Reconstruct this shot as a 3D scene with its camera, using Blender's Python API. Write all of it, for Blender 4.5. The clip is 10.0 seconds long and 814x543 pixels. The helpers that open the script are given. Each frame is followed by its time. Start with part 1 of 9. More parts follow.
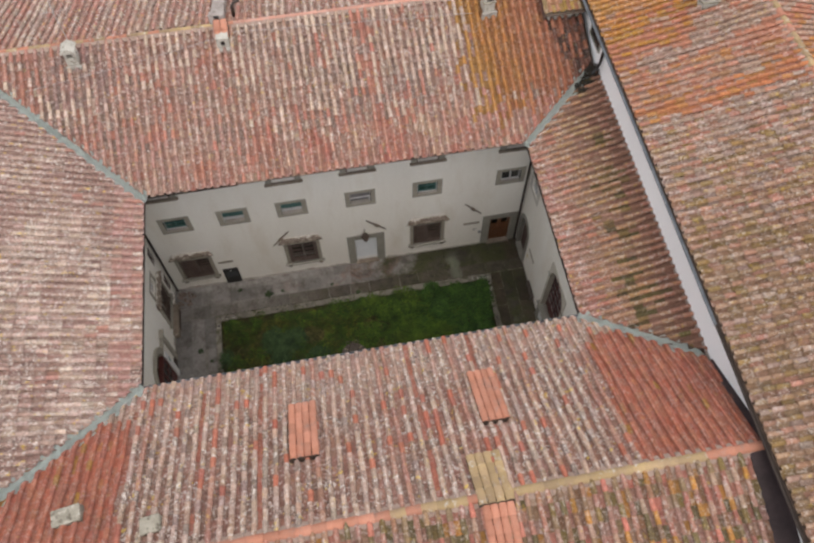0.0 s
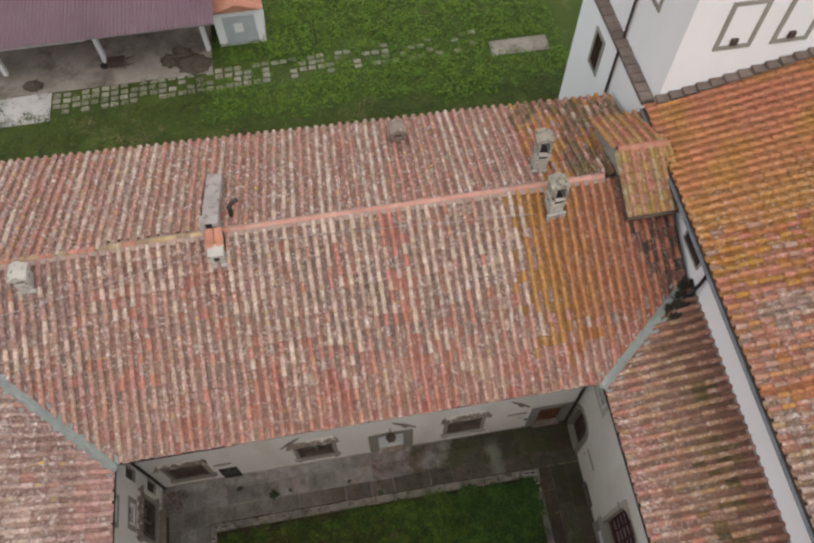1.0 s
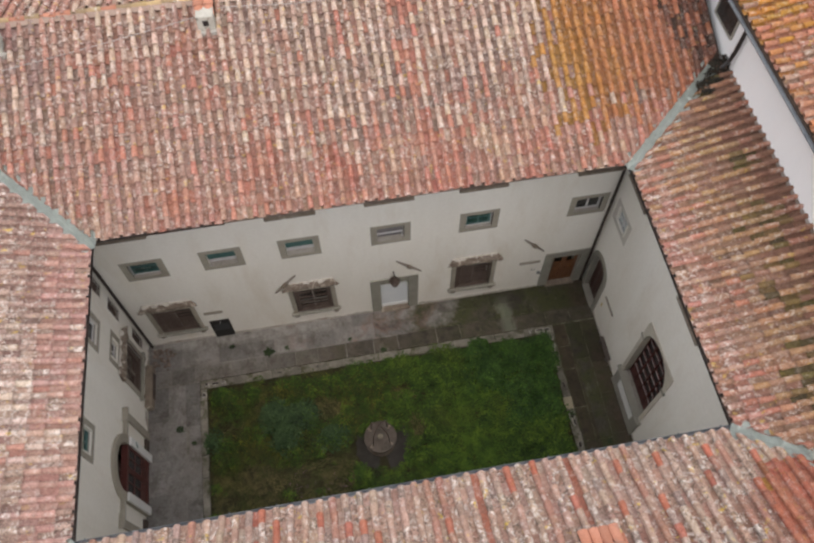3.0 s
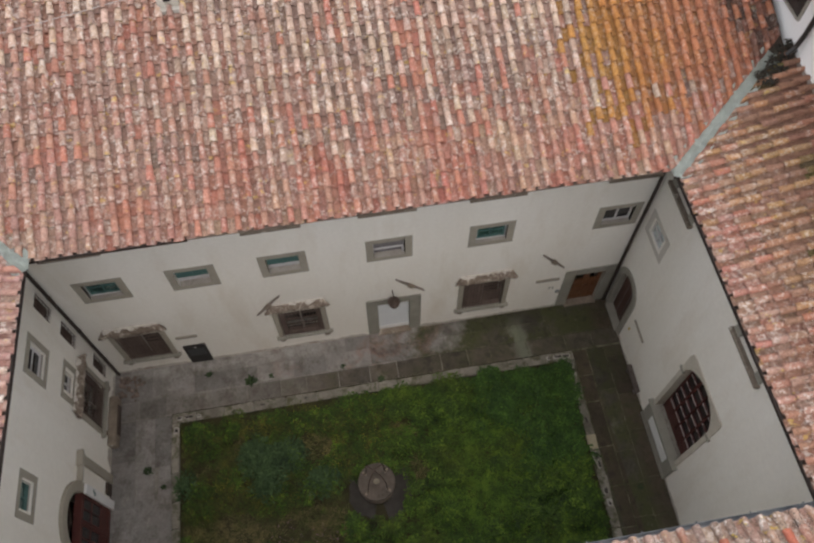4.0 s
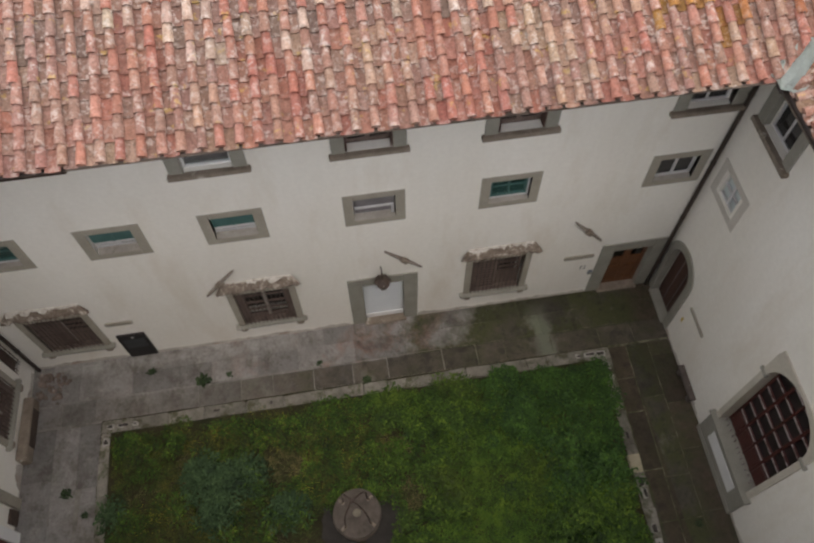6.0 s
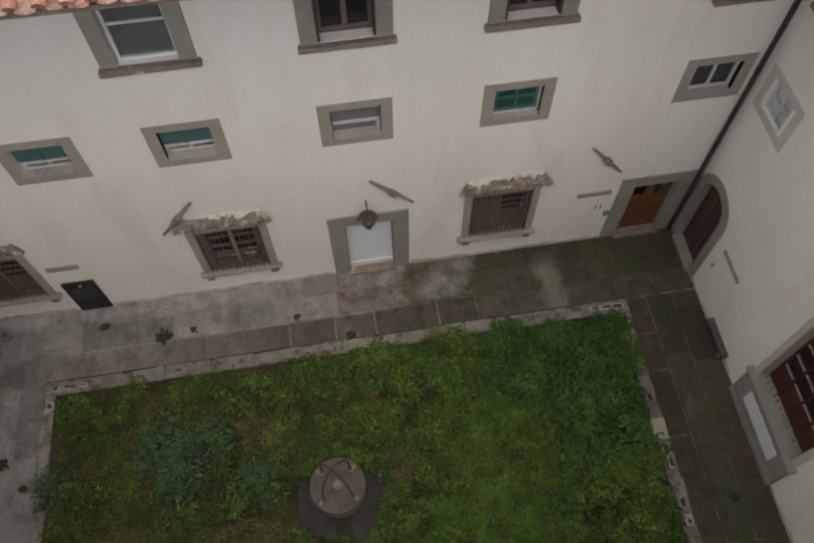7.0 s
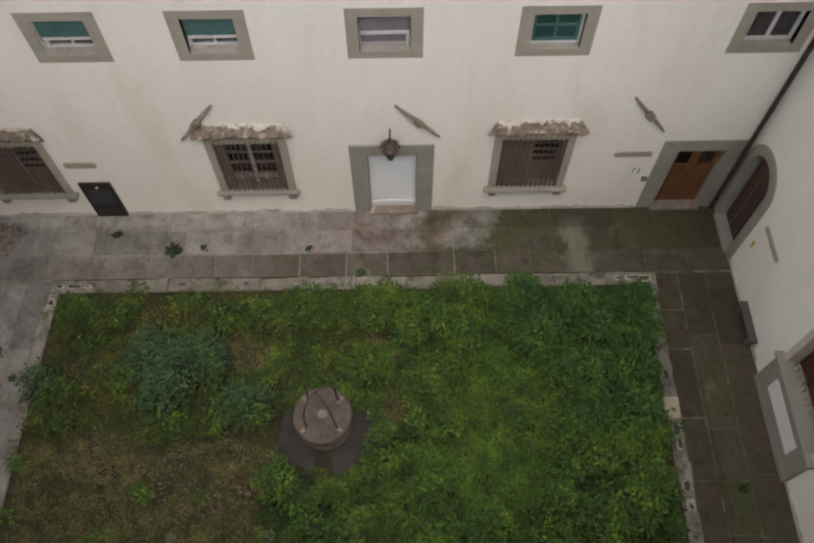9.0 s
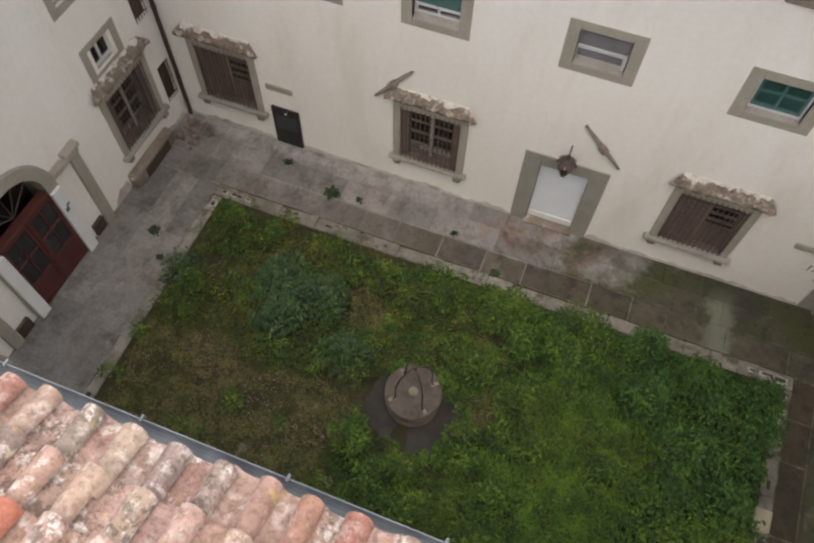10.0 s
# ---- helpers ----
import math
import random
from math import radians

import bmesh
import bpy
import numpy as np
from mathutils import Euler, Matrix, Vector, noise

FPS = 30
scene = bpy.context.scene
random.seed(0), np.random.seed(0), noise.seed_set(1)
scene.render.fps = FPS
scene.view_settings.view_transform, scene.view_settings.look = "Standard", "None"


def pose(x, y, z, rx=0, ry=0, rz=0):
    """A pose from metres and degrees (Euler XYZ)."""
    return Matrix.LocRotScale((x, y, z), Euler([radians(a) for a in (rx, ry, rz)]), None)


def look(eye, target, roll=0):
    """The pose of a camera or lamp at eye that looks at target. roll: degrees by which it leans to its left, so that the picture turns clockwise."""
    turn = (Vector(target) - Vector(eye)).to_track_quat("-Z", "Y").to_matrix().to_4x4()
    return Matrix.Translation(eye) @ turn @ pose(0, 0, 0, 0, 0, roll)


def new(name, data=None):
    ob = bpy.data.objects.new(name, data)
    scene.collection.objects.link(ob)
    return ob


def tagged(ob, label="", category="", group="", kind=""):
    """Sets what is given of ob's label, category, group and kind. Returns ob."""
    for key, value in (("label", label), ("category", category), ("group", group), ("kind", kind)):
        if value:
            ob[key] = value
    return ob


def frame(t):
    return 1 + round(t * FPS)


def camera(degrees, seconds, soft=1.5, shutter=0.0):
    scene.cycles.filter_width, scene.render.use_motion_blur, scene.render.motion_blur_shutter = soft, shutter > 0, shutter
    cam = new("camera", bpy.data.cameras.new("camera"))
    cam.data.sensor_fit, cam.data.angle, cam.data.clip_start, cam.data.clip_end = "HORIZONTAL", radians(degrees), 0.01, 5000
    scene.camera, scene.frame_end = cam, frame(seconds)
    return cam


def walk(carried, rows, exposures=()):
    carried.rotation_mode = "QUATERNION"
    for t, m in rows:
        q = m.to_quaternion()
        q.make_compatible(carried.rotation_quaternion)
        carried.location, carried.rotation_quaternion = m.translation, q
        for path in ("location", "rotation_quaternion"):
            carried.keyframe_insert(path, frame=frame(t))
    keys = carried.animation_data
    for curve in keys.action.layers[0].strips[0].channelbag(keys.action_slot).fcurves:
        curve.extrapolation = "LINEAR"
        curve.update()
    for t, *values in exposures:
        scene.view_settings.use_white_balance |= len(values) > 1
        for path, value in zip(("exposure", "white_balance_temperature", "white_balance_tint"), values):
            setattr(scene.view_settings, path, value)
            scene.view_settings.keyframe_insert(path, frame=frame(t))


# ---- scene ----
# A drone comes down over the tiled roofs of a cloistered building into its courtyard.
cam = camera(60.0, 10.0, soft=2.4)
PATH = [
    (0, (-0.214, -17.913, 29.312), (-0.046, -16.915, 27.587), -0.7),
    (0.2, (-0.16, -16.87, 29.414), (0.009, -15.872, 27.689), -0.65),
    (0.5, (0.055, -12.863, 29.797), (0.226, -11.865, 28.073), -0.5),
    (1, (0.387, -8.086, 28.613), (0.538, -7.102, 26.878), -1.0),
    (1.5, (-0.133, -8.885, 27.011), (0.024, -7.905, 25.274), -0.8),
    (2, (-0.267, -9.466, 24.363), (-0.106, -8.484, 22.628), -0.7),
    (2.5, (-1.182, -13.46, 24.324), (-1.012, -12.469, 22.595), -0.4),
    (2.7, (-0.904, -13.191, 24.426), (-0.738, -12.177, 22.71), -0.7),
    (3.8, (-0.534, -10.706, 21.459), (-0.365, -9.726, 19.724), -0.2),
    (4, (-0.362, -10.453, 21.495), (-0.199, -9.441, 19.777), -0.6),
    (4.5, (0.005, -9.793, 18.542), (0.156, -8.792, 16.817), -0.9),
    (5, (-0.212, -10.569, 18.402), (-0.057, -9.57, 16.676), -0.6),
    (5.5, (-0.342, -10.881, 18.049), (-0.18, -9.885, 16.323), -0.3),
    (5.7, (0.117, -9.47, 17.911), (0.256, -8.45, 16.196), -1.2),
    (6.8, (0.387, -8.269, 14.458), (0.544, -7.276, 12.729), -0.3),
    (7, (0.445, -8.465, 14.525), (0.591, -7.48, 12.791), -0.7),
    (7.5, (0.65, -9.161, 14.576), (0.787, -8.167, 12.846), -0.9),
    (8, (1.014, -9.232, 13.435), (1.141, -8.231, 11.709), -1.1),
    (8.5, (0.995, -9.464, 13.33), (1.118, -8.456, 11.606), -1.0),
    (9, (1.085, -9.436, 13.286), (1.095, -8.423, 11.561), -0.4),
    (9.5, (0.98, -9.471, 13.304), (0.882, -8.464, 11.579), 0.7),
    (10, (0.893, -9.563, 13.358), (0.564, -8.622, 11.624), 2.1),
]
walk(cam, [(t, look(eye, target, roll)) for t, eye, target, roll in PATH],
     exposures=[(0.0, 0.41), (0.6, 0.46), (1.0, 0.19), (1.5, 0.22), (2.0, 0.44), (2.5, 0.61), (4.0, 0.42), (4.5, 0.47), (5.0, 0.43), (5.5, 0.47), (7.0, 0.55), (7.5, 0.60), (8.0, 0.87), (9.0, 0.98), (10.0, 1.02)])

# ---- light: a bright overcast sky ----
world = bpy.data.worlds.new("overcast_sky")
scene.world = world
world.use_nodes = True
wn = world.node_tree
sky = wn.nodes.new("ShaderNodeTexSky")
sky.sky_type = "NISHITA"
sky.sun_disc = False
sky.sun_elevation = radians(70)
sky.sun_rotation = radians(171)
sky.air_density, sky.dust_density, sky.ozone_density = 1.0, 4.0, 0.6
wn.nodes["Background"].inputs["Strength"].default_value = 0.07
wn.links.new(sky.outputs["Color"], wn.nodes["Background"].inputs["Color"])
sun = new("sun", bpy.data.lights.new("sun", "SUN"))
sun.data.energy, sun.data.angle, sun.data.color = 2.6, radians(165), (1.0, 0.955, 0.90)
sun.matrix_world = look((0, 0, 60), (-3, 20, 0))


# ---- helpers of this scene ----
def thing(name, label="", category="", group="", kind="", at=None):
    ob = new(name)
    ob.empty_display_size = 0.2
    if at is not None:
        ob.matrix_basis = at
    return tagged(ob, label, category, group, kind)


def part(name, bm, mat, parent=None, label=""):
    me = bpy.data.meshes.new(name)
    bm.to_mesh(me)
    bm.free()
    me.materials.append(mat)
    ob = new(name, me)
    ob.parent = parent
    if label:
        ob["label"] = label
    return ob


def arrays(name, verts, faces, mat, parent=None, smooth=False):
    """A mesh object from numpy arrays of corners and faces (all of one size)."""
    me = bpy.data.meshes.new(name)
    verts, faces = np.asarray(verts, np.float32), np.asarray(faces, np.int32)
    n, k = faces.shape
    me.vertices.add(len(verts))
    me.vertices.foreach_set("co", verts.ravel())
    me.loops.add(n * k)
    me.loops.foreach_set("vertex_index", faces.ravel())
    me.polygons.add(n)
    me.polygons.foreach_set("loop_start", np.arange(0, n * k, k, dtype=np.int32))
    me.polygons.foreach_set("use_smooth", np.full(n, smooth))
    me.update(calc_edges=True)
    me.materials.append(mat)
    ob = new(name, me)
    ob.parent = parent
    return ob


def mesh():
    return bmesh.new()


def box(bm, x0, x1, y0, y1, z0, z1, bevel=0.0, wobble=0.0, turn=None):
    r = bmesh.ops.create_cube(bm, size=1.0)
    vs = r["verts"]
    for v in vs:
        v.co = Vector(((x0 + x1) / 2 + v.co.x * (x1 - x0), (y0 + y1) / 2 + v.co.y * (y1 - y0), (z0 + z1) / 2 + v.co.z * (z1 - z0)))
        if wobble:
            v.co += Vector([random.uniform(-wobble, wobble) for _ in range(3)])
    if bevel:
        es = list({e for v in vs for e in v.link_edges})
        r = bmesh.ops.bevel(bm, geom=es, offset=bevel, segments=1, affect="EDGES", profile=0.5)
        vs = list({v for f in r["faces"] for v in f.verts} | {v for v in vs if v.is_valid})
    if turn is not None:
        bmesh.ops.transform(bm, matrix=turn, verts=vs)
    return bm


def tube(bm, pts, radius, seg=8):
    """A round bar along the points."""
    pts = [Vector(p) for p in pts]
    rings = []
    for i, p in enumerate(pts):
        d = (pts[min(i + 1, len(pts) - 1)] - pts[max(i - 1, 0)]).normalized()
        a = d.orthogonal().normalized()
        b = d.cross(a)
        if rings:
            a = (olda - d * olda.dot(d)).normalized()
            b = d.cross(a)
        olda = a
        rad = radius[i] if isinstance(radius, (list, tuple)) else radius
        rings.append([bm.verts.new(p + (a * math.cos(k * math.tau / seg) + b * math.sin(k * math.tau / seg)) * rad) for k in range(seg)])
    for r0, r1 in zip(rings, rings[1:]):
        for k in range(seg):
            bm.faces.new((r0[k], r0[(k + 1) % seg], r1[(k + 1) % seg], r1[k]))
    bm.faces.new(rings[0][::-1])
    bm.faces.new(rings[-1])
    return bm


def prism(bm, outline, d0, d1, axis="y"):
    """An outline in (u, w) pushed from depth d0 to d1 along the axis; u is x (or y for axis x), w is z (or y for axis z)."""
    def put(u, w, d):
        return {"y": (u, d, w), "x": (d, u, w), "z": (u, w, d)}[axis]
    a = [bm.verts.new(put(u, w, d0)) for u, w in outline]
    b = [bm.verts.new(put(u, w, d1)) for u, w in outline]
    n = len(outline)
    fs = [bm.faces.new(a), bm.faces.new(b[::-1])]
    for i in range(n):
        fs.append(bm.faces.new((a[i], b[i], b[(i + 1) % n], a[(i + 1) % n])))
    bmesh.ops.recalc_face_normals(bm, faces=fs)
    return bm


def lathe(bm, profile, seg=24):
    rings = [[bm.verts.new((r * math.cos(k * math.tau / seg), r * math.sin(k * math.tau / seg), z)) for k in range(seg)] for r, z in profile]
    for r0, r1 in zip(rings, rings[1:]):
        for k in range(seg):
            bm.faces.new((r0[k], r0[(k + 1) % seg], r1[(k + 1) % seg], r1[k]))
    bm.faces.new(rings[0][::-1])
    bm.faces.new(rings[-1])
    return bm


# ---- materials ----
def node_material(name, rough=0.85, metal=0.0):
    m = bpy.data.materials.new(name)
    m.use_nodes = True
    nt = m.node_tree
    b = nt.nodes["Principled BSDF"]
    b.inputs["Roughness"].default_value, b.inputs["Metallic"].default_value = rough, metal
    return m, nt, b


def link(nt, a, b):
    nt.links.new(a, b)


def world_place(nt):
    return nt.nodes.new("ShaderNodeNewGeometry").outputs["Position"]


def noise_node(nt, vec, scale, detail=4.0, rough=0.6, stretch=None):
    n = nt.nodes.new("ShaderNodeTexNoise")
    n.inputs["Scale"].default_value, n.inputs["Detail"].default_value, n.inputs["Roughness"].default_value = scale, detail, rough
    if stretch:
        mp = nt.nodes.new("ShaderNodeMapping")
        mp.inputs["Scale"].default_value = stretch
        link(nt, vec, mp.inputs["Vector"])
        vec = mp.outputs["Vector"]
    link(nt, vec, n.inputs["Vector"])
    return n.outputs["Fac"]


def step_node(nt, val, lo, hi, out0=0.0, out1=1.0):
    n = nt.nodes.new("ShaderNodeMapRange")
    n.inputs["From Min"].default_value, n.inputs["From Max"].default_value = lo, hi
    n.inputs["To Min"].default_value, n.inputs["To Max"].default_value = out0, out1
    link(nt, val, n.inputs["Value"])
    return n.outputs["Result"]


def mix_node(nt, fac, a, b, how="MIX"):
    n = nt.nodes.new("ShaderNodeMix")
    n.data_type, n.blend_type = "RGBA", how
    for sock, v in ((n.inputs[0], fac), (n.inputs[6], a), (n.inputs[7], b)):
        if isinstance(v, (int, float)):
            sock.default_value = v
        elif isinstance(v, tuple):
            sock.default_value = (*v, 1)
        else:
            link(nt, v, sock)
    return n.outputs[2]


def math_node(nt, op, a, b):
    n = nt.nodes.new("ShaderNodeMath")
    n.operation = op
    for sock, v in ((n.inputs[0], a), (n.inputs[1], b)):
        if isinstance(v, (int, float)):
            sock.default_value = v
        else:
            link(nt, v, sock)
    return n.outputs[0]


def bump(nt, bsdf, height, strength=0.4, distance=0.02):
    n = nt.nodes.new("ShaderNodeBump")
    n.inputs["Strength"].default_value, n.inputs["Distance"].default_value = strength, distance
    link(nt, height, n.inputs["Height"])
    link(nt, n.outputs["Normal"], bsdf.inputs["Normal"])


def mottled(name, c0, c1, big=0.8, fine=14.0, rough=0.85, metal=0.0, stain=None, stain_lo=0.55, stain_hi=0.7, relief=0.3, vary=0.0, stain_scale=1.6, stretch=None, second=None, grain=0.55):
    """Two tones mixed by a broad noise, with fine grain, an optional stain and relief; vary: difference between objects and islands."""
    m, nt, b = node_material(name, rough, metal)
    p = world_place(nt)
    col = mix_node(nt, step_node(nt, noise_node(nt, p, big, 5.0, 0.65, stretch), 0.35, 0.68), c0, c1)
    fine_n = noise_node(nt, p, fine, 5.0, 0.7)
    col = mix_node(nt, step_node(nt, fine_n, 0.3, 0.75, 0.0, grain), col, mix_node(nt, 1.0, col, (0.62, 0.62, 0.62), "MULTIPLY"))
    if stain:
        col = mix_node(nt, step_node(nt, noise_node(nt, p, stain_scale, 6.0, 0.7, stretch), stain_lo, stain_hi), col, stain)
    if second:
        col = mix_node(nt, math_node(nt, "MULTIPLY", step_node(nt, noise_node(nt, p, 1.9, 7.0, 0.75, (1.0, 1.2, 1.0)), 0.56, 0.68), 0.8), col, second)
    if vary:
        rnd = math_node(nt, "FRACT", math_node(nt, "ADD", nt.nodes.new("ShaderNodeObjectInfo").outputs["Random"], nt.nodes.new("ShaderNodeNewGeometry").outputs["Random Per Island"]), 0.0)
        hsv = nt.nodes.new("ShaderNodeHueSaturation")
        link(nt, step_node(nt, rnd, 0.0, 1.0, 1.0 - vary, 1.0 + vary), hsv.inputs["Value"])
        link(nt, col, hsv.inputs["Color"])
        col = hsv.outputs["Color"]
    link(nt, col, b.inputs["Base Color"])
    bump(nt, b, fine_n, relief, 0.01)
    return m


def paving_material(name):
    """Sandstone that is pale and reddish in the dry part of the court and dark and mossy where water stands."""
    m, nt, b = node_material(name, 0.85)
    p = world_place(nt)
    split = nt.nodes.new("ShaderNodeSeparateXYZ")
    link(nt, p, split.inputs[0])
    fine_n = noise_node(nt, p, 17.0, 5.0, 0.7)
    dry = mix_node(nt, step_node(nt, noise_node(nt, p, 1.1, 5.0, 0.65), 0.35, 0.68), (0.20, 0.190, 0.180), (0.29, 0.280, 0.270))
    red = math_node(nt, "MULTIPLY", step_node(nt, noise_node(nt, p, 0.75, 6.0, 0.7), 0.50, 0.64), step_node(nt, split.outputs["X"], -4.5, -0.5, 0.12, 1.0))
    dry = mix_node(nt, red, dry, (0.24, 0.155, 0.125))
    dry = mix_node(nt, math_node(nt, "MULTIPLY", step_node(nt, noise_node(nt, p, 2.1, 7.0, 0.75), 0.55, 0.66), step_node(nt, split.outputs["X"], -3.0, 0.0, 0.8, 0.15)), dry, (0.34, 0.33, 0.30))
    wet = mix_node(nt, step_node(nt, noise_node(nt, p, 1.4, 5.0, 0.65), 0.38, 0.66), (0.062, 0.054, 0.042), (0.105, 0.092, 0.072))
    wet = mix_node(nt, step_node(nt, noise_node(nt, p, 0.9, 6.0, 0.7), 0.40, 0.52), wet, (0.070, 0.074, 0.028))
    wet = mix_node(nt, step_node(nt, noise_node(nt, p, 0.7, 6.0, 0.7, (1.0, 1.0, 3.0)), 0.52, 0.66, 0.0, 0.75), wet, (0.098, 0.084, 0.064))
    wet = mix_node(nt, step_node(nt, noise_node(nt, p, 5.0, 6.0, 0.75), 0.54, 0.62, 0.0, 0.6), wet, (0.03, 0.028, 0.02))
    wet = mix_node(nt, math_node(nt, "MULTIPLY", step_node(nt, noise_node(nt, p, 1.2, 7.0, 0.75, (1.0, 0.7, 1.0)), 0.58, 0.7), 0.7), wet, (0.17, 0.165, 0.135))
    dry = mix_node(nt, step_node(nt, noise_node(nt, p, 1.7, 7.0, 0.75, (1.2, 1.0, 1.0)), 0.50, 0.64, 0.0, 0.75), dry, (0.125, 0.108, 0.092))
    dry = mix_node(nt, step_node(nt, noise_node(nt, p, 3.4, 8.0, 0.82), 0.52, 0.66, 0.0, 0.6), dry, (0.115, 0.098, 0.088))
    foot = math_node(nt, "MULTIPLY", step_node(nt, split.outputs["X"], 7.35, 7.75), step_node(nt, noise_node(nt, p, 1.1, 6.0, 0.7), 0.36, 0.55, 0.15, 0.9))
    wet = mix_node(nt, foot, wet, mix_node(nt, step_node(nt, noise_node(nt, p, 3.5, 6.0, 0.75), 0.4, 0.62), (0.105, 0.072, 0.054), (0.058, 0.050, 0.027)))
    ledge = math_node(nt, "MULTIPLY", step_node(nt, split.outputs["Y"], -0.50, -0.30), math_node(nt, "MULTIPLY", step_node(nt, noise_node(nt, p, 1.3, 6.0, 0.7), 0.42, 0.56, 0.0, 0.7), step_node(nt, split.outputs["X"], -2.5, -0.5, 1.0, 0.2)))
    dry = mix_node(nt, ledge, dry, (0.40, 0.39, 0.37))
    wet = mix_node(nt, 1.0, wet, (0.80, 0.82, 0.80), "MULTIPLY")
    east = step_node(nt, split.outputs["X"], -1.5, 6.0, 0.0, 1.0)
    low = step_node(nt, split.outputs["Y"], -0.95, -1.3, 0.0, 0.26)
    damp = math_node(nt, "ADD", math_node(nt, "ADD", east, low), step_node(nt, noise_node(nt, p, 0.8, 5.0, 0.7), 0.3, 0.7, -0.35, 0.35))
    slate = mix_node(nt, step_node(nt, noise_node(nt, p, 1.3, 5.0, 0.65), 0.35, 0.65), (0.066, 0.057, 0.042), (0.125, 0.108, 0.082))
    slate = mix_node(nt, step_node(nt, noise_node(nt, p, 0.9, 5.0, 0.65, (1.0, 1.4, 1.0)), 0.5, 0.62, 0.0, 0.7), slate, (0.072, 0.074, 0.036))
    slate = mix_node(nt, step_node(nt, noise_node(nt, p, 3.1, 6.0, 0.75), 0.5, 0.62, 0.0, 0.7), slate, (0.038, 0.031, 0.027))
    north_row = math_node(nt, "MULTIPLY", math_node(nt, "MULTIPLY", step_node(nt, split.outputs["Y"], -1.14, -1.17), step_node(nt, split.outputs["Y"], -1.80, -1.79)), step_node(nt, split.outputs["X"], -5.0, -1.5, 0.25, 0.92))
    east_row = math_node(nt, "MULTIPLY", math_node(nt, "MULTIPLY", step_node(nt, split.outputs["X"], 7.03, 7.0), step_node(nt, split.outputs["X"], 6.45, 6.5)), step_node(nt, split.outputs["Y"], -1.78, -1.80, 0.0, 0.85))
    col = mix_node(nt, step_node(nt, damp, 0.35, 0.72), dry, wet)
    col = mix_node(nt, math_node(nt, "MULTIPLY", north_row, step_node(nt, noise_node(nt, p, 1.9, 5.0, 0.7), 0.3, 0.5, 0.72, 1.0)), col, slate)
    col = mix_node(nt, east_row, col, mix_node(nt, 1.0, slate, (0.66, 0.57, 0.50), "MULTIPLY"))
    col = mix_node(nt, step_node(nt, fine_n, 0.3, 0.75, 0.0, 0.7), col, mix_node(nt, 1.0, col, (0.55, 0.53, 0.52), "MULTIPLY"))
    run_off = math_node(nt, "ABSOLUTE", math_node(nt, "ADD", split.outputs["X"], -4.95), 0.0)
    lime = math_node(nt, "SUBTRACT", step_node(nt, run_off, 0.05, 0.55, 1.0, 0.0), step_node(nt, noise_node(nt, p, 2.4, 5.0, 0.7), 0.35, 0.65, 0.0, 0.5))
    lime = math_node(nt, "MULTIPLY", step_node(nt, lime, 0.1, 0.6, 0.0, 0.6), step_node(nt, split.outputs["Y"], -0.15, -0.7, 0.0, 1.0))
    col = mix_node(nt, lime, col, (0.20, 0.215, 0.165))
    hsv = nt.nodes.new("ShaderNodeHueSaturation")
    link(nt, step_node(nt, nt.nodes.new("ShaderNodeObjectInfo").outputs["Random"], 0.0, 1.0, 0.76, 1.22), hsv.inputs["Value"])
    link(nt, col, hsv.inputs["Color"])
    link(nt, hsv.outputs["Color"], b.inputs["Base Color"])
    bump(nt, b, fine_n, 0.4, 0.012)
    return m


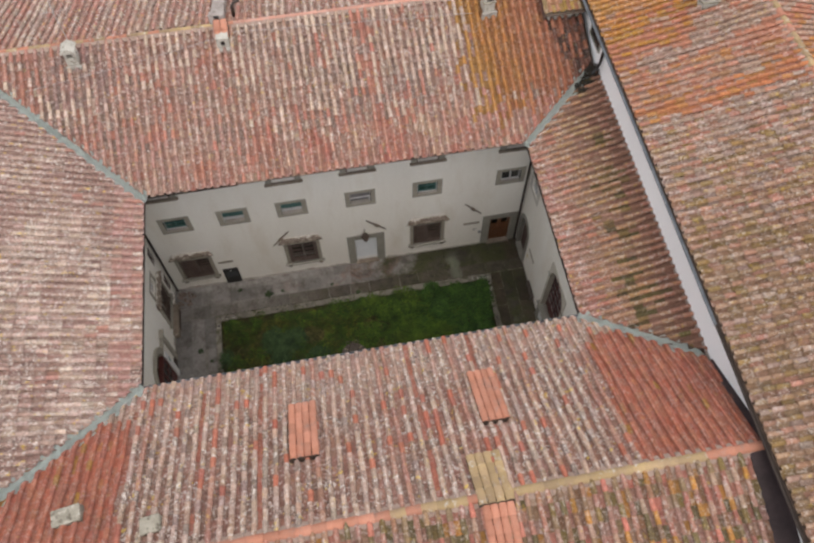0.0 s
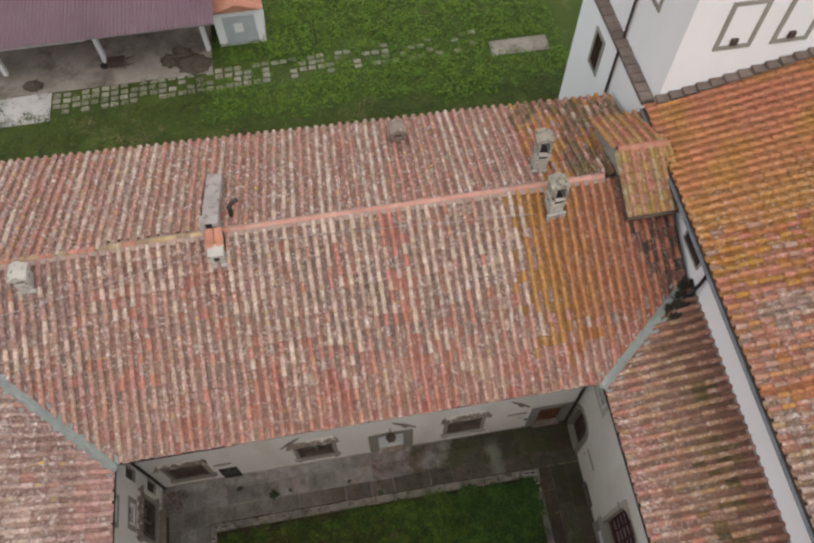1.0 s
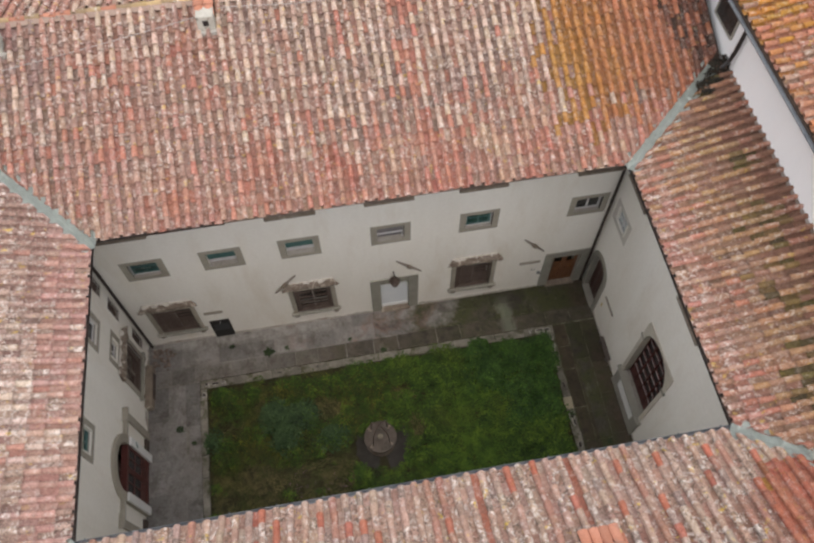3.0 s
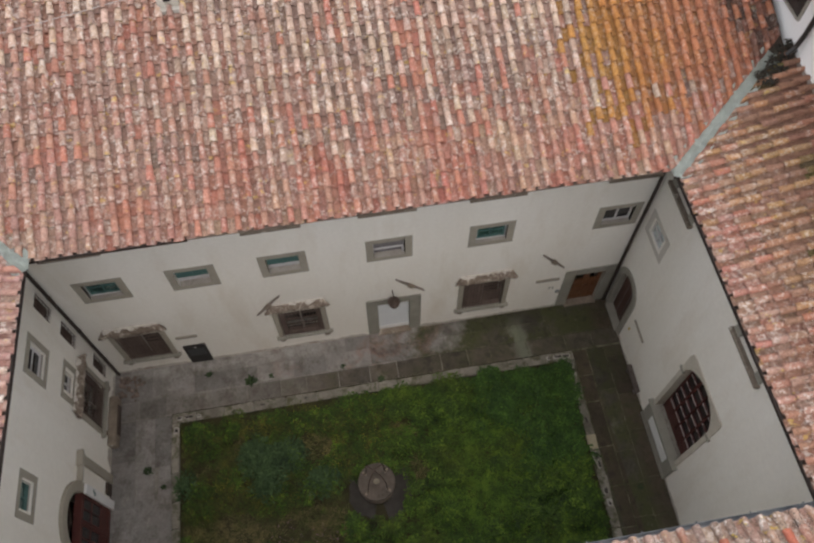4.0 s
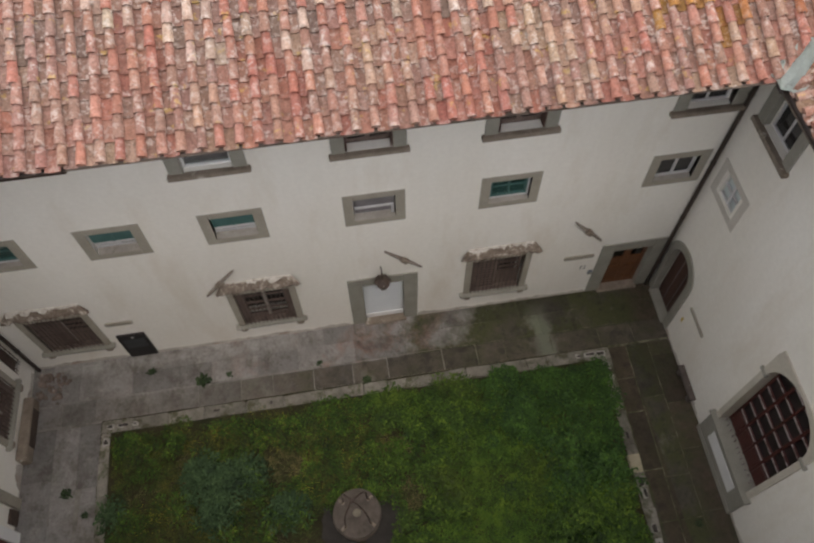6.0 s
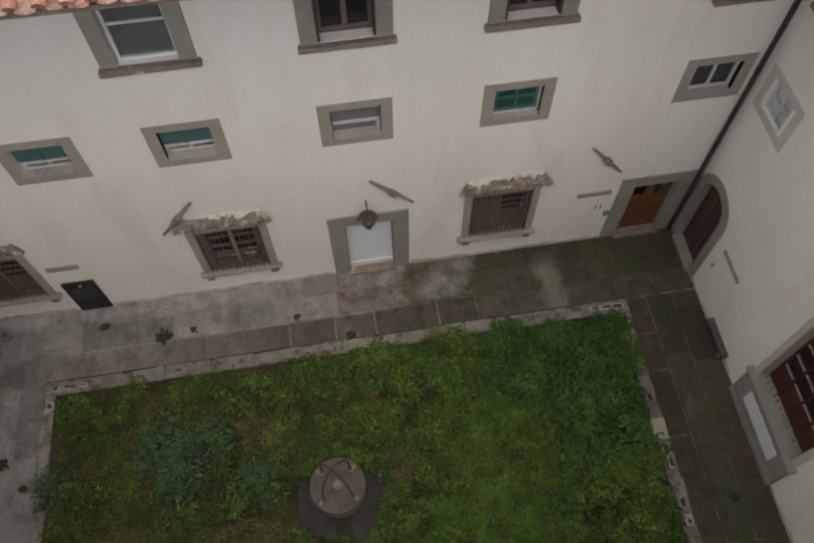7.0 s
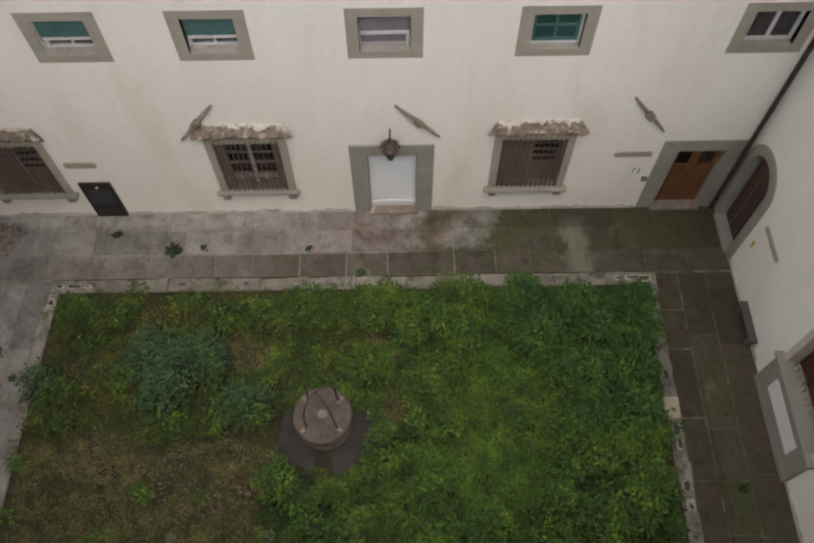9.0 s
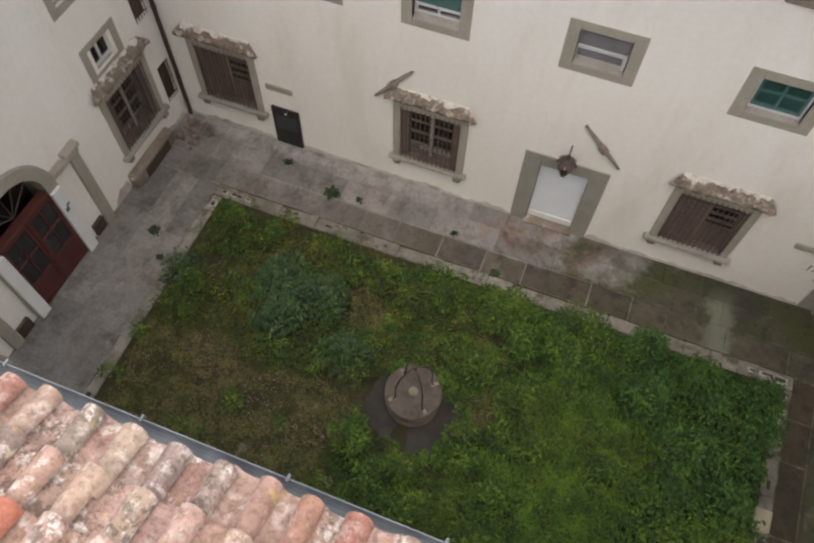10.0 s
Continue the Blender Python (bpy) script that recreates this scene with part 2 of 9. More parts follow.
def tile_material(name, source):
    """Fired clay with its own tone for each tile (from the object or from the mesh), crusted with lichen by the tone's alpha."""
    m, nt, b = node_material(name, 0.92)
    p = world_place(nt)
    if source == "object":
        info = nt.nodes.new("ShaderNodeObjectInfo")
        tone, crust = info.outputs["Color"], info.outputs["Alpha"]
    else:
        info = nt.nodes.new("ShaderNodeAttribute")
        info.attribute_name = "tone"
        tone, crust = info.outputs["Color"], info.outputs["Alpha"]
    grain = noise_node(nt, p, 45.0, 4.0, 0.7)
    cloud = noise_node(nt, p, 8.0, 6.0, 0.75)
    col = mix_node(nt, step_node(nt, cloud, 0.34, 0.66, 0.0, 0.8), tone, mix_node(nt, 1.0, tone, (0.50, 0.44, 0.41), "MULTIPLY"))
    col = mix_node(nt, step_node(nt, grain, 0.45, 0.8, 0.0, 0.2), col, (0.52, 0.42, 0.34))
    speck = noise_node(nt, p, 24.0, 4.0, 0.7, (1.0, 1.2, 1.0))
    col = mix_node(nt, step_node(nt, speck, 0.50, 0.62, 0.0, 0.45), col, mix_node(nt, 1.0, col, (0.42, 0.38, 0.36), "MULTIPLY"))
    patch = step_node(nt, noise_node(nt, p, 3.6, 4.0, 0.65), 0.40, 0.58)
    pale = math_node(nt, "MULTIPLY", math_node(nt, "MULTIPLY", step_node(nt, noise_node(nt, p, 10.0, 6.0, 0.72), 0.51, 0.565), crust), patch)
    col = mix_node(nt, pale, col, mix_node(nt, step_node(nt, grain, 0.35, 0.6), (0.48, 0.46, 0.43), (0.76, 0.745, 0.71)))
    dark = math_node(nt, "MULTIPLY", step_node(nt, noise_node(nt, p, 17.0, 5.0, 0.7, (1.0, 1.0, 1.3)), 0.535, 0.585), math_node(nt, "MULTIPLY", crust, step_node(nt, noise_node(nt, p, 2.9, 4.0, 0.65, (1.3, 1.0, 1.0)), 0.38, 0.56)))
    col = mix_node(nt, math_node(nt, "MULTIPLY", dark, 0.68), col, (0.08, 0.068, 0.052))
    black = math_node(nt, "MULTIPLY", step_node(nt, noise_node(nt, p, 9.0, 6.0, 0.76, (1.2, 1.0, 1.0)), 0.53, 0.575), step_node(nt, crust, 0.70, 1.0, 0.0, 0.6))
    col = mix_node(nt, black, col, (0.06, 0.052, 0.042))
    gold = math_node(nt, "MULTIPLY", step_node(nt, noise_node(nt, p, 4.3, 3.0, 0.6, (1.0, 1.3, 1.0)), 0.64, 0.68), crust)
    col = mix_node(nt, math_node(nt, "MULTIPLY", gold, 0.7), col, (0.58, 0.44, 0.08))
    col = mix_node(nt, 1.0, col, (1.05, 0.97, 0.935), "MULTIPLY")
    link(nt, col, b.inputs["Base Color"])
    bump(nt, b, grain, 0.35, 0.008)
    return m


PLASTER = mottled("cream_plaster", (0.80, 0.765, 0.70), (0.87, 0.845, 0.795), 0.45, 9.0, 0.92, stain=(0.70, 0.645, 0.56), stain_lo=0.52, stain_hi=0.78, relief=0.05, grain=0.2, stain_scale=0.7, stretch=(1, 1, 0.3))
WHITE_PLASTER = mottled("white_plaster", (0.83, 0.835, 0.84), (0.88, 0.885, 0.89), 0.3, 22.0, 0.92, grain=0.10, stain=(0.62, 0.60, 0.58), stain_lo=0.64, stain_hi=0.9, relief=0.12, stretch=(1, 1, 0.3))
GREY_STONE = mottled("grey_sandstone", (0.27, 0.26, 0.225), (0.34, 0.325, 0.28), 1.8, 26.0, 0.88, relief=0.25)
PALE_STONE = mottled("painted_stone_band", (0.33, 0.30, 0.25), (0.40, 0.37, 0.31), 1.4, 24.0, 0.9, relief=0.2)
WORN_STONE = mottled("weathered_stone", (0.20, 0.16, 0.125), (0.30, 0.25, 0.20), 3.5, 20.0, 0.92, stain=(0.60, 0.55, 0.48), stain_lo=0.60, stain_hi=0.68, relief=0.7, stain_scale=4.0)
STRIP_STONE = mottled("pale_mossy_paving", (0.20, 0.195, 0.14), (0.33, 0.32, 0.26), 1.1, 17.0, 0.9, stain=(0.12, 0.14, 0.05), stain_lo=0.52, stain_hi=0.64, relief=0.35, vary=0.25, stain_scale=2.0)
def joint_material():
    """Sandy joints that turn dark and mossy towards the damp side."""
    m, nt, b = node_material("joint_earth", 0.95)
    p = world_place(nt)
    split = nt.nodes.new("ShaderNodeSeparateXYZ")
    link(nt, p, split.inputs[0])
    dry = mix_node(nt, step_node(nt, noise_node(nt, p, 2.0, 6.0, 0.7), 0.35, 0.65), (0.12, 0.108, 0.094), (0.26, 0.245, 0.22))
    wet = mix_node(nt, step_node(nt, noise_node(nt, p, 2.6, 6.0, 0.7), 0.45, 0.62), (0.06, 0.064, 0.030), (0.19, 0.185, 0.125))
    col = mix_node(nt, step_node(nt, math_node(nt, "ADD", split.outputs["X"], noise_node(nt, p, 0.9, 4.0, 0.6)), 1.0, 4.5), dry, wet)
    link(nt, col, b.inputs["Base Color"])
    return m


JOINT = joint_material()
KERB = mottled("kerb_stone", (0.15, 0.138, 0.115), (0.29, 0.27, 0.235), 2.2, 16.0, 0.9, stain=(0.085, 0.085, 0.05), stain_lo=0.50, stain_hi=0.62, relief=0.8, vary=0.22, stain_scale=3.0)
EARTH = mottled("garden_earth", (0.024, 0.024, 0.009), (0.055, 0.046, 0.02), 1.2, 12.0, 0.95, relief=0.8)
LAWN = mottled("rough_grass", (0.035, 0.062, 0.006), (0.065, 0.095, 0.010), 0.35, 6.0, 0.95, stain=(0.12, 0.11, 0.05), stain_lo=0.58, stain_hi=0.74, relief=0.8, stain_scale=0.5)
CONCRETE = mottled("pale_concrete", (0.34, 0.32, 0.28), (0.45, 0.42, 0.37), 0.5, 10.0, 0.92, stain=(0.2, 0.18, 0.15), stain_lo=0.55, stain_hi=0.75, stain_scale=0.6)
IRON = mottled("rusty_iron", (0.07, 0.052, 0.044), (0.12, 0.085, 0.068), 6.0, 40.0, 0.65, 0.4, relief=0.2)
GREY_BAR = mottled("pale_painted_iron", (0.36, 0.34, 0.33), (0.48, 0.45, 0.44), 5.0, 40.0, 0.6, 0.2, relief=0.1)
DARK_WOOD = mottled("dark_brown_wood", (0.055, 0.028, 0.022), (0.095, 0.047, 0.036), 2.0, 30.0, 0.6, relief=0.2, stretch=(1, 1, 0.15))
RED_WOOD = mottled("red_brown_wood", (0.065, 0.017, 0.015), (0.105, 0.028, 0.022), 2.0, 30.0, 0.5, relief=0.2, stretch=(1, 1, 0.15))
OAK = mottled("orange_brown_wood", (0.13, 0.052, 0.024), (0.21, 0.092, 0.042), 4.5, 35.0, 0.45, relief=0.15, stretch=(3, 3, 0.3))
BAR_IRON = mottled("weathered_bar_iron", (0.085, 0.06, 0.05), (0.16, 0.12, 0.10), 6.0, 40.0, 0.7, 0.15, relief=0.2)
GREY_WOOD = mottled("weathered_shutter_wood", (0.135, 0.097, 0.083), (0.22, 0.165, 0.142), 3.0, 30.0, 0.85, relief=0.3, stretch=(1, 1, 0.2))
WHITE_PAINT = mottled("white_paint", (0.72, 0.72, 0.72), (0.80, 0.80, 0.80), 1.0, 18.0, 0.4, relief=0.05, grain=0.12)
BLUE_WHITE = mottled("bluish_white_panel", (0.76, 0.80, 0.84), (0.83, 0.86, 0.89), 1.2, 18.0, 0.35, relief=0.04, grain=0.1)
GREEN_PAINT = mottled("green_paint", (0.055, 0.13, 0.122), (0.085, 0.18, 0.168), 2.0, 22.0, 0.5, relief=0.1)
LILAC_PAINT = mottled("grey_lilac_panel", (0.17, 0.155, 0.165), (0.23, 0.215, 0.225), 2.0, 22.0, 0.5, relief=0.1)
# also colours the solid blocks that stand for dark flue holes and slots
BLACK_PAINT_AND_HOLES = mottled("black_lacquer_and_holes", (0.012, 0.011, 0.011), (0.022, 0.02, 0.02), 2.0, 22.0, 0.45, relief=0.05)
GUTTER_DARK = mottled("dark_brown_sheet", (0.045, 0.034, 0.03), (0.075, 0.055, 0.045), 2.0, 18.0, 0.5, 0.3, relief=0.1)
GUTTER_GREY = mottled("grey_zinc", (0.13, 0.145, 0.165), (0.22, 0.24, 0.26), 2.0, 22.0, 0.6, 0.15, relief=0.1)
COPPER = mottled("verdigris_sheet", (0.47, 0.53, 0.50), (0.61, 0.68, 0.64), 1.8, 20.0, 0.7, 0.0, stain=(0.30, 0.29, 0.27), stain_lo=0.6, stain_hi=0.7, relief=0.2, stain_scale=2.5)
DECK = mottled("roof_bedding", (0.045, 0.03, 0.022), (0.08, 0.054, 0.04), 2.0, 18.0, 0.95)
SOFFIT = mottled("eaves_boards", (0.13, 0.095, 0.07), (0.19, 0.145, 0.11), 1.5, 18.0, 0.9)
MORTAR = mottled("old_render", (0.33, 0.31, 0.27), (0.47, 0.45, 0.41), 2.0, 16.0, 0.92, stain=(0.17, 0.155, 0.13), stain_lo=0.52, stain_hi=0.66, relief=0.6, stain_scale=4.0)
MAUVE_SHEET = mottled("mauve_corrugated_sheet", (0.33, 0.215, 0.26), (0.39, 0.265, 0.31), 0.4, 8.0, 0.6, 0.1, relief=0.1)
TERRACOTTA = mottled("new_terracotta", (0.44, 0.185, 0.115), (0.54, 0.26, 0.18), 1.5, 25.0, 0.9, stain=(0.33, 0.19, 0.145), stain_lo=0.54, stain_hi=0.66, relief=0.3, vary=0.16, stain_scale=2.5)
OLD_TERRACOTTA = mottled("lichened_terracotta", (0.34, 0.24, 0.15), (0.46, 0.33, 0.16), 1.5, 25.0, 0.92, stain=(0.5, 0.46, 0.4), stain_lo=0.58, stain_hi=0.66, relief=0.4, vary=0.25, stain_scale=5.0)
RIDGE_CLAY = mottled("salmon_ridge_clay", (0.50, 0.25, 0.185), (0.58, 0.33, 0.26), 1.5, 25.0, 0.92, stain=(0.42, 0.33, 0.29), stain_lo=0.55, stain_hi=0.66, relief=0.3, vary=0.12, stain_scale=3.0)
TILE_ONE = tile_material("clay_tile", "object")
TILE_MANY = tile_material("clay_tile_field", "mesh")
# dark colour standing for the lack of light in rooms and holes
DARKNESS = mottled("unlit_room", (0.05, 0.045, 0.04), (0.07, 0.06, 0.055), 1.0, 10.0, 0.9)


def glass_material():
    m, nt, b = node_material("window_glass", 0.04)
    b.inputs["Base Color"].default_value = (0.82, 0.87, 0.86, 1)
    b.inputs["Transmission Weight"].default_value = 1.0
    b.inputs["IOR"].default_value = 1.45
    b.inputs["Specular IOR Level"].default_value = 0.2
    return m


GLASS = glass_material()
# opaque panes: the dark of the rooms behind is in their colour
DARK_ROOM_GLASS = mottled("dark_room_glass", (0.014, 0.013, 0.015), (0.03, 0.028, 0.03), 2.0, 20.0, 0.12, relief=0.02)
AGED_PAINT = mottled("aged_white_paint", (0.52, 0.51, 0.515), (0.64, 0.63, 0.635), 2.0, 20.0, 0.5, relief=0.06, grain=0.2)


def leaf_material(name, tones, dry):
    m, nt, b = node_material(name, 0.75)
    p = world_place(nt)
    rnd = nt.nodes.new("ShaderNodeNewGeometry").outputs["Random Per Island"]
    ramp = nt.nodes.new("ShaderNodeValToRGB")
    while len(ramp.color_ramp.elements) < len(tones):
        ramp.color_ramp.elements.new(0.5)
    for i, (e, c) in enumerate(zip(ramp.color_ramp.elements, tones)):
        e.position, e.color = i / (len(tones) - 1), (*c, 1)
    link(nt, math_node(nt, "ADD", math_node(nt, "MULTIPLY", rnd, 0.45), step_node(nt, noise_node(nt, p, 2.3, 5.0, 0.65), 0.32, 0.68, 0.0, 0.58)), ramp.inputs["Fac"])
    col = mix_node(nt, math_node(nt, "MULTIPLY", step_node(nt, noise_node(nt, p, 0.55, 4.0, 0.6), 0.52, 0.68), 0.38), ramp.outputs["Color"], dry)
    link(nt, col, b.inputs["Base Color"])
    return m


WEED = leaf_material("weed_leaves", [(0.004, 0.012, 0.001), (0.017, 0.045, 0.003), (0.058, 0.118, 0.006), (0.165, 0.25, 0.014)], (0.075, 0.092, 0.008))
LAWN_LEAF = leaf_material("meadow_leaves", [(0.010, 0.020, 0.0018), (0.029, 0.050, 0.003), (0.058, 0.090, 0.005), (0.10, 0.135, 0.009)], (0.085, 0.072, 0.014))
LUSH_LAWN = leaf_material("lush_meadow_leaves", [(0.012, 0.034, 0.002), (0.045, 0.105, 0.004), (0.10, 0.19, 0.007), (0.16, 0.26, 0.012)], (0.10, 0.14, 0.012))
DULL_LEAF = leaf_material("olive_leaves", [(0.005, 0.010, 0.002), (0.018, 0.030, 0.004), (0.056, 0.068, 0.008), (0.15, 0.14, 0.018)], (0.072, 0.055, 0.016))
BLUE_LEAF = leaf_material("dark_bluish_leaves", [(0.004, 0.014, 0.004), (0.016, 0.042, 0.011), (0.045, 0.088, 0.028), (0.085, 0.145, 0.052)], (0.03, 0.055, 0.012))
DEEP_LEAF = leaf_material("deep_green_leaves", [(0.003, 0.013, 0.001), (0.013, 0.044, 0.004), (0.040, 0.102, 0.009), (0.090, 0.182, 0.018)], (0.036, 0.085, 0.008))
TUFT_LEAF = leaf_material("dark_tuft_leaves", [(0.006, 0.016, 0.004), (0.018, 0.038, 0.009), (0.042, 0.075, 0.018)], (0.03, 0.04, 0.012))
BRIGHT_LEAF = leaf_material("bright_low_leaves", [(0.012, 0.036, 0.002), (0.04, 0.092, 0.005), (0.085, 0.16, 0.009), (0.14, 0.22, 0.014)], (0.085, 0.12, 0.008))
SHORT_GRASS = leaf_material("short_grass_blades", [(0.0209, 0.03444, 0.003), (0.04275, 0.05904, 0.005), (0.08075, 0.0902, 0.01)], (0.07125, 0.0615, 0.02))
YELLOW_LEAF = leaf_material("yellow_green_leaves", [(0.0209, 0.0432, 0.004), (0.05225, 0.0675, 0.006), (0.1615, 0.1395, 0.012)], (0.095, 0.081, 0.014))
DRY_GRASS = leaf_material("dry_grass_blades", [(0.068, 0.072, 0.016), (0.13, 0.113, 0.036), (0.23, 0.185, 0.082)], (0.16, 0.125, 0.062))

# ---- plan (metres; x along the far facade, y towards it, z up) ----
XW, XE, YN, YS = -8.4, 8.3, 0.0, -10.25          # inner faces of the courtyard walls (XE at the north corner)
SKEW = 0.03                                        # the whole east side runs a little askew
xe = lambda y: XE + SKEW * y
EAVE = 9.38
N_EAVE, S_EAVE, W_EAVE, E_EAVE = -1.84, -9.05, -6.86, 6.965
e_eave = lambda y: E_EAVE + 0.028 * (y + 5.0)      # the east eaves at y
N_RIDGE, S_RIDGE, W_RIDGE = 3.65, -14.35, -12.4
SLOPE, W_SLOPE, E_SLOPE = 0.437, 0.41, 0.35
ANNEX = Matrix.Translation((9.80, 0, 0)) @ Matrix.Rotation(-math.atan(0.034), 4, "Z")   # the higher building to the east, a little askew


# ---- ground ----
bm = mesh()
ext = [-3000, -300, -60, -20, 20, 60, 300, 3000]
gv = [[bm.verts.new((x, y, -0.06)) for x in ext] for y in ext]
for j in range(len(ext) - 1):
    for i in range(len(ext) - 1):
        bm.faces.new((gv[j][i], gv[j][i + 1], gv[j + 1][i + 1], gv[j + 1][i]))
tagged(part("ground", bm, LAWN), "rough green grass around the building", "ground", kind="structure")


# ---- walls with openings ----
def wall(name, to_world, length, height, thick, openings, mat, label, z0=0.0, parent=None):
    """A wall in its own frame: u along it, w up, depth inwards. openings: (u0, u1, w0, w1, arch rise)."""
    us = sorted({0.0, length, *[o[0] for o in openings], *[o[1] for o in openings]})
    ws = sorted({z0, height, *[o[2] for o in openings], *[o[3] for o in openings]})
    bm = mesh()
    cache = {}

    def v(u, w, d):
        key = (round(u, 4), round(w, 4), d)
        if key not in cache:
            cache[key] = bm.verts.new(to_world(u, w, d))
        return cache[key]

    def hole(u, w):
        return any(o[0] < u < o[1] and o[2] < w < o[3] for o in openings)

    solid = [[not hole((u0 + u1) / 2, (w0 + w1) / 2) for w0, w1 in zip(ws, ws[1:])] for u0, u1 in zip(us, us[1:])]
    for i, (u0, u1) in enumerate(zip(us, us[1:])):
        for j, (w0, w1) in enumerate(zip(ws, ws[1:])):
            if not solid[i][j]:
                continue
            for d in (0.0, thick):
                bm.faces.new((v(u0, w0, d), v(u1, w0, d), v(u1, w1, d), v(u0, w1, d)))
            for di, dj, a, b in ((-1, 0, (u0, w0), (u0, w1)), (1, 0, (u1, w0), (u1, w1)), (0, -1, (u0, w0), (u1, w0)), (0, 1, (u0, w1), (u1, w1))):
                ii, jj = i + di, j + dj
                if 0 <= ii < len(solid) and 0 <= jj < len(solid[0]) and solid[ii][jj]:
                    continue
                bm.faces.new((v(*a, 0.0), v(*b, 0.0), v(*b, thick), v(*a, thick)))
    for o in openings:
        if o[4] <= 0:
            continue
        u0, u1, w1, rise = o[0], o[1], o[3], o[4]
        mid, half = (u0 + u1) / 2, (u1 - u0) / 2
        for side in (-1, 1):
            outline = [(mid + side * half, w1), (mid, w1)]
            outline += [(mid + side * half * math.sin(a), w1 - rise + rise * math.cos(a)) for a in [k * math.pi / 16 for k in range(1, 9)]]
            fr = [bm.verts.new(to_world(u, w, 0.0)) for u, w in outline]
            bk = [bm.verts.new(to_world(u, w, thick)) for u, w in outline]
            bm.faces.new(fr)
            bm.faces.new(bk)
            for k in range(1, len(outline) - 1):
                bm.faces.new((fr[k], fr[k + 1], bk[k + 1], bk[k]))
    bmesh.ops.recalc_face_normals(bm, faces=bm.faces)
    ob = part(name, bm, mat, parent)
    return tagged(ob, label, "wall", kind="structure")


TOP = 9.42
north = lambda u, w, d: (XW - 0.5 + u, YN + d, w)
east = lambda u, w, d: (xe(YN - u) + d, YN - u, w)
west = lambda u, w, d: (XW - d, YS + u, w)
south = lambda u, w, d: (xe(YS) - u, YS - d, w)
NX = lambda x: x - XW + 0.5

FIRST = [-6.92, -4.53, -2.09, 0.83, 3.73, 7.40]      # middles of the small upper windows
TOPX = [-7.06, -2.15, 0.82, 3.72, 7.42]             # middles of the windows under the eaves
LOWX = [-6.92, -2.05, 3.78]                         # middles of the barred windows
n_open = [(NX(c - 0.44), NX(c + 0.44), 4.74, 5.46, 0) for c in FIRST]
n_open += [(NX(c - 0.45), NX(c + 0.45), 6.98, 8.31, 0) for c in TOPX]
n_open += [(NX(c - 0.66), NX(c + 0.66), 0.88, 2.42, 0) for c in LOWX]
n_open += [(NX(0.355), NX(1.405), 0.06, 2.0, 0), (NX(6.785), NX(7.835), 0.06, 2.0, 0)]
wall("wall_north", north, XE - XW + 1.0, TOP, 0.5, n_open, PLASTER, "cream plastered courtyard facade with three rows of windows")
EY = lambda y: -y
e_open = [(EY(-0.24), EY(-1.30), 0.06, 2.47, 0.53), (EY(-4.37), EY(-6.11), 1.12, 4.60, 0.87), (EY(-0.63), EY(-1.53), 6.98, 8.31, 0), (EY(-4.90), EY(-5.80), 6.98, 8.31, 0), (EY(-0.5), EY(-1.16), 4.76, 5.42, 0)]
wall("wall_east", east, YN - YS, TOP, 0.5, e_open, PLASTER, "cream plastered courtyard wall with a tall barred archway")
WY = lambda y: y - YS
w_open = [(WY(-2.2), WY(-0.88), 0.88, 2.42, 0), (WY(-1.95), WY(-1.4), 3.05, 3.68, 0), (WY(-2.215), WY(-1.485), 4.8, 5.65, 0), (WY(-5.95), WY(-4.39), 0.06, 3.07, 0.78), (WY(-0.48), WY(-0.06), 0.72, 1.80, 0), (WY(-0.55), WY(-0.1), 3.08, 4.1, 0), (WY(-0.55), WY(-0.1), 4.72, 5.7, 0), (WY(-2.0), WY(-1.1), 6.98, 8.31, 0), (WY(-5.6), WY(-4.7), 6.98, 8.31, 0), (WY(-5.5), WY(-4.85), 4.76, 5.42, 0)]
wall("wall_west", west, YN - YS, TOP, 0.5, w_open, PLASTER, "cream plastered courtyard wall with an arched doorway")
wall("wall_south", south, xe(YS) - XW, TOP, 0.5, [], PLASTER, "cream plastered courtyard wall under the near roof")


def slab_wall(name, x0, x1, y0, y1, z0, z1, mat, label):
    bm = mesh()
    box(bm, x0, x1, y0, y1, z0, z1)
    return tagged(part(name, bm, mat), label, "wall", kind="structure")


slab_wall("wall_north_outer", -17.3, 10.0, 7.1, 7.6, -0.1, 10.4, WHITE_PLASTER, "plastered outer wall of the north wing")
slab_wall("wall_west_outer", -17.3, -16.8, -19.4, 7.1, -0.1, 10.2, WHITE_PLASTER, "plastered outer wall of the west wing")
slab_wall("wall_south_outer", -16.8, 9.4, -19.4, -18.9, -0.1, 10.4, WHITE_PLASTER, "plastered outer wall of the south wing")
bm = mesh()
box(bm, 0.30, 0.80, -22.0, 5.9, -0.1, 12.05)
bm.transform(ANNEX)
tagged(part("wall_annex", bm, WHITE_PLASTER), "white plastered wall rising above the east roof", "wall", kind="structure")
bm = mesh()
box(bm, 11.0, 11.5, -22.0, 5.9, -0.1, 12.0)
box(bm, 0.80, 11.0, -22.0, -21.5, -0.1, 12.0)
bm.transform(ANNEX)
tagged(part("wall_annex_outer", bm, WHITE_PLASTER), "white plastered outer walls of the higher wing", "wall", kind="structure")
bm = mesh()
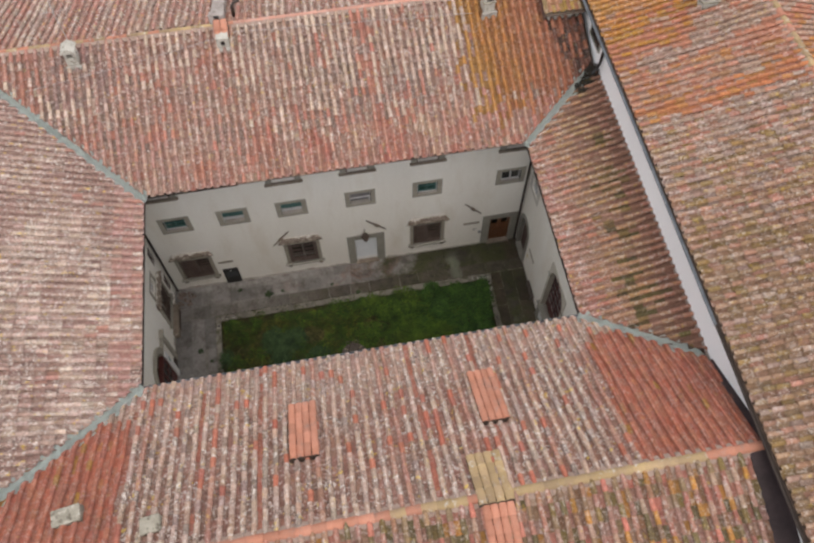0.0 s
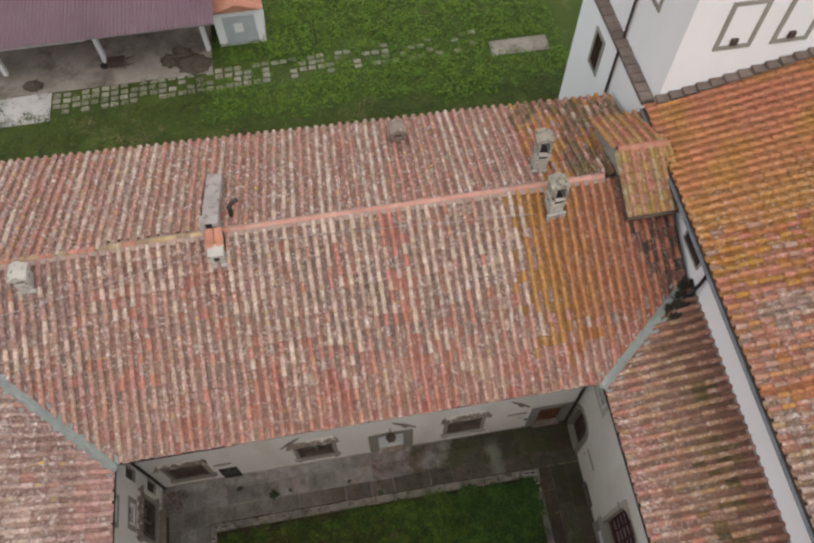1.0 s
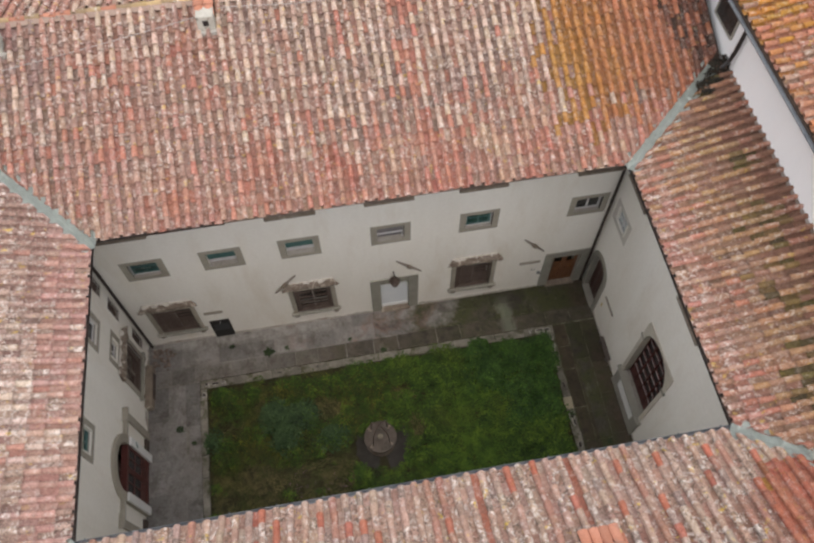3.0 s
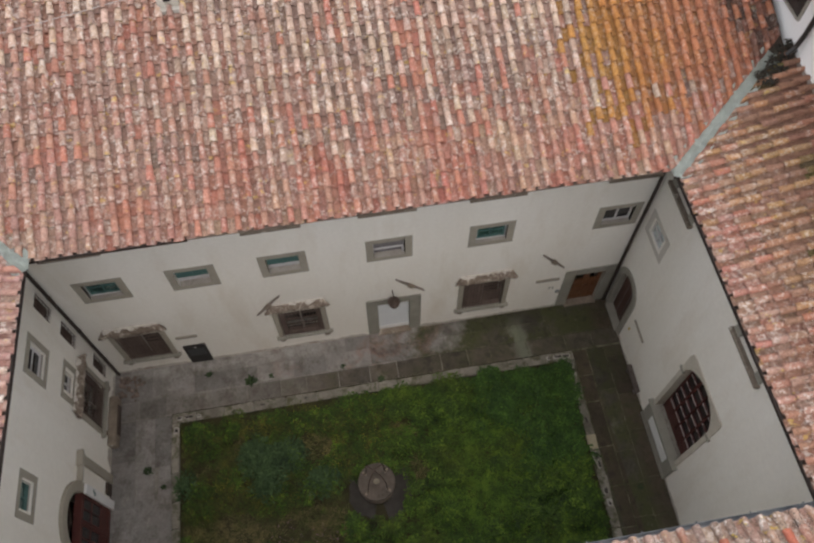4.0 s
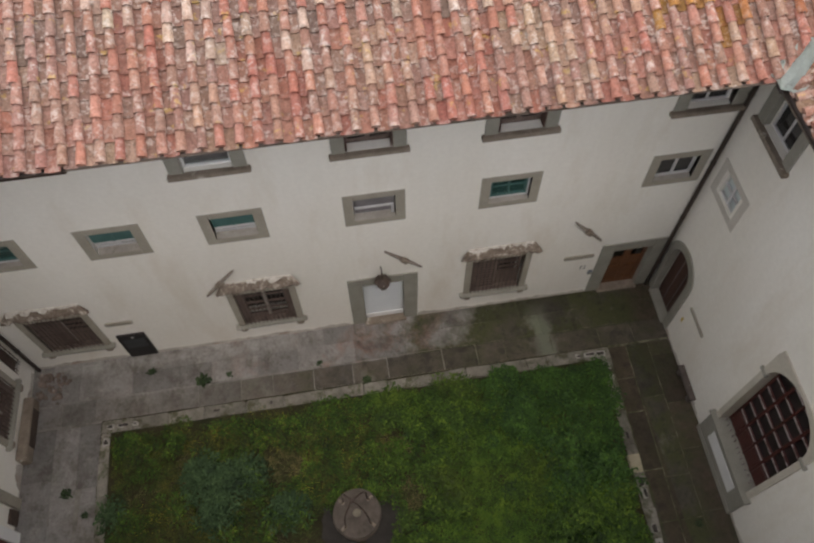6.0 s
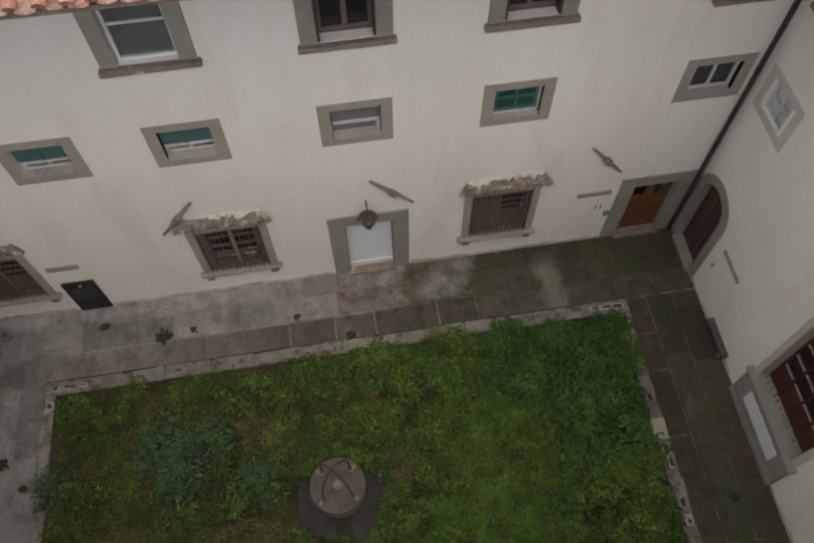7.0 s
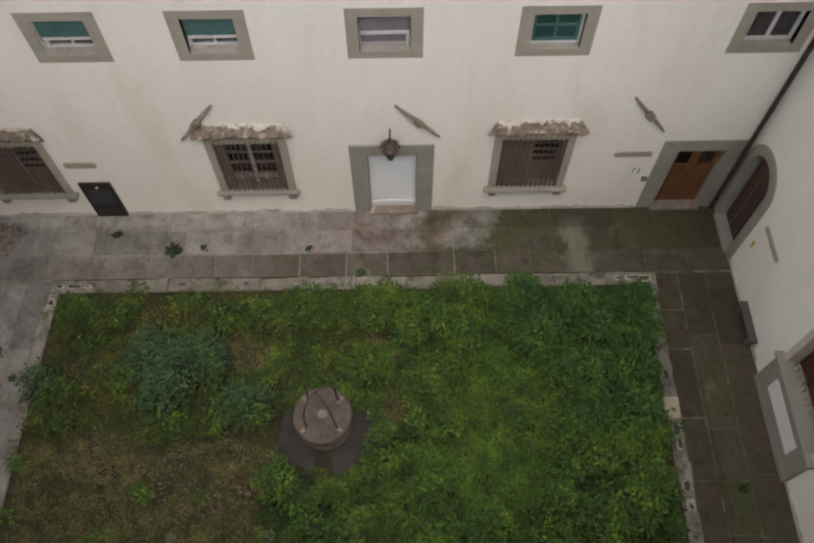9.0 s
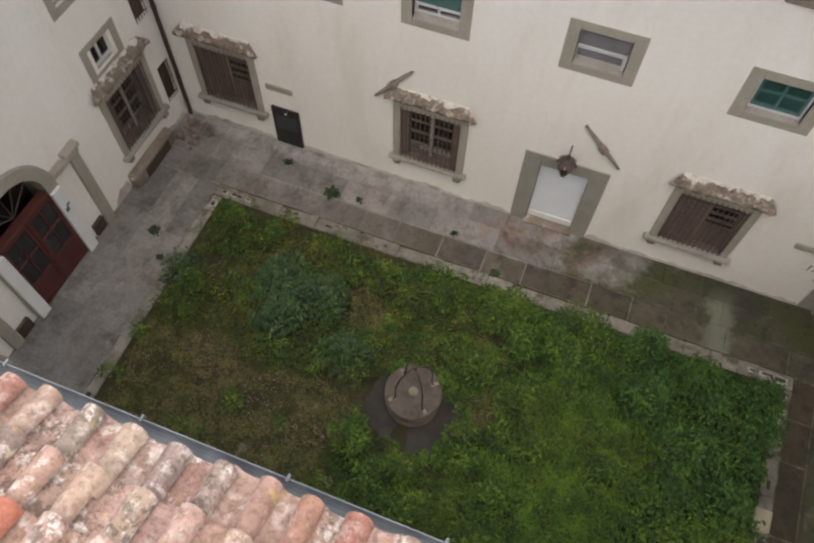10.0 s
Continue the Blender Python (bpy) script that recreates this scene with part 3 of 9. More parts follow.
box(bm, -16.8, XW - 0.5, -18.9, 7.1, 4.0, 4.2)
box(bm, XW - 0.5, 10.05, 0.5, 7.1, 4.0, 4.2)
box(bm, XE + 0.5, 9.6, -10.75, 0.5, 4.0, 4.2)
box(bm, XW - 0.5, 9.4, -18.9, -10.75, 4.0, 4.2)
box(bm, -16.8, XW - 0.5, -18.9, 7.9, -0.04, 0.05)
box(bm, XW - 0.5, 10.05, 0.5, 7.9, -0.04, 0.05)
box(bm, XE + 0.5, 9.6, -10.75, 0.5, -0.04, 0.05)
tagged(part("floor_inside", bm, DARKNESS), "floors inside the wings, coloured dark as if unlit", "floor", kind="structure")


# ---- roofs: solid slabs under real tiles ----
class Roof:
    """A sloping field: u along the eaves, v up the slope, h out of it."""

    def __init__(self, origin, along, up, slope, run):
        c = 1 / math.hypot(1, slope)
        self.o, self.u = Vector(origin), Vector((*along, 0)).normalized()
        flat = Vector((*up, 0)).normalized()
        self.v = flat * c + Vector((0, 0, slope * c))
        self.n = self.u.cross(self.v)
        self.length = run / c
        self.flat, self.run, self.slope = flat, run, slope

    def at(self, u, v, h=0.0):
        return self.o + self.u * u + self.v * v + self.n * h


R_NORTH = Roof((0, N_EAVE, EAVE), (1, 0), (0, 1), SLOPE, N_RIDGE - N_EAVE)
R_SOUTH = Roof((0, S_EAVE, EAVE), (-1, 0), (0, -1), SLOPE, S_EAVE - S_RIDGE)
R_WEST = Roof((W_EAVE, -5, EAVE), (0, 1), (-1, 0), W_SLOPE, W_EAVE - W_RIDGE)
R_EAST = Roof((E_EAVE, -5, EAVE), (-0.028, -1), (1, -0.028), E_SLOPE, 2.98)
NZ, SZ, WZ = EAVE + SLOPE * (N_RIDGE - N_EAVE), EAVE + SLOPE * (S_EAVE - S_RIDGE), EAVE + W_SLOPE * (W_EAVE - W_RIDGE)
R_NORTH_OUT = Roof((0, 8.08, 10.55), (-1, 0.027), (-0.027, -1), 0.268, 4.9)      # the back eaves run a little askew
R_SOUTH_OUT = Roof((0, -19.7, 10.5), (1, 0), (0, 1), (SZ - 10.5) / 5.3, 5.3)
R_WEST_OUT = Roof((-17.6, -5, 10.1), (0, -1), (1, 0), (WZ - 10.1) / 5.2, 5.2)
ad = ANNEX.to_3x3()
R_ANNEX = Roof(ANNEX @ Vector((0, -4, 12.15)), (ad @ Vector((0, -1, 0))).xy, (ad @ Vector((1, 0, 0))).xy, 0.27, 5.3)
R_ANNEX_OUT = Roof(ANNEX @ Vector((11.6, -4, 12.15 + 0.27 * 5.3 - 0.22 * 6.3)), (ad @ Vector((0, 1, 0))).xy, (ad @ Vector((-1, 0, 0))).xy, 0.22, 6.3)


def cover_shape(length, w0, w1, rise, lift, seg=6, closed=False):
    """A half-round cover tile, wider at its lower end, with a thick rim there; closed: bedded in mortar at the eaves."""
    vs, fs = [], []
    for y, w, up in ((0.0, w0, lift), (length, w1, 0.0)):
        for k in range(seg + 1):
            a = math.pi * k / seg
            vs.append((-w / 2 * math.cos(a), y, up + rise * (w / w0) * math.sin(a)))
    for k in range(seg + 1):
        a = math.pi * k / seg
        vs.append((-(w0 / 2 - 0.018) * math.cos(a), 0.004, lift + (rise - 0.018) * math.sin(a)))
    s = seg + 1
    vs += vs[:s]
    for k in range(seg):
        fs.append((k, k + 1, s + k + 1, s + k))
        fs.append((3 * s + k, 2 * s + k, 2 * s + k + 1, 3 * s + k + 1))
    if closed:
        for k in range(seg + 1):
            vs.append((vs[2 * s + k][0], 0.012, -0.02))
        for k in range(seg):
            fs.append((4 * s + k, 4 * s + k + 1, 2 * s + k + 1, 2 * s + k))
    return np.array(vs), np.array(fs)


def pan_shape(length, w0, w1, sag, lift):
    """A hollow tile with turned-up edges and a thick lower rim."""
    vs, fs = [], []
    xs = (-0.5, -0.27, 0.0, 0.27, 0.5)
    hs = (sag, 0.22 * sag, 0.0, 0.22 * sag, sag)
    for y, w, up in ((0.0, w0, lift), (length, w1, 0.0)):
        for x, h in zip(xs, hs):
            vs.append((x * w, y, h + up))
    for x, h in zip(xs, hs):
        vs.append((x * w0, 0.004, h + lift - 0.024))
    vs += vs[:5]
    for k in range(4):
        fs.append((k, k + 1, 6 + k, 5 + k))
        fs.append((15 + k, 10 + k, 11 + k, 16 + k))
    return np.array(vs), np.array(fs)


PITCH, SHOW = 0.275, 0.32
COVER_SIZES = ((0.42, 0.156, 0.122, 0.078, 0.044), (0.41, 0.148, 0.118, 0.082, 0.048), (0.43, 0.164, 0.128, 0.074, 0.042))
COVERS = [cover_shape(*size) for size in COVER_SIZES]
PANS = [pan_shape(0.42, 0.222, 0.196, 0.042, 0.040), pan_shape(0.42, 0.226, 0.20, 0.046, 0.044)]


def shared_mesh(name, shape):
    me = bpy.data.meshes.new(name)
    me.from_pydata([tuple(v) for v in shape[0]], [], [tuple(int(i) for i in f) for f in shape[1]])
    me.polygons.foreach_set("use_smooth", np.ones(len(me.polygons), bool))
    me.materials.append(TILE_ONE)
    return me


COVER_MESH = [shared_mesh("cover_tile", s) for s in COVERS]
PLUGGED = [cover_shape(*size, closed=True) for size in COVER_SIZES]
PLUGGED_MESH = [shared_mesh("cover_tile", s) for s in PLUGGED]
SHAPES = {"cover": COVERS, "eaves": PLUGGED, "pan": PANS}
PAN_MESH = [shared_mesh("pan_tile", s) for s in PANS]

CLAY = [(0.46, 0.215, 0.17), (0.47, 0.25, 0.195), (0.50, 0.29, 0.225), (0.45, 0.285, 0.23), (0.41, 0.275, 0.23), (0.38, 0.275, 0.235), (0.50, 0.37, 0.285), (0.53, 0.43, 0.335)]
FRESH = [(0.56, 0.25, 0.195), (0.55, 0.275, 0.22), (0.53, 0.235, 0.185)]
PALE = [(0.60, 0.555, 0.49), (0.53, 0.475, 0.415), (0.455, 0.395, 0.345), (0.37, 0.325, 0.29)]
OCHRE = [(0.47, 0.27, 0.065), (0.46, 0.225, 0.10), (0.42, 0.19, 0.105), (0.48, 0.30, 0.07)]
MOSSY = [(0.20, 0.17, 0.06), (0.24, 0.15, 0.085), (0.27, 0.17, 0.11), (0.17, 0.155, 0.07)]


def vary(c, rng, amount=0.13):
    k = 1 + rng.uniform(-amount, amount)
    return tuple(max(0.01, v * k * (1 + rng.uniform(-0.04, 0.04))) for v in c)


def soft(x, lo, hi):
    return min(1.0, max(0.0, (x - lo) / (hi - lo)))


def blotch(x, y, scale, seed):
    return 0.5 + 0.5 * noise.noise(Vector((x * scale + seed * 7.3, y * scale - seed * 3.1, seed * 1.7)))


def drift(palette, p, rng, seed, scale=0.55, scatter=0.16):
    """A tone that wanders slowly through a palette over the roof, with a little scatter from tile to tile."""
    k = 0.55 * blotch(p.x, p.y, scale, seed) + 0.45 * blotch(p.x, p.y, scale * 2.9, seed + 5)
    k = min(0.999, max(0.0, (k - 0.30) / 0.40 + rng.gauss(0, scatter))) * (len(palette) - 1)
    i = int(k)
    return tuple(a + (b - a) * (k - i) for a, b in zip(palette[i], palette[i + 1]))


def north_tone(p, u, v, kind, rng, col):
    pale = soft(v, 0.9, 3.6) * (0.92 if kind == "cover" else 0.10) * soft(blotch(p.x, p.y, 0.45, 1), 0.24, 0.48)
    ochre = soft(p.x + 0.5 * (blotch(p.x, p.y, 0.9, 2) - 0.5), 4.9, 5.9) * soft(v, 0.6, 2.4) + soft(p.x, 8.4, 9.2) * 0.4
    strip = 0.7 if (1.35 < p.x < 2.2 and v > 2.6) or (1.5 < p.x < 1.9 and v > 1.2) else 0.0
    if p.x < -3.2:
        pale *= 0.22 + 0.6 * soft(blotch(p.x, p.y, 0.55, 12), 0.5, 0.62)
    elif kind == "cover" and v > 2.0 and p.x < 5.2:
        pale = max(pale, 0.42 + 0.32 * soft(v, 2.0, 3.2))
    r = rng.random()
    if p.x < -9.9 and v > 2.2 and rng.random() < 0.6 * soft(v, 2.0, 4.0):
        return vary((0.44, 0.25, 0.20), rng), 0.3
    if -9.4 < p.x < -7.5 and v > 3.4 and rng.random() < 0.65:
        return vary(rng.choice([(0.33, 0.27, 0.255), (0.36, 0.255, 0.235)]), rng), 0.4
    if strip and rng.random() < strip * 0.75:
        return vary(drift([(0.45, 0.215, 0.165), (0.52, 0.28, 0.22), (0.47, 0.25, 0.20)], p, rng, 43), rng, 0.1), 0.2
    if r < ochre and p.x > 9.45 - 0.95 * soft(v, 1.5, 4.5) and rng.random() < 0.85:
        return vary(rng.choice([(0.20, 0.095, 0.065), (0.11, 0.055, 0.04), (0.075, 0.045, 0.035), (0.16, 0.07, 0.05)]), rng, 0.25), 0.2
    if r < ochre:
        tones = [(0.47, 0.285, 0.075), (0.46, 0.245, 0.06), (0.43, 0.215, 0.085), (0.45, 0.215, 0.11), (0.37, 0.165, 0.095)]
        k = min(0.999, max(0.0, (p.x - 5.6) / 3.0 + 0.5 * (blotch(p.x * 2.5, p.y * 0.5, 0.8, 18) - 0.5) + rng.gauss(0, 0.08))) * 4
        c = tuple(a + (b - a) * (k - int(k)) for a, b in zip(tones[int(k)], tones[int(k) + 1]))
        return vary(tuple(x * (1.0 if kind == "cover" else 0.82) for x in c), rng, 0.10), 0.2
    if rng.random() < pale:
        return tuple(a * k for a, k in zip(vary(drift(PALE[::-1] + PALE[:1], p, rng, 44, 0.8, 0.25), rng, 0.16), (1.03, 1.02, 0.99))), 0.62
    if rng.random() < 0.02 + 0.42 * soft(blotch(p.x, p.y * 0.7, 0.95, 41), 0.54, 0.70) * (1.0 if v < 2.4 else 0.35):
        return vary(rng.choice([(0.51, 0.265, 0.205), (0.49, 0.29, 0.235), (0.47, 0.245, 0.195)]), rng), 0.25
    if kind == "pan" and v > 1.5:
        return vary(drift([(0.29, 0.235, 0.21), (0.36, 0.28, 0.245), (0.42, 0.30, 0.255), (0.41, 0.25, 0.20)], p, rng, 42, 0.7), rng), 0.5
    c = drift(CLAY, p, rng, 3, 0.7, 0.2)
    grey = 0.55 * soft(-p.x, 2.2, 4.0)
    c = tuple(a + (b - a) * grey for a, b in zip(c, (0.42, 0.325, 0.29)))
    return vary(c, rng), 0.3 + 0.6 * blotch(p.x, p.y, 0.8, 3) * soft(v, -1.5, 3.0)


def north_out_tone(p, u, v, kind, rng, col):
    if p.x > 5.9 + 0.8 * blotch(p.x, p.y, 0.8, 19) and rng.random() < 0.8:
        return vary(rng.choice(OCHRE if blotch(p.x, p.y, 0.9, 4) > 0.52 else MOSSY), rng), 0.3
    column = random.Random(col * 57 + (kind == "pan") * 13).random() + rng.uniform(-0.28, 0.28)
    crust = 0.45 + 0.6 * blotch(p.x, p.y, 0.6, 52)
    if column > 0.62 and kind == "cover":
        return vary(rng.choice(PALE[:3]), rng, 0.15), crust
    if column < 0.06:
        return vary(rng.choice([(0.50, 0.28, 0.23), (0.48, 0.30, 0.25)]), rng), 0.35
    if column > 0.45:
        return vary(rng.choice([(0.50, 0.37, 0.30), (0.47, 0.33, 0.265), (0.43, 0.31, 0.26)]), rng), crust
    return vary(rng.choice([(0.45, 0.255, 0.21), (0.42, 0.27, 0.23), (0.48, 0.30, 0.25), (0.40, 0.265, 0.225)]), rng), crust


WEST_CLAY = [(0.41, 0.325, 0.295), (0.48, 0.415, 0.375), (0.54, 0.49, 0.44), (0.61, 0.57, 0.515), (0.67, 0.64, 0.585)]


def west_tone(p, u, v, kind, rng, col):
    if v < 0.5 + 0.4 * blotch(p.x, p.y, 1.2, 71) and rng.random() < 0.75:
        return vary(drift([(0.48, 0.335, 0.305), (0.53, 0.39, 0.355), (0.50, 0.42, 0.385)], p, rng, 72), rng, 0.08), 0.3
    red = soft(blotch(p.x, p.y, 0.9, 6), 0.64, 0.74)
    if rng.random() < 0.6 * red:
        return vary((0.49, 0.315, 0.275), rng), 0.2
    c = vary(drift(WEST_CLAY, p, rng, 7, 0.4, 0.36), rng, 0.20)
    dusk = 0.75 * soft(p.y + 0.35 * p.x + 2.5 * (blotch(p.x, p.y, 0.5, 74) - 0.5), -6.6, -3.2) + 0.55 * soft(blotch(p.x, p.y, 0.75, 75), 0.54, 0.66)
    c = tuple(a + (b - a) * min(0.85, dusk) for a, b in zip(c, (0.37, 0.275, 0.25)))
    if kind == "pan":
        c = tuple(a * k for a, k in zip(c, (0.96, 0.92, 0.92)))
    return c, 0.55 + 0.5 * blotch(p.x, p.y, 0.5, 73)


def south_tone(p, u, v, kind, rng, col):
    c, crust = south_clay(p, u, v, kind, rng, col)
    return tuple(x * 0.73 for x in c), crust


def south_clay(p, u, v, kind, rng, col):
    new_corner = p.x > 6.6 + 0.06 * (p.y + 8.8) and v > 0.9 - 0.3 * (p.x - 6.8)
    if new_corner or (p.x < -6.9 and v > 1.2):
        c = rng.choice([(0.54, 0.205, 0.13), (0.50, 0.195, 0.135), (0.56, 0.25, 0.165), (0.48, 0.225, 0.165)] if rng.random() < 0.93 else OCHRE)
        if kind == "pan":
            c = tuple(x * 1.22 for x in c)
        return vary(c, rng), 0.2
    column = random.Random(col * 131 + 7).random()
    low = soft(1.9 - v, 0.0, 0.9)
    if kind == "pan":
        if column < 0.22 and rng.random() < 0.9 * soft(blotch(p.x * 0.3, p.y, 0.5, 47 + col % 9), 0.3, 0.45):
            return vary(rng.choice([(0.58, 0.25, 0.185), (0.60, 0.275, 0.20), (0.52, 0.26, 0.20)]), rng), 0.3
        c = drift([(0.34, 0.225, 0.185), (0.45, 0.265, 0.215), (0.50, 0.34, 0.285), (0.44, 0.345, 0.30)], p, rng, 48)
        c = tuple(a + (b - a) * low for a, b in zip(c, drift([(0.66, 0.53, 0.46), (0.72, 0.62, 0.54), (0.64, 0.47, 0.40), (0.68, 0.62, 0.56)], p, rng, 49, 1.4, 0.3)))
        return vary(c, rng, 0.12), rng.choice((0.5, 0.8, 1.0))
    if rng.random() < 0.09:
        return vary(rng.choice([(0.68, 0.26, 0.17), (0.66, 0.28, 0.19), (0.58, 0.25, 0.19)]), rng), 0.08
    if column > 0.80 and rng.random() < 0.8:
        return vary(drift([(0.52, 0.31, 0.25), (0.60, 0.41, 0.33)], p, rng, 50), rng), 0.4
    c = drift([(0.50, 0.42, 0.36), (0.62, 0.49, 0.395), (0.72, 0.635, 0.535), (0.76, 0.69, 0.60), (0.62, 0.58, 0.53)], p, rng, 51, 0.9, 0.28)
    c = tuple(a + (b - a) * 0.75 * low for a, b in zip(c, drift([(0.62, 0.47, 0.40), (0.67, 0.55, 0.465), (0.71, 0.63, 0.54), (0.54, 0.485, 0.45), (0.66, 0.57, 0.48)], p, rng, 53, 1.6, 0.4)))
    if rng.random() < 0.10:
        c = rng.choice([(0.50, 0.46, 0.43), (0.42, 0.38, 0.355)])
    return vary(c, rng, 0.14), rng.choice((0.45, 0.75, 1.0))


def south_out_tone(p, u, v, kind, rng, col):
    if rng.random() < 0.5:
        return vary(rng.choice(MOSSY + OCHRE[:1] + [(0.24, 0.19, 0.11), (0.30, 0.22, 0.14)]), rng, 0.25), 0.35
    if rng.random() < 0.1:
        return vary(rng.choice(FRESH), rng), 0.1
    return tuple(k * 0.85 for k in vary(rng.choice(CLAY), rng)), 0.4


def east_tone(p, u, v, kind, rng, col):
    if v < 0.42 and rng.random() < 0.8:
        return vary(drift([(0.47, 0.265, 0.22), (0.48, 0.32, 0.27), (0.50, 0.41, 0.35), (0.44, 0.27, 0.20)], p, rng, 65, 1.4, 0.35), rng, 0.12), 0.7
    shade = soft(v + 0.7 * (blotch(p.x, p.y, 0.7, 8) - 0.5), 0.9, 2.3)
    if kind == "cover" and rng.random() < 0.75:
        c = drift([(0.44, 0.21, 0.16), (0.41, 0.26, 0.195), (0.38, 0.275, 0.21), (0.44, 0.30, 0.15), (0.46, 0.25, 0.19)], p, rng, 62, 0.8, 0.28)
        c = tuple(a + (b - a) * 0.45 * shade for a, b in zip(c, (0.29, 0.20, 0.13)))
        olive = 0.5 * soft(v, 0.8, 1.4) * soft(2.45 - v, 0.0, 0.4)
        c = tuple(a + (b - a) * olive for a, b in zip(c, (0.38, 0.29, 0.12)))
        red = 0.55 * soft(v, 2.2, 2.6)
        c = tuple(a + (b - a) * red for a, b in zip(c, (0.34, 0.17, 0.125)))
        return vary(c, rng, 0.14), 0.45
    green = soft(blotch(p.x, p.y, 0.9, 63), 0.44, 0.60) * soft(v, 0.9, 1.5) * soft(2.75 - v, 0.0, 0.35)
    if rng.random() < 0.85 * green:
        return vary(rng.choice([(0.12, 0.115, 0.03), (0.16, 0.135, 0.045), (0.10, 0.09, 0.035), (0.20, 0.155, 0.06)]), rng, 0.2), 0.1
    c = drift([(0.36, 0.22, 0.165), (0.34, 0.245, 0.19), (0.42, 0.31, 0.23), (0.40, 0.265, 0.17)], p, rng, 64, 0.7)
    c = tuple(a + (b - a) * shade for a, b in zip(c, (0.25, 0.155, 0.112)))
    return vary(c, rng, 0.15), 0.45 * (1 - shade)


SALMON = [(0.50, 0.245, 0.16), (0.48, 0.26, 0.185), (0.52, 0.285, 0.19)]
GOLD = [(0.48, 0.28, 0.05), (0.47, 0.31, 0.055), (0.46, 0.235, 0.075)]
GREYED = [(0.40, 0.33, 0.27), (0.34, 0.28, 0.235), (0.47, 0.40, 0.33), (0.42, 0.29, 0.225), (0.27, 0.225, 0.185)]


def annex_tone(p, u, v, kind, rng, col):
    y = p.y + 0.9 * (blotch(p.x, p.y, 0.5, 9) - 0.5) + 0.25 * rng.uniform(-1, 1)
    r = rng.random()
    if y > 0.9:
        warm = soft(y + 0.5 * (kind == "cover"), 2.2, 4.6)
        gold = 0.85 * soft(blotch(p.x, p.y, 0.8, 61), 0.44, 0.62)
        c = tuple(a + (b_ - a) * warm for a, b_ in zip((0.48, 0.295, 0.10), (0.505, 0.275, 0.155)))
        c, crust = tuple(a + (b_ - a) * gold for a, b_ in zip(c, (0.47, 0.32, 0.08))), 0.15 + 0.45 * soft(2.8 - y, 0.0, 1.2)
    elif y > -0.3:
        c, crust = rng.choice(GOLD if r < 0.62 else SALMON if r < 0.85 else GREYED), 0.5
    elif y > -1.7:
        orange = blotch(p.x, p.y, 0.55, 33) > 0.56
        c, crust = drift(SALMON + GOLD[:1] if orange else GREYED[:3] + SALMON[1:2], p, rng, 35, 0.8, 0.3), 0.3 if orange else 0.85
    elif y > -3.5:
        grey = blotch(p.x, p.y, 0.6, 34) > 0.58
        c, crust = drift(GREYED if grey else SALMON + GREYED[:1] + GOLD[2:], p, rng, 36, 0.8, 0.3), 0.6
    elif y > -4.1:
        c, crust = rng.choice([(0.54, 0.25, 0.11), (0.52, 0.30, 0.10)] if r < 0.75 else SALMON), 0.2
    else:
        south = soft(-y, 4.5, 9.0)
        c, crust = drift(GREYED[3:] + PALE[2:] + GREYED[:3] + [SALMON[1], CLAY[2]], p, rng, 37, 0.9, 0.3), 0.95 - 0.3 * south
        if rng.random() < 0.15 + 0.75 * south:
            c = rng.choice([(0.37, 0.265, 0.175), (0.33, 0.25, 0.15), (0.40, 0.31, 0.20), (0.44, 0.29, 0.21), (0.33, 0.255, 0.10), (0.45, 0.345, 0.24)])
            c = tuple(k * (1.1 - 0.25 * south) for k in c)
    deep = soft(y, -2.0, 0.5)
    # lighter covers: the highlight along their backs is put into the tone
    if kind == "cover" and y > 0.9:
        c = tuple(a * k for a, k in zip(c, (1.10, 1.08, 1.25)))
    return vary(tuple(a * (1 - deep + deep * b_) for a, b_ in zip(c, (1.0, 0.87, 0.77))), rng, 0.14), crust * 0.6


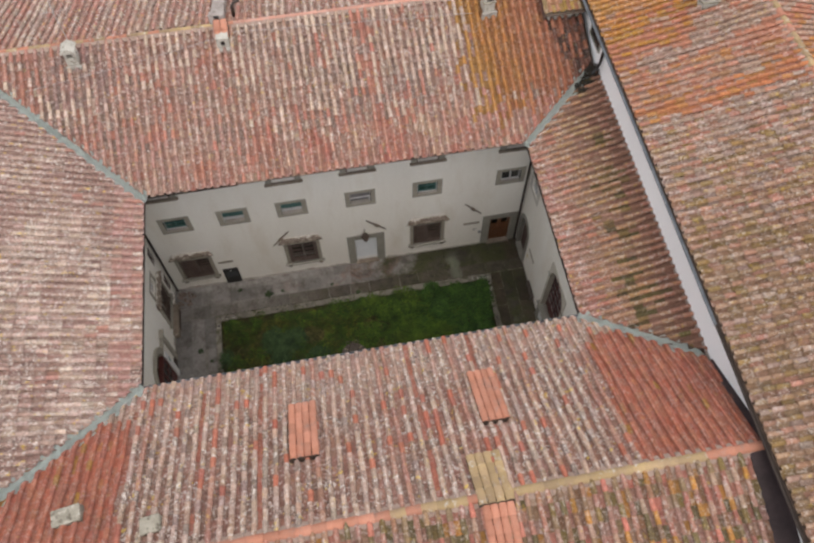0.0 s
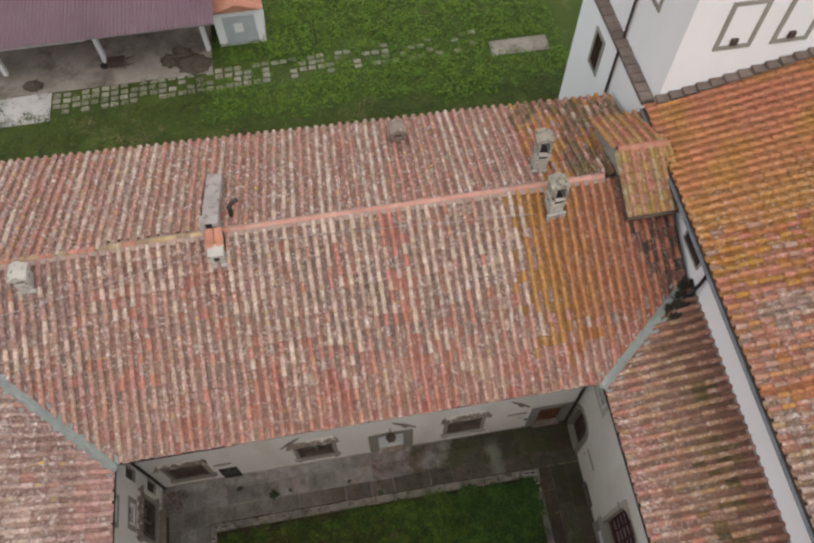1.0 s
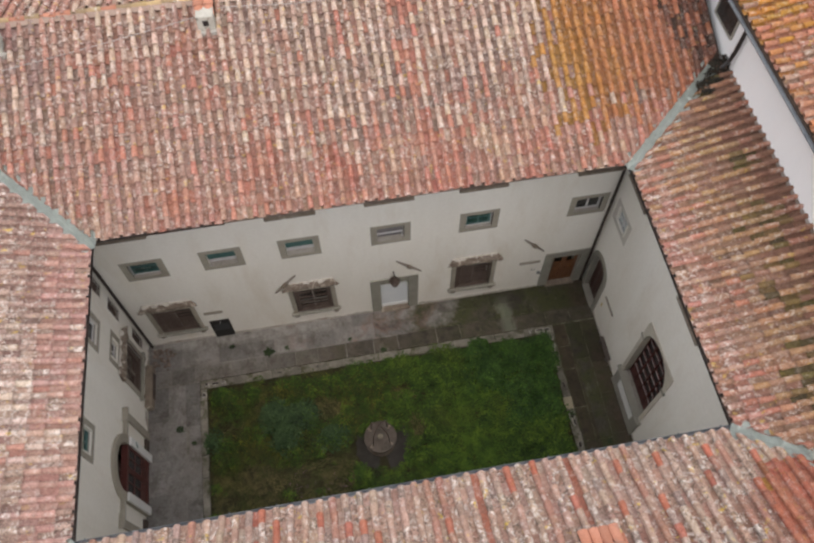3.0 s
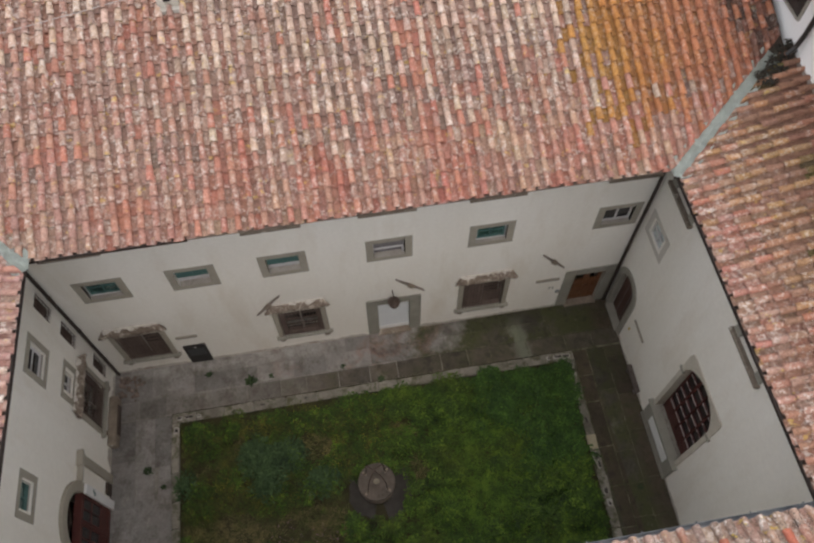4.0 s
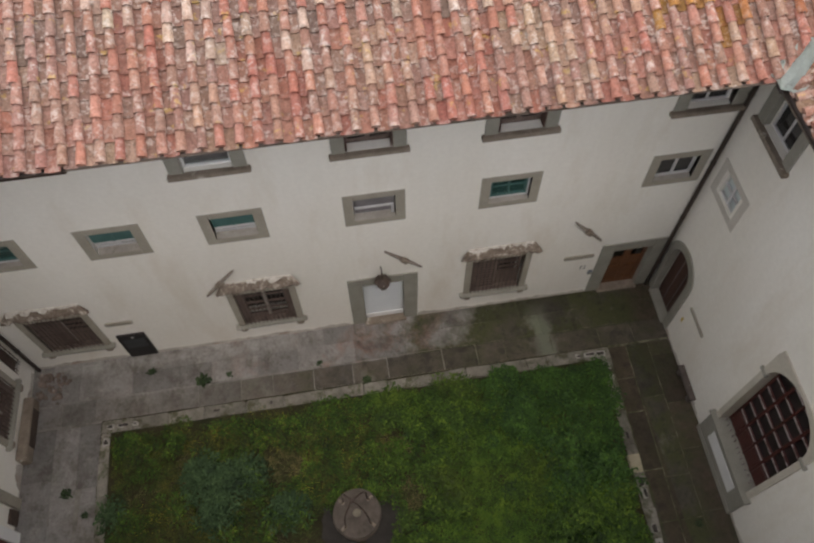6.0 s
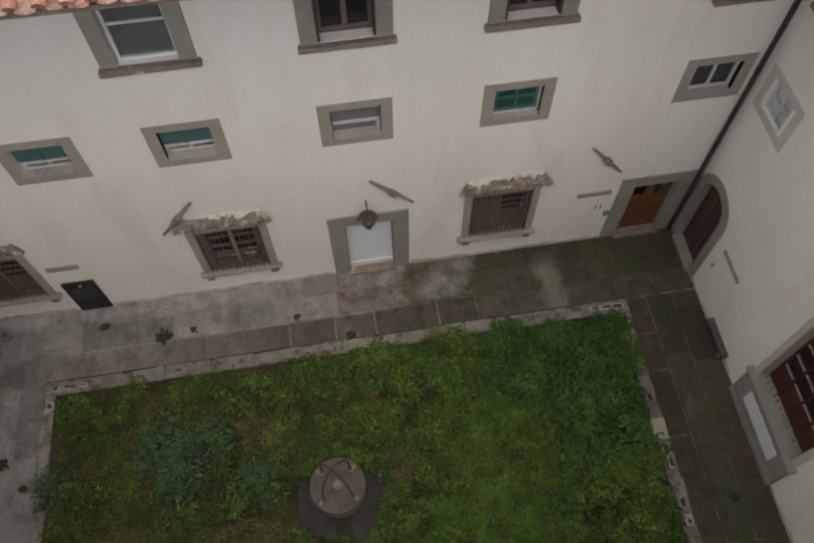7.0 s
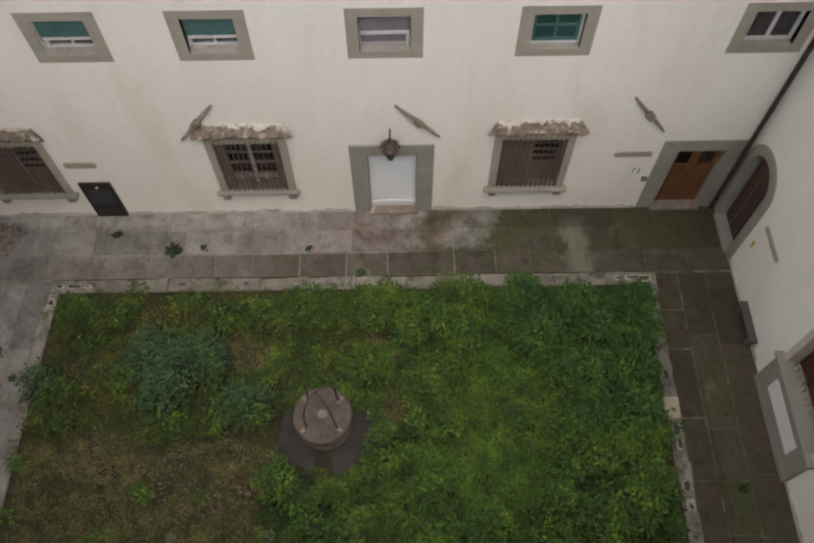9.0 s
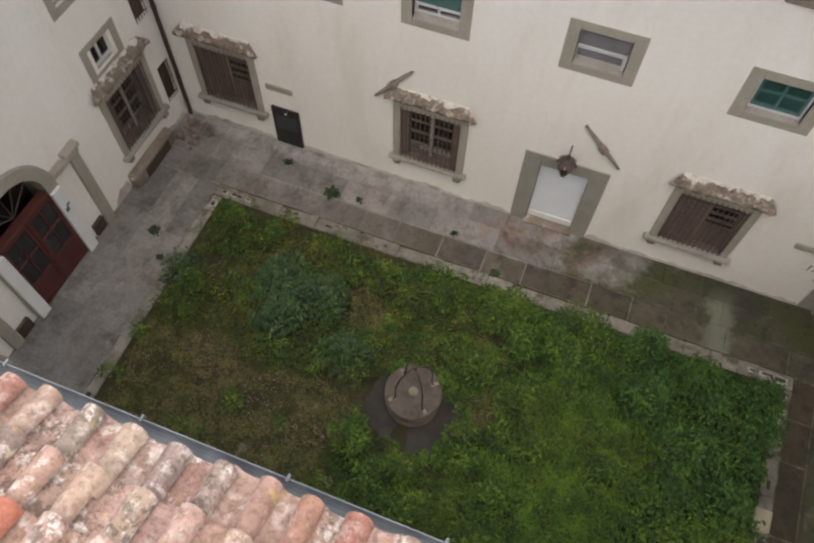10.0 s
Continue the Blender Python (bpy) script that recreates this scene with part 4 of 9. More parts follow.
def roof_field(name, label, roof, u0, u1, tone, keep, single, seed, cut=(), grime_shade=0.78, start=-0.05):
    """The tiles of one slope. keep(p): whether a tile stands at p; single(u, v): whether it is one of the nearest, built singly;
    cut: upright planes (point, normal) that trim the tiles along a valley."""
    rng = random.Random(seed)
    owner = thing(name, label, "roof", kind="structure", at=Matrix.Translation(roof.at((u0 + u1) / 2, 0)))
    inv = owner.matrix_basis.inverted()
    basis = np.array([roof.u, roof.v, roof.n]).T
    groups = {}
    edge = mesh()
    layer = edge.faces.layers.int.new("k")
    tones_edge = []
    rows = int(roof.length / SHOW) + 1
    cols = int((u1 - u0) / PITCH) + 1
    singles = 0
    for j in range(cols):
        drift = rng.uniform(-0.012, 0.012)
        for i in range(rows):
            for kind in ("pan", "cover"):
                u = u0 + j * PITCH + (PITCH / 2 if kind == "cover" else 0.0) + drift + rng.uniform(-0.01, 0.01) + 0.012 * math.sin(i * 0.9 + j)
                v = i * SHOW + start + rng.uniform(-0.018, 0.018) + (0.03 if kind == "cover" else 0.0)
                if v + 0.36 > roof.length + 0.12:
                    continue
                p = roof.at(u, v + 0.18)
                near = 9.0
                for q, nrm in cut:
                    near = min(near, (p.x - q[0]) * nrm[0] + (p.y - q[1]) * nrm[1])
                if near < -0.24 or not keep(p, u, v):
                    continue
                c, crust = tone(p, u, v, kind, rng, j)
                # pans are toned darker for dirt and for the shade between covers
                c = tuple(x * k * (0.85 if kind == "cover" else 0.85 * grime_shade) for x, k in zip(c, (1.10, 0.985, 0.955)))
                k = rng.randrange(len(COVERS) if kind == "cover" else len(PANS))
                spin = Matrix.Rotation(rng.uniform(-0.03, 0.03), 3, "Z") @ Matrix.Rotation(rng.uniform(-0.02, 0.02), 3, "Y")
                h = (0.048 if kind == "cover" else -0.004) + rng.uniform(-0.006, 0.006)
                turn = np.array(spin)
                form = "eaves" if kind == "cover" and i == 0 else kind
                if near > 0.3 and singles < 300 and single(u, v):
                    ob = new(kind + "_tile", {"cover": COVER_MESH, "eaves": PLUGGED_MESH, "pan": PAN_MESH}[form][k])
                    ob.parent = owner
                    m = Matrix((roof.u, roof.v, roof.n)).transposed() @ spin
                    m = m.to_4x4()
                    m.translation = roof.at(u, v, h)
                    ob.matrix_basis = inv @ m
                    ob.color = (*c, crust)
                    singles += 1
                    continue
                vs = SHAPES[form][k][0] @ turn.T @ basis.T + np.array(inv @ roof.at(u, v, h))
                if near < 0.3:
                    bv = [edge.verts.new(x) for x in vs]
                    for f in SHAPES[form][k][1]:
                        edge.faces.new([bv[a] for a in f])[layer] = len(tones_edge)
                    tones_edge.append((*c, crust))
                    continue
                groups.setdefault((form, k), []).append((vs, (*c, crust)))
    verts, faces, tones, base = [], [], [], 0
    for (kind, k), items in groups.items():
        f = SHAPES[kind][k][1]
        for vs, c in items:
            verts.append(vs)
            faces.append(f + base)
            tones.append(np.tile(c, (len(f) * 4, 1)))
            base += len(vs)
    if verts:
        ob = arrays("tile_field", np.concatenate(verts), np.concatenate(faces), TILE_MANY, owner, True)
        at = ob.data.attributes.new("tone", "FLOAT_COLOR", "CORNER")
        at.data.foreach_set("color", np.concatenate(tones).astype(np.float32).ravel())
        tagged(ob, kind="stuff")
    if tones_edge:
        for q, nrm in cut:
            co = inv @ Vector((q[0], q[1], 0))
            bmesh.ops.bisect_plane(edge, geom=edge.verts[:] + edge.edges[:] + edge.faces[:], plane_co=(co.x, co.y, 0), plane_no=(nrm[0], nrm[1], 0), clear_inner=True)
        ks = [f[layer] for f in edge.faces for _ in f.loops]
        ob = part("valley_tiles", edge, TILE_MANY, owner)
        at = ob.data.attributes.new("tone", "FLOAT_COLOR", "CORNER")
        at.data.foreach_set("color", np.array([tones_edge[k] for k in ks], np.float32).ravel())
        tagged(ob, kind="stuff")
    else:
        edge.free()
    return owner


def deck(owner, corners, thick=0.16, mat=DECK, name="roof_slab"):
    """The solid slab under the tiles, its top face through the corners."""
    bm = mesh()
    inv = owner.matrix_basis.inverted()
    top = [bm.verts.new(inv @ Vector(c)) for c in corners]
    low = [bm.verts.new(inv @ (Vector(c) - Vector((0, 0, thick)))) for c in corners]
    n = len(corners)
    bm.faces.new(top)
    bm.faces.new(low[::-1])
    for i in range(n):
        bm.faces.new((top[i], low[i], low[(i + 1) % n], top[(i + 1) % n]))
    bmesh.ops.recalc_face_normals(bm, faces=bm.faces)
    return part(name, bm, mat, owner)


def valley_line(which):
    kx = (W_SLOPE if which[1] == "W" else E_SLOPE) / SLOPE
    ey = N_EAVE if which[0] == "N" else S_EAVE
    ex = W_EAVE if which[1] == "W" else e_eave(ey)
    sx, sy = (1.0 if which[1] == "W" else -1.0), (1.0 if which[0] == "N" else -1.0)
    d = math.hypot(kx, 1.0)
    return (ex, ey), (sx * kx / d, sy / d)


GAP = 0.115


def sides(which, sign):
    (x, y), (nx, ny) = valley_line(which)
    return ((x + sign * nx * GAP, y + sign * ny * GAP), (sign * nx, sign * ny))


kW, kE = W_SLOPE / SLOPE, E_SLOPE / SLOPE
vn_e = N_EAVE + kE * 2.95                          # where the valleys meet the annex wall
vs_e = S_EAVE - kE * 2.95
vn_w = N_EAVE + kW * (W_EAVE - W_RIDGE)
vs_w = S_EAVE - kW * (W_EAVE - W_RIDGE)
EXN, EXS = e_eave(vn_e) + 2.95, e_eave(vs_e) + 2.95
EZ = EAVE + E_SLOPE * 2.95
zN = lambda y: EAVE + SLOPE * (y - N_EAVE)
zS = lambda y: EAVE + SLOPE * (S_EAVE - y)

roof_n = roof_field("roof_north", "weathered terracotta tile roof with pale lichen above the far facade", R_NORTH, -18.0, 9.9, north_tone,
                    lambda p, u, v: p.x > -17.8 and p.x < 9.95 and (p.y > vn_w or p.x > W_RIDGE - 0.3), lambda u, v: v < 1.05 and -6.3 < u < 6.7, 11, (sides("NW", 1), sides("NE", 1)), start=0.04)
deck(roof_n, [(W_EAVE, N_EAVE + 0.1, EAVE + 0.044), (e_eave(N_EAVE), N_EAVE + 0.1, EAVE + 0.044), (EXN, vn_e, EZ), (10.0, N_RIDGE, NZ), (W_RIDGE - 0.6, N_RIDGE, NZ), (W_RIDGE, vn_w, zN(vn_w))], 0.06)
roof_no = roof_field("roof_north_outer", "reddish terracotta tile roof sloping to the grass behind", R_NORTH_OUT, -9.9, 18.0, north_out_tone,
                     lambda p, u, v: p.x < 9.9 and p.y > N_RIDGE + 0.12, lambda u, v: False, 12)
deck(roof_no, [(10.0, N_RIDGE, NZ - 0.17), (10.0, 7.85, 10.47), (-18, 8.54, 10.47), (-18, N_RIDGE, NZ - 0.17)])
roof_w = roof_field("roof_west", "weathered terracotta tile roof with pale grey lichen", R_WEST, -15.0, 9.0, west_tone,
                    lambda p, u, v: p.y < vn_w + 0.3 and p.y > vs_w - 0.4, lambda u, v: v < 1.3 and -3.6 < u < 3.0, 13, (sides("NW", -1), sides("SW", -1)), 0.88)
deck(roof_w, [(W_EAVE, S_EAVE, EAVE), (W_EAVE, N_EAVE, EAVE), (W_RIDGE, vn_w, WZ), (W_RIDGE, vs_w, WZ)])
roof_wo = roof_field("roof_west_outer", "terracotta tile roof of the west wing's far slope", R_WEST_OUT, -8.4, 15.0, west_tone,
                     lambda p, u, v: p.y < N_RIDGE - 0.2 and p.y > S_RIDGE - 5.0, lambda u, v: False, 14)
deck(roof_wo, [(-17.6, N_RIDGE, 10.1), (W_RIDGE, N_RIDGE, WZ), (W_RIDGE, -19.7, WZ), (-17.6, -19.7, 10.1)])
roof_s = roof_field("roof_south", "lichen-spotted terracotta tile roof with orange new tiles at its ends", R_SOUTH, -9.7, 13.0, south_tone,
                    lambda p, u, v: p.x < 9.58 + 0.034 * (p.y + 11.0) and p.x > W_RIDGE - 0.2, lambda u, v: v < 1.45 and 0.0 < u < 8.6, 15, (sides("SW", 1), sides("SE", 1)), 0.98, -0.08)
deck(roof_s, [(e_eave(S_EAVE), S_EAVE, EAVE), (W_EAVE, S_EAVE, EAVE), (W_RIDGE, vs_w, zS(vs_w)), (W_RIDGE, S_RIDGE, SZ), (9.50, S_RIDGE, SZ), (9.66, vs_e + 0.2, zS(vs_e + 0.2))])
roof_so = roof_field("roof_south_outer", "mossy terracotta tile roof behind the near ridge", R_SOUTH_OUT, -12.3, 9.3, south_out_tone,
                     lambda p, u, v: p.x < 8.95, lambda u, v: False, 16)
deck(roof_so, [(W_RIDGE, S_RIDGE, SZ), (W_RIDGE, -19.7, 10.5), (9.4, -19.7, 10.5), (9.4, S_RIDGE, SZ)])
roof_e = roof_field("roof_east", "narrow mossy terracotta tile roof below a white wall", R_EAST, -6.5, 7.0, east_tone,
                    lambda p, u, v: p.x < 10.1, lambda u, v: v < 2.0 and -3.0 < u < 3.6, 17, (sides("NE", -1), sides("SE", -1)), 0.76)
deck(roof_e, [(e_eave(N_EAVE), N_EAVE, EAVE), (e_eave(S_EAVE), S_EAVE, EAVE), (EXS, vs_e, EZ), (EXN, vn_e, EZ)])
roof_a = roof_field("roof_annex", "ochre and orange terracotta tile roof of the higher wing", R_ANNEX, -9.7, 17.0, annex_tone,
                    lambda p, u, v: p.y < 5.75, lambda u, v: v < 1.6 and -6.0 < u < 3.0, 18, (), 0.8, 0.03)
deck(roof_a, [ANNEX @ Vector(c) for c in ((0, -21, 12.15), (0, 5.75, 12.15), (5.3, 5.75, 12.15 + 0.27 * 5.3), (5.3, -21, 12.15 + 0.27 * 5.3))])
roof_ao = roof_field("roof_annex_outer", "terracotta tile roof of the higher wing's far slope", R_ANNEX_OUT, -17.0, 9.7, annex_tone,
                     lambda p, u, v: p.y < 5.75, lambda u, v: False, 19)
deck(roof_ao, [ANNEX @ Vector(c) for c in ((5.3, -21, 12.15 + 0.27 * 5.3), (5.3, 5.75, 12.15 + 0.27 * 5.3), (11.6, 5.75, 12.15 + 0.27 * 5.3 - 0.22 * 6.3), (11.6, -21, 12.15 + 0.27 * 5.3 - 0.22 * 6.3))])


# ---- boarded eaves below the slabs, gutters and valley sheets ----
bm = mesh()
def soffit_strip(bm, a, b, c, d):
    vs = [bm.verts.new(p) for p in (a, b, c, d)]
    lo = [bm.verts.new(Vector(p) - Vector((0, 0, 0.03))) for p in (a, b, c, d)]
    bm.faces.new(vs)
    bm.faces.new(lo[::-1])
    for i in range(4):
        bm.faces.new((vs[i], lo[i], lo[(i + 1) % 4], vs[(i + 1) % 4]))
zs = EAVE - 0.19
soffit_strip(bm, (W_EAVE + 0.02, N_EAVE + 0.14, zs + 0.15), (e_eave(N_EAVE) - 0.02, N_EAVE + 0.14, zs + 0.15), (XE, YN, zs + 0.3), (XW, YN, zs + 0.3))
soffit_strip(bm, (W_EAVE + 0.02, S_EAVE - 0.02, zs), (e_eave(S_EAVE) - 0.02, S_EAVE - 0.02, zs), (xe(YS), YS, zs + 0.1), (XW, YS, zs + 0.1))
soffit_strip(bm, (W_EAVE - 0.02, S_EAVE, zs), (W_EAVE - 0.02, N_EAVE, zs), (XW, YN, zs + 0.1), (XW, YS, zs + 0.1))
soffit_strip(bm, (e_eave(S_EAVE) + 0.02, S_EAVE, zs), (e_eave(N_EAVE) + 0.02, N_EAVE, zs), (XE, YN, zs + 0.1), (xe(YS), YS, zs + 0.1))
bmesh.ops.recalc_face_normals(bm, faces=bm.faces)
tagged(part("ceiling_eaves", bm, SOFFIT), "brown boarded underside of the deep eaves", "ceiling", kind="structure")


def gutter(name, a, b, side, mat, label, radius=0.075, brackets=False):
    """A half-round gutter from a to b with its open side up, brackets included."""
    a, b, side = Vector(a), Vector(b), Vector(side)
    owner = thing(name, label, "gutter", kind="structure", at=Matrix.Translation(a))
    bm = mesh()
    ring = []
    for r in (radius, radius - 0.008):
        for p in (Vector(), b - a):
            ring.append([bm.verts.new(p + side * (math.cos(t) * r) + Vector((0, 0, math.sin(t) * r))) for t in [math.pi + k * math.pi / 8 for k in range(9)]])
    for k in range(8):
        bm.faces.new((ring[0][k], ring[0][k + 1], ring[1][k + 1], ring[1][k]))
        bm.faces.new((ring[2][k], ring[3][k], ring[3][k + 1], ring[2][k + 1]))
    for k in (0, 8):
        bm.faces.new((ring[0][k], ring[1][k], ring[3][k], ring[2][k]))
    part("channel", bm, mat, owner)
    n = int((b - a).length / 0.95)
    for k in range(n + 1 if brackets else 0):
        p = (b - a) * ((k + 0.3) / (n + 0.6))
        bm = mesh()
        tube(bm, [p + side * (radius - 0.025) + Vector((0, 0, 0.012)), p + side * (radius + 0.016) + Vector((0, 0, 0.014)), p + side * (radius + 0.018) + Vector((0, 0, -0.03))], 0.010, 5)
        part("bracket", bm, mat, owner)
    return owner


GUTTER_TAN = mottled("weathered_tan_sheet", (0.11, 0.085, 0.07), (0.32, 0.26, 0.215), 0.4, 18.0, 0.6, 0.15, relief=0.1)
gutter("gutter_north", (W_EAVE, N_EAVE + 0.05, EAVE + 0.005), (-3.55, N_EAVE + 0.05, EAVE + 0.005), (0, -1, 0), GUTTER_DARK, "dark brown gutter along part of the eaves", 0.048)
gutter("gutter_north_thin", (-3.55, N_EAVE + 0.06, EAVE + 0.02), (e_eave(N_EAVE), N_EAVE + 0.06, EAVE + 0.02), (0, -1, 0), GUTTER_TAN, "thin weathered tan gutter along the eaves", 0.034)
gutter("gutter_south", (W_EAVE, S_EAVE + 0.105, EAVE - 0.03), (e_eave(S_EAVE), S_EAVE + 0.105, EAVE - 0.03), (0, 1, 0), GUTTER_GREY, "grey zinc half-round gutter with brackets", 0.068, True)
gutter("gutter_west", (W_EAVE + 0.04, S_EAVE, EAVE - 0.05), (W_EAVE + 0.04, N_EAVE, EAVE - 0.05), (1, 0, 0), GUTTER_DARK, "dark brown half-round gutter along the eaves", 0.052)
gutter("gutter_east", (e_eave(S_EAVE) - 0.04, S_EAVE, EAVE - 0.05), (e_eave(N_EAVE) - 0.04, N_EAVE, EAVE - 0.05), (-1, 0, 0), GUTTER_DARK, "dark brown half-round gutter along the eaves", 0.052)
gutter("gutter_annex", ANNEX @ Vector((-0.05, -11.1, 12.1)), ANNEX @ Vector((-0.05, 5.8, 12.1)), (-1, 0, 0), GUTTER_GREY, "thin grey zinc gutter below the higher roof", 0.05)
gutter("gutter_annex_dark", ANNEX @ Vector((-0.04, -21, 12.1)), ANNEX @ Vector((-0.04, -11.1, 12.1)), (-1, 0, 0), GUTTER_DARK, "thin dark gutter along the higher roof", 0.04)
PLUM_SHEET = mottled("plum_brown_sheet", (0.06, 0.042, 0.045), (0.11, 0.078, 0.08), 1.2, 14.0, 0.65, 0.1, relief=0.15)
# the wide strip's dark colour stands for the shaded gap below the higher wing
for name, y0, y1, z0, z1, half, label in (("trim_flashing", vs_e - 0.1, S_RIDGE, zS(vs_e - 0.1), SZ, 0.10, "dark sheet flashing between the roof and the white wall"), ("trim_gap_strip", S_RIDGE - 0.1, -19.6, SZ - 0.02, 10.52, 0.30, "plum-brown strip coloured for the shaded gap beside the mossy roof")):
    bm = mesh()
    xs = [9.8 + 0.034 * y + (0.22 if half < 0.2 else 0.0) for y in (y0, y1)]
    quad = [bm.verts.new(c) for c in ((xs[0] - half, y0, z0 + 0.07), (xs[0] + half, y0, z0 + 0.13), (xs[1] + half, y1, z1 + 0.13), (xs[1] - half, y1, z1 + 0.07))]
    bm.faces.new(quad)
    bmesh.ops.solidify(bm, geom=bm.faces[:], thickness=0.012)
    bmesh.ops.recalc_face_normals(bm, faces=bm.faces)
    tagged(part(name, bm, PLUM_SHEET), label, "flashing", kind="structure")


def valley(name, which, reach):
    """A folded sheet lining a valley, a little crumpled."""
    kx = (W_SLOPE if which[1] == "W" else E_SLOPE) / SLOPE
    sx = -1.0 if which[1] == "W" else 1.0
    sy = 1.0 if which[0] == "N" else -1.0
    ey = N_EAVE if which[0] == "N" else S_EAVE
    ex = W_EAVE if which[1] == "W" else e_eave(ey)
    rng = random.Random(name)
    bm = mesh()
    rows = []
    n = 24
    for i in range(n + 1):
        d = -0.12 + (reach + 0.12) * i / n
        x, y, z = ex + sx * d, ey + sy * kx * d, EAVE + SLOPE * kx * d
        row = []
        for o in (-0.25, -0.12, 0.0, 0.12, 0.25):
            px, py = x + sx * kx * o * -0.8, y + sy * o * 0.8
            up = max(zN(py) if sy > 0 else zS(py), EAVE + (W_SLOPE if sx < 0 else E_SLOPE) * abs(px - ex)) if abs(o) > 0.01 else z
            row.append(bm.verts.new((px + rng.uniform(-0.02, 0.02), py + rng.uniform(-0.02, 0.02), max(z - 0.02, up) + 0.022 + rng.uniform(-0.008, 0.012))))
        rows.append(row)
    for r0, r1 in zip(rows, rows[1:]):
        for k in range(4):
            bm.faces.new((r0[k], r0[k + 1], r1[k + 1], r1[k]))
    bmesh.ops.solidify(bm, geom=bm.faces[:], thickness=0.006)
    bmesh.ops.recalc_face_normals(bm, faces=bm.faces)
    return tagged(part(name, bm, COPPER), "pale verdigris sheet metal valley between two roofs", "roof valley", kind="structure")


valley("valley_northwest", "NW", W_EAVE - W_RIDGE - 0.1)
valley("valley_southwest", "SW", W_EAVE - W_RIDGE - 0.1)
valley("valley_northeast", "NE", 2.7)
valley("valley_southeast", "SE", 2.8)


# ---- facade pieces: each built in its own frame, x along the wall, -y out of it, z up ----
def on_wall(side, c, z=0.0):
    """The pose of a piece whose middle stands at c along a courtyard wall."""
    if side == "north":
        return pose(c, YN, z)
    if side == "east":
        return pose(xe(c), c, z, 0, 0, -90 - math.degrees(math.atan(SKEW)))
    return pose(XW, c, z, 0, 0, 90)


def band(owner, name, w, h0, h1, ow, oh0, oh1, proud, mat, label=""):
    """A flat stone surround: a ring from the opening (w, h0..h1) out to (ow, oh0..oh1)."""
    for nm, x0, x1, z0, z1 in ((name, -ow / 2, -w / 2, oh0, oh1), (name, w / 2, ow / 2, oh0, oh1), (name, -w / 2, w / 2, h1, oh1), (name, -w / 2, w / 2, oh0, h0)):
        if z1 - z0 < 0.01:
            continue
        bm = mesh()
        box(bm, x0, x1, -proud, 0.12, z0, z1, 0.006)
        part(nm, bm, mat, owner, label)


def sash(owner, w, z0, z1, depth, mat, bars=(1, 1), pane=GLASS, thick=0.05, name="casement"):
    """A window frame with its bars and panes."""
    bm = mesh()
    box(bm, -w / 2, -w / 2 + thick, depth, depth + 0.06, z0, z1)
    box(bm, w / 2 - thick, w / 2, depth, depth + 0.06, z0, z1)
    box(bm, -w / 2 + thick, w / 2 - thick, depth, depth + 0.06, z0, z0 + thick)
    box(bm, -w / 2 + thick, w / 2 - thick, depth, depth + 0.06, z1 - thick, z1)
    frame_ob = part(name, bm, mat, owner)
    nx, nz = bars
    for i in range(1, nx + 1):
        x = -w / 2 + w * i / (nx + 1)
        bm = mesh()
        box(bm, x - thick * 0.45, x + thick * 0.45, depth + 0.004, depth + 0.055, z0 + thick, z1 - thick)
        part("glazing_bar", bm, mat, frame_ob)
    for i in range(1, nz + 1):
        z = z0 + (z1 - z0) * i / (nz + 1)
        bm = mesh()
        box(bm, -w / 2 + thick, w / 2 - thick, depth + 0.008, depth + 0.05, z - thick * 0.35, z + thick * 0.35)
        part("glazing_bar", bm, mat, frame_ob)
    for i in range(nx + 1):
        bm = mesh()
        box(bm, -w / 2 + w * i / (nx + 1) + 0.01, -w / 2 + w * (i + 1) / (nx + 1) - 0.01, depth + 0.028, depth + 0.034, z0 + 0.02, z1 - 0.02)
        ob = part("pane", bm, pane, frame_ob)
        ob.visible_shadow = False
    return frame_ob


window_count = 0
def window_name():
    global window_count
    window_count += 1
    return "window_%d" % window_count


SILL_STONE = mottled("pale_sill_stone", (0.34, 0.31, 0.275), (0.44, 0.41, 0.37), 3.0, 22.0, 0.9, stain=(0.25, 0.22, 0.19), stain_lo=0.55, stain_hi=0.7, relief=0.3, stain_scale=4.0)
DARK_GREEN = mottled("dark_green_paint", (0.028, 0.085, 0.08), (0.042, 0.115, 0.108), 2.0, 22.0, 0.45, relief=0.1)


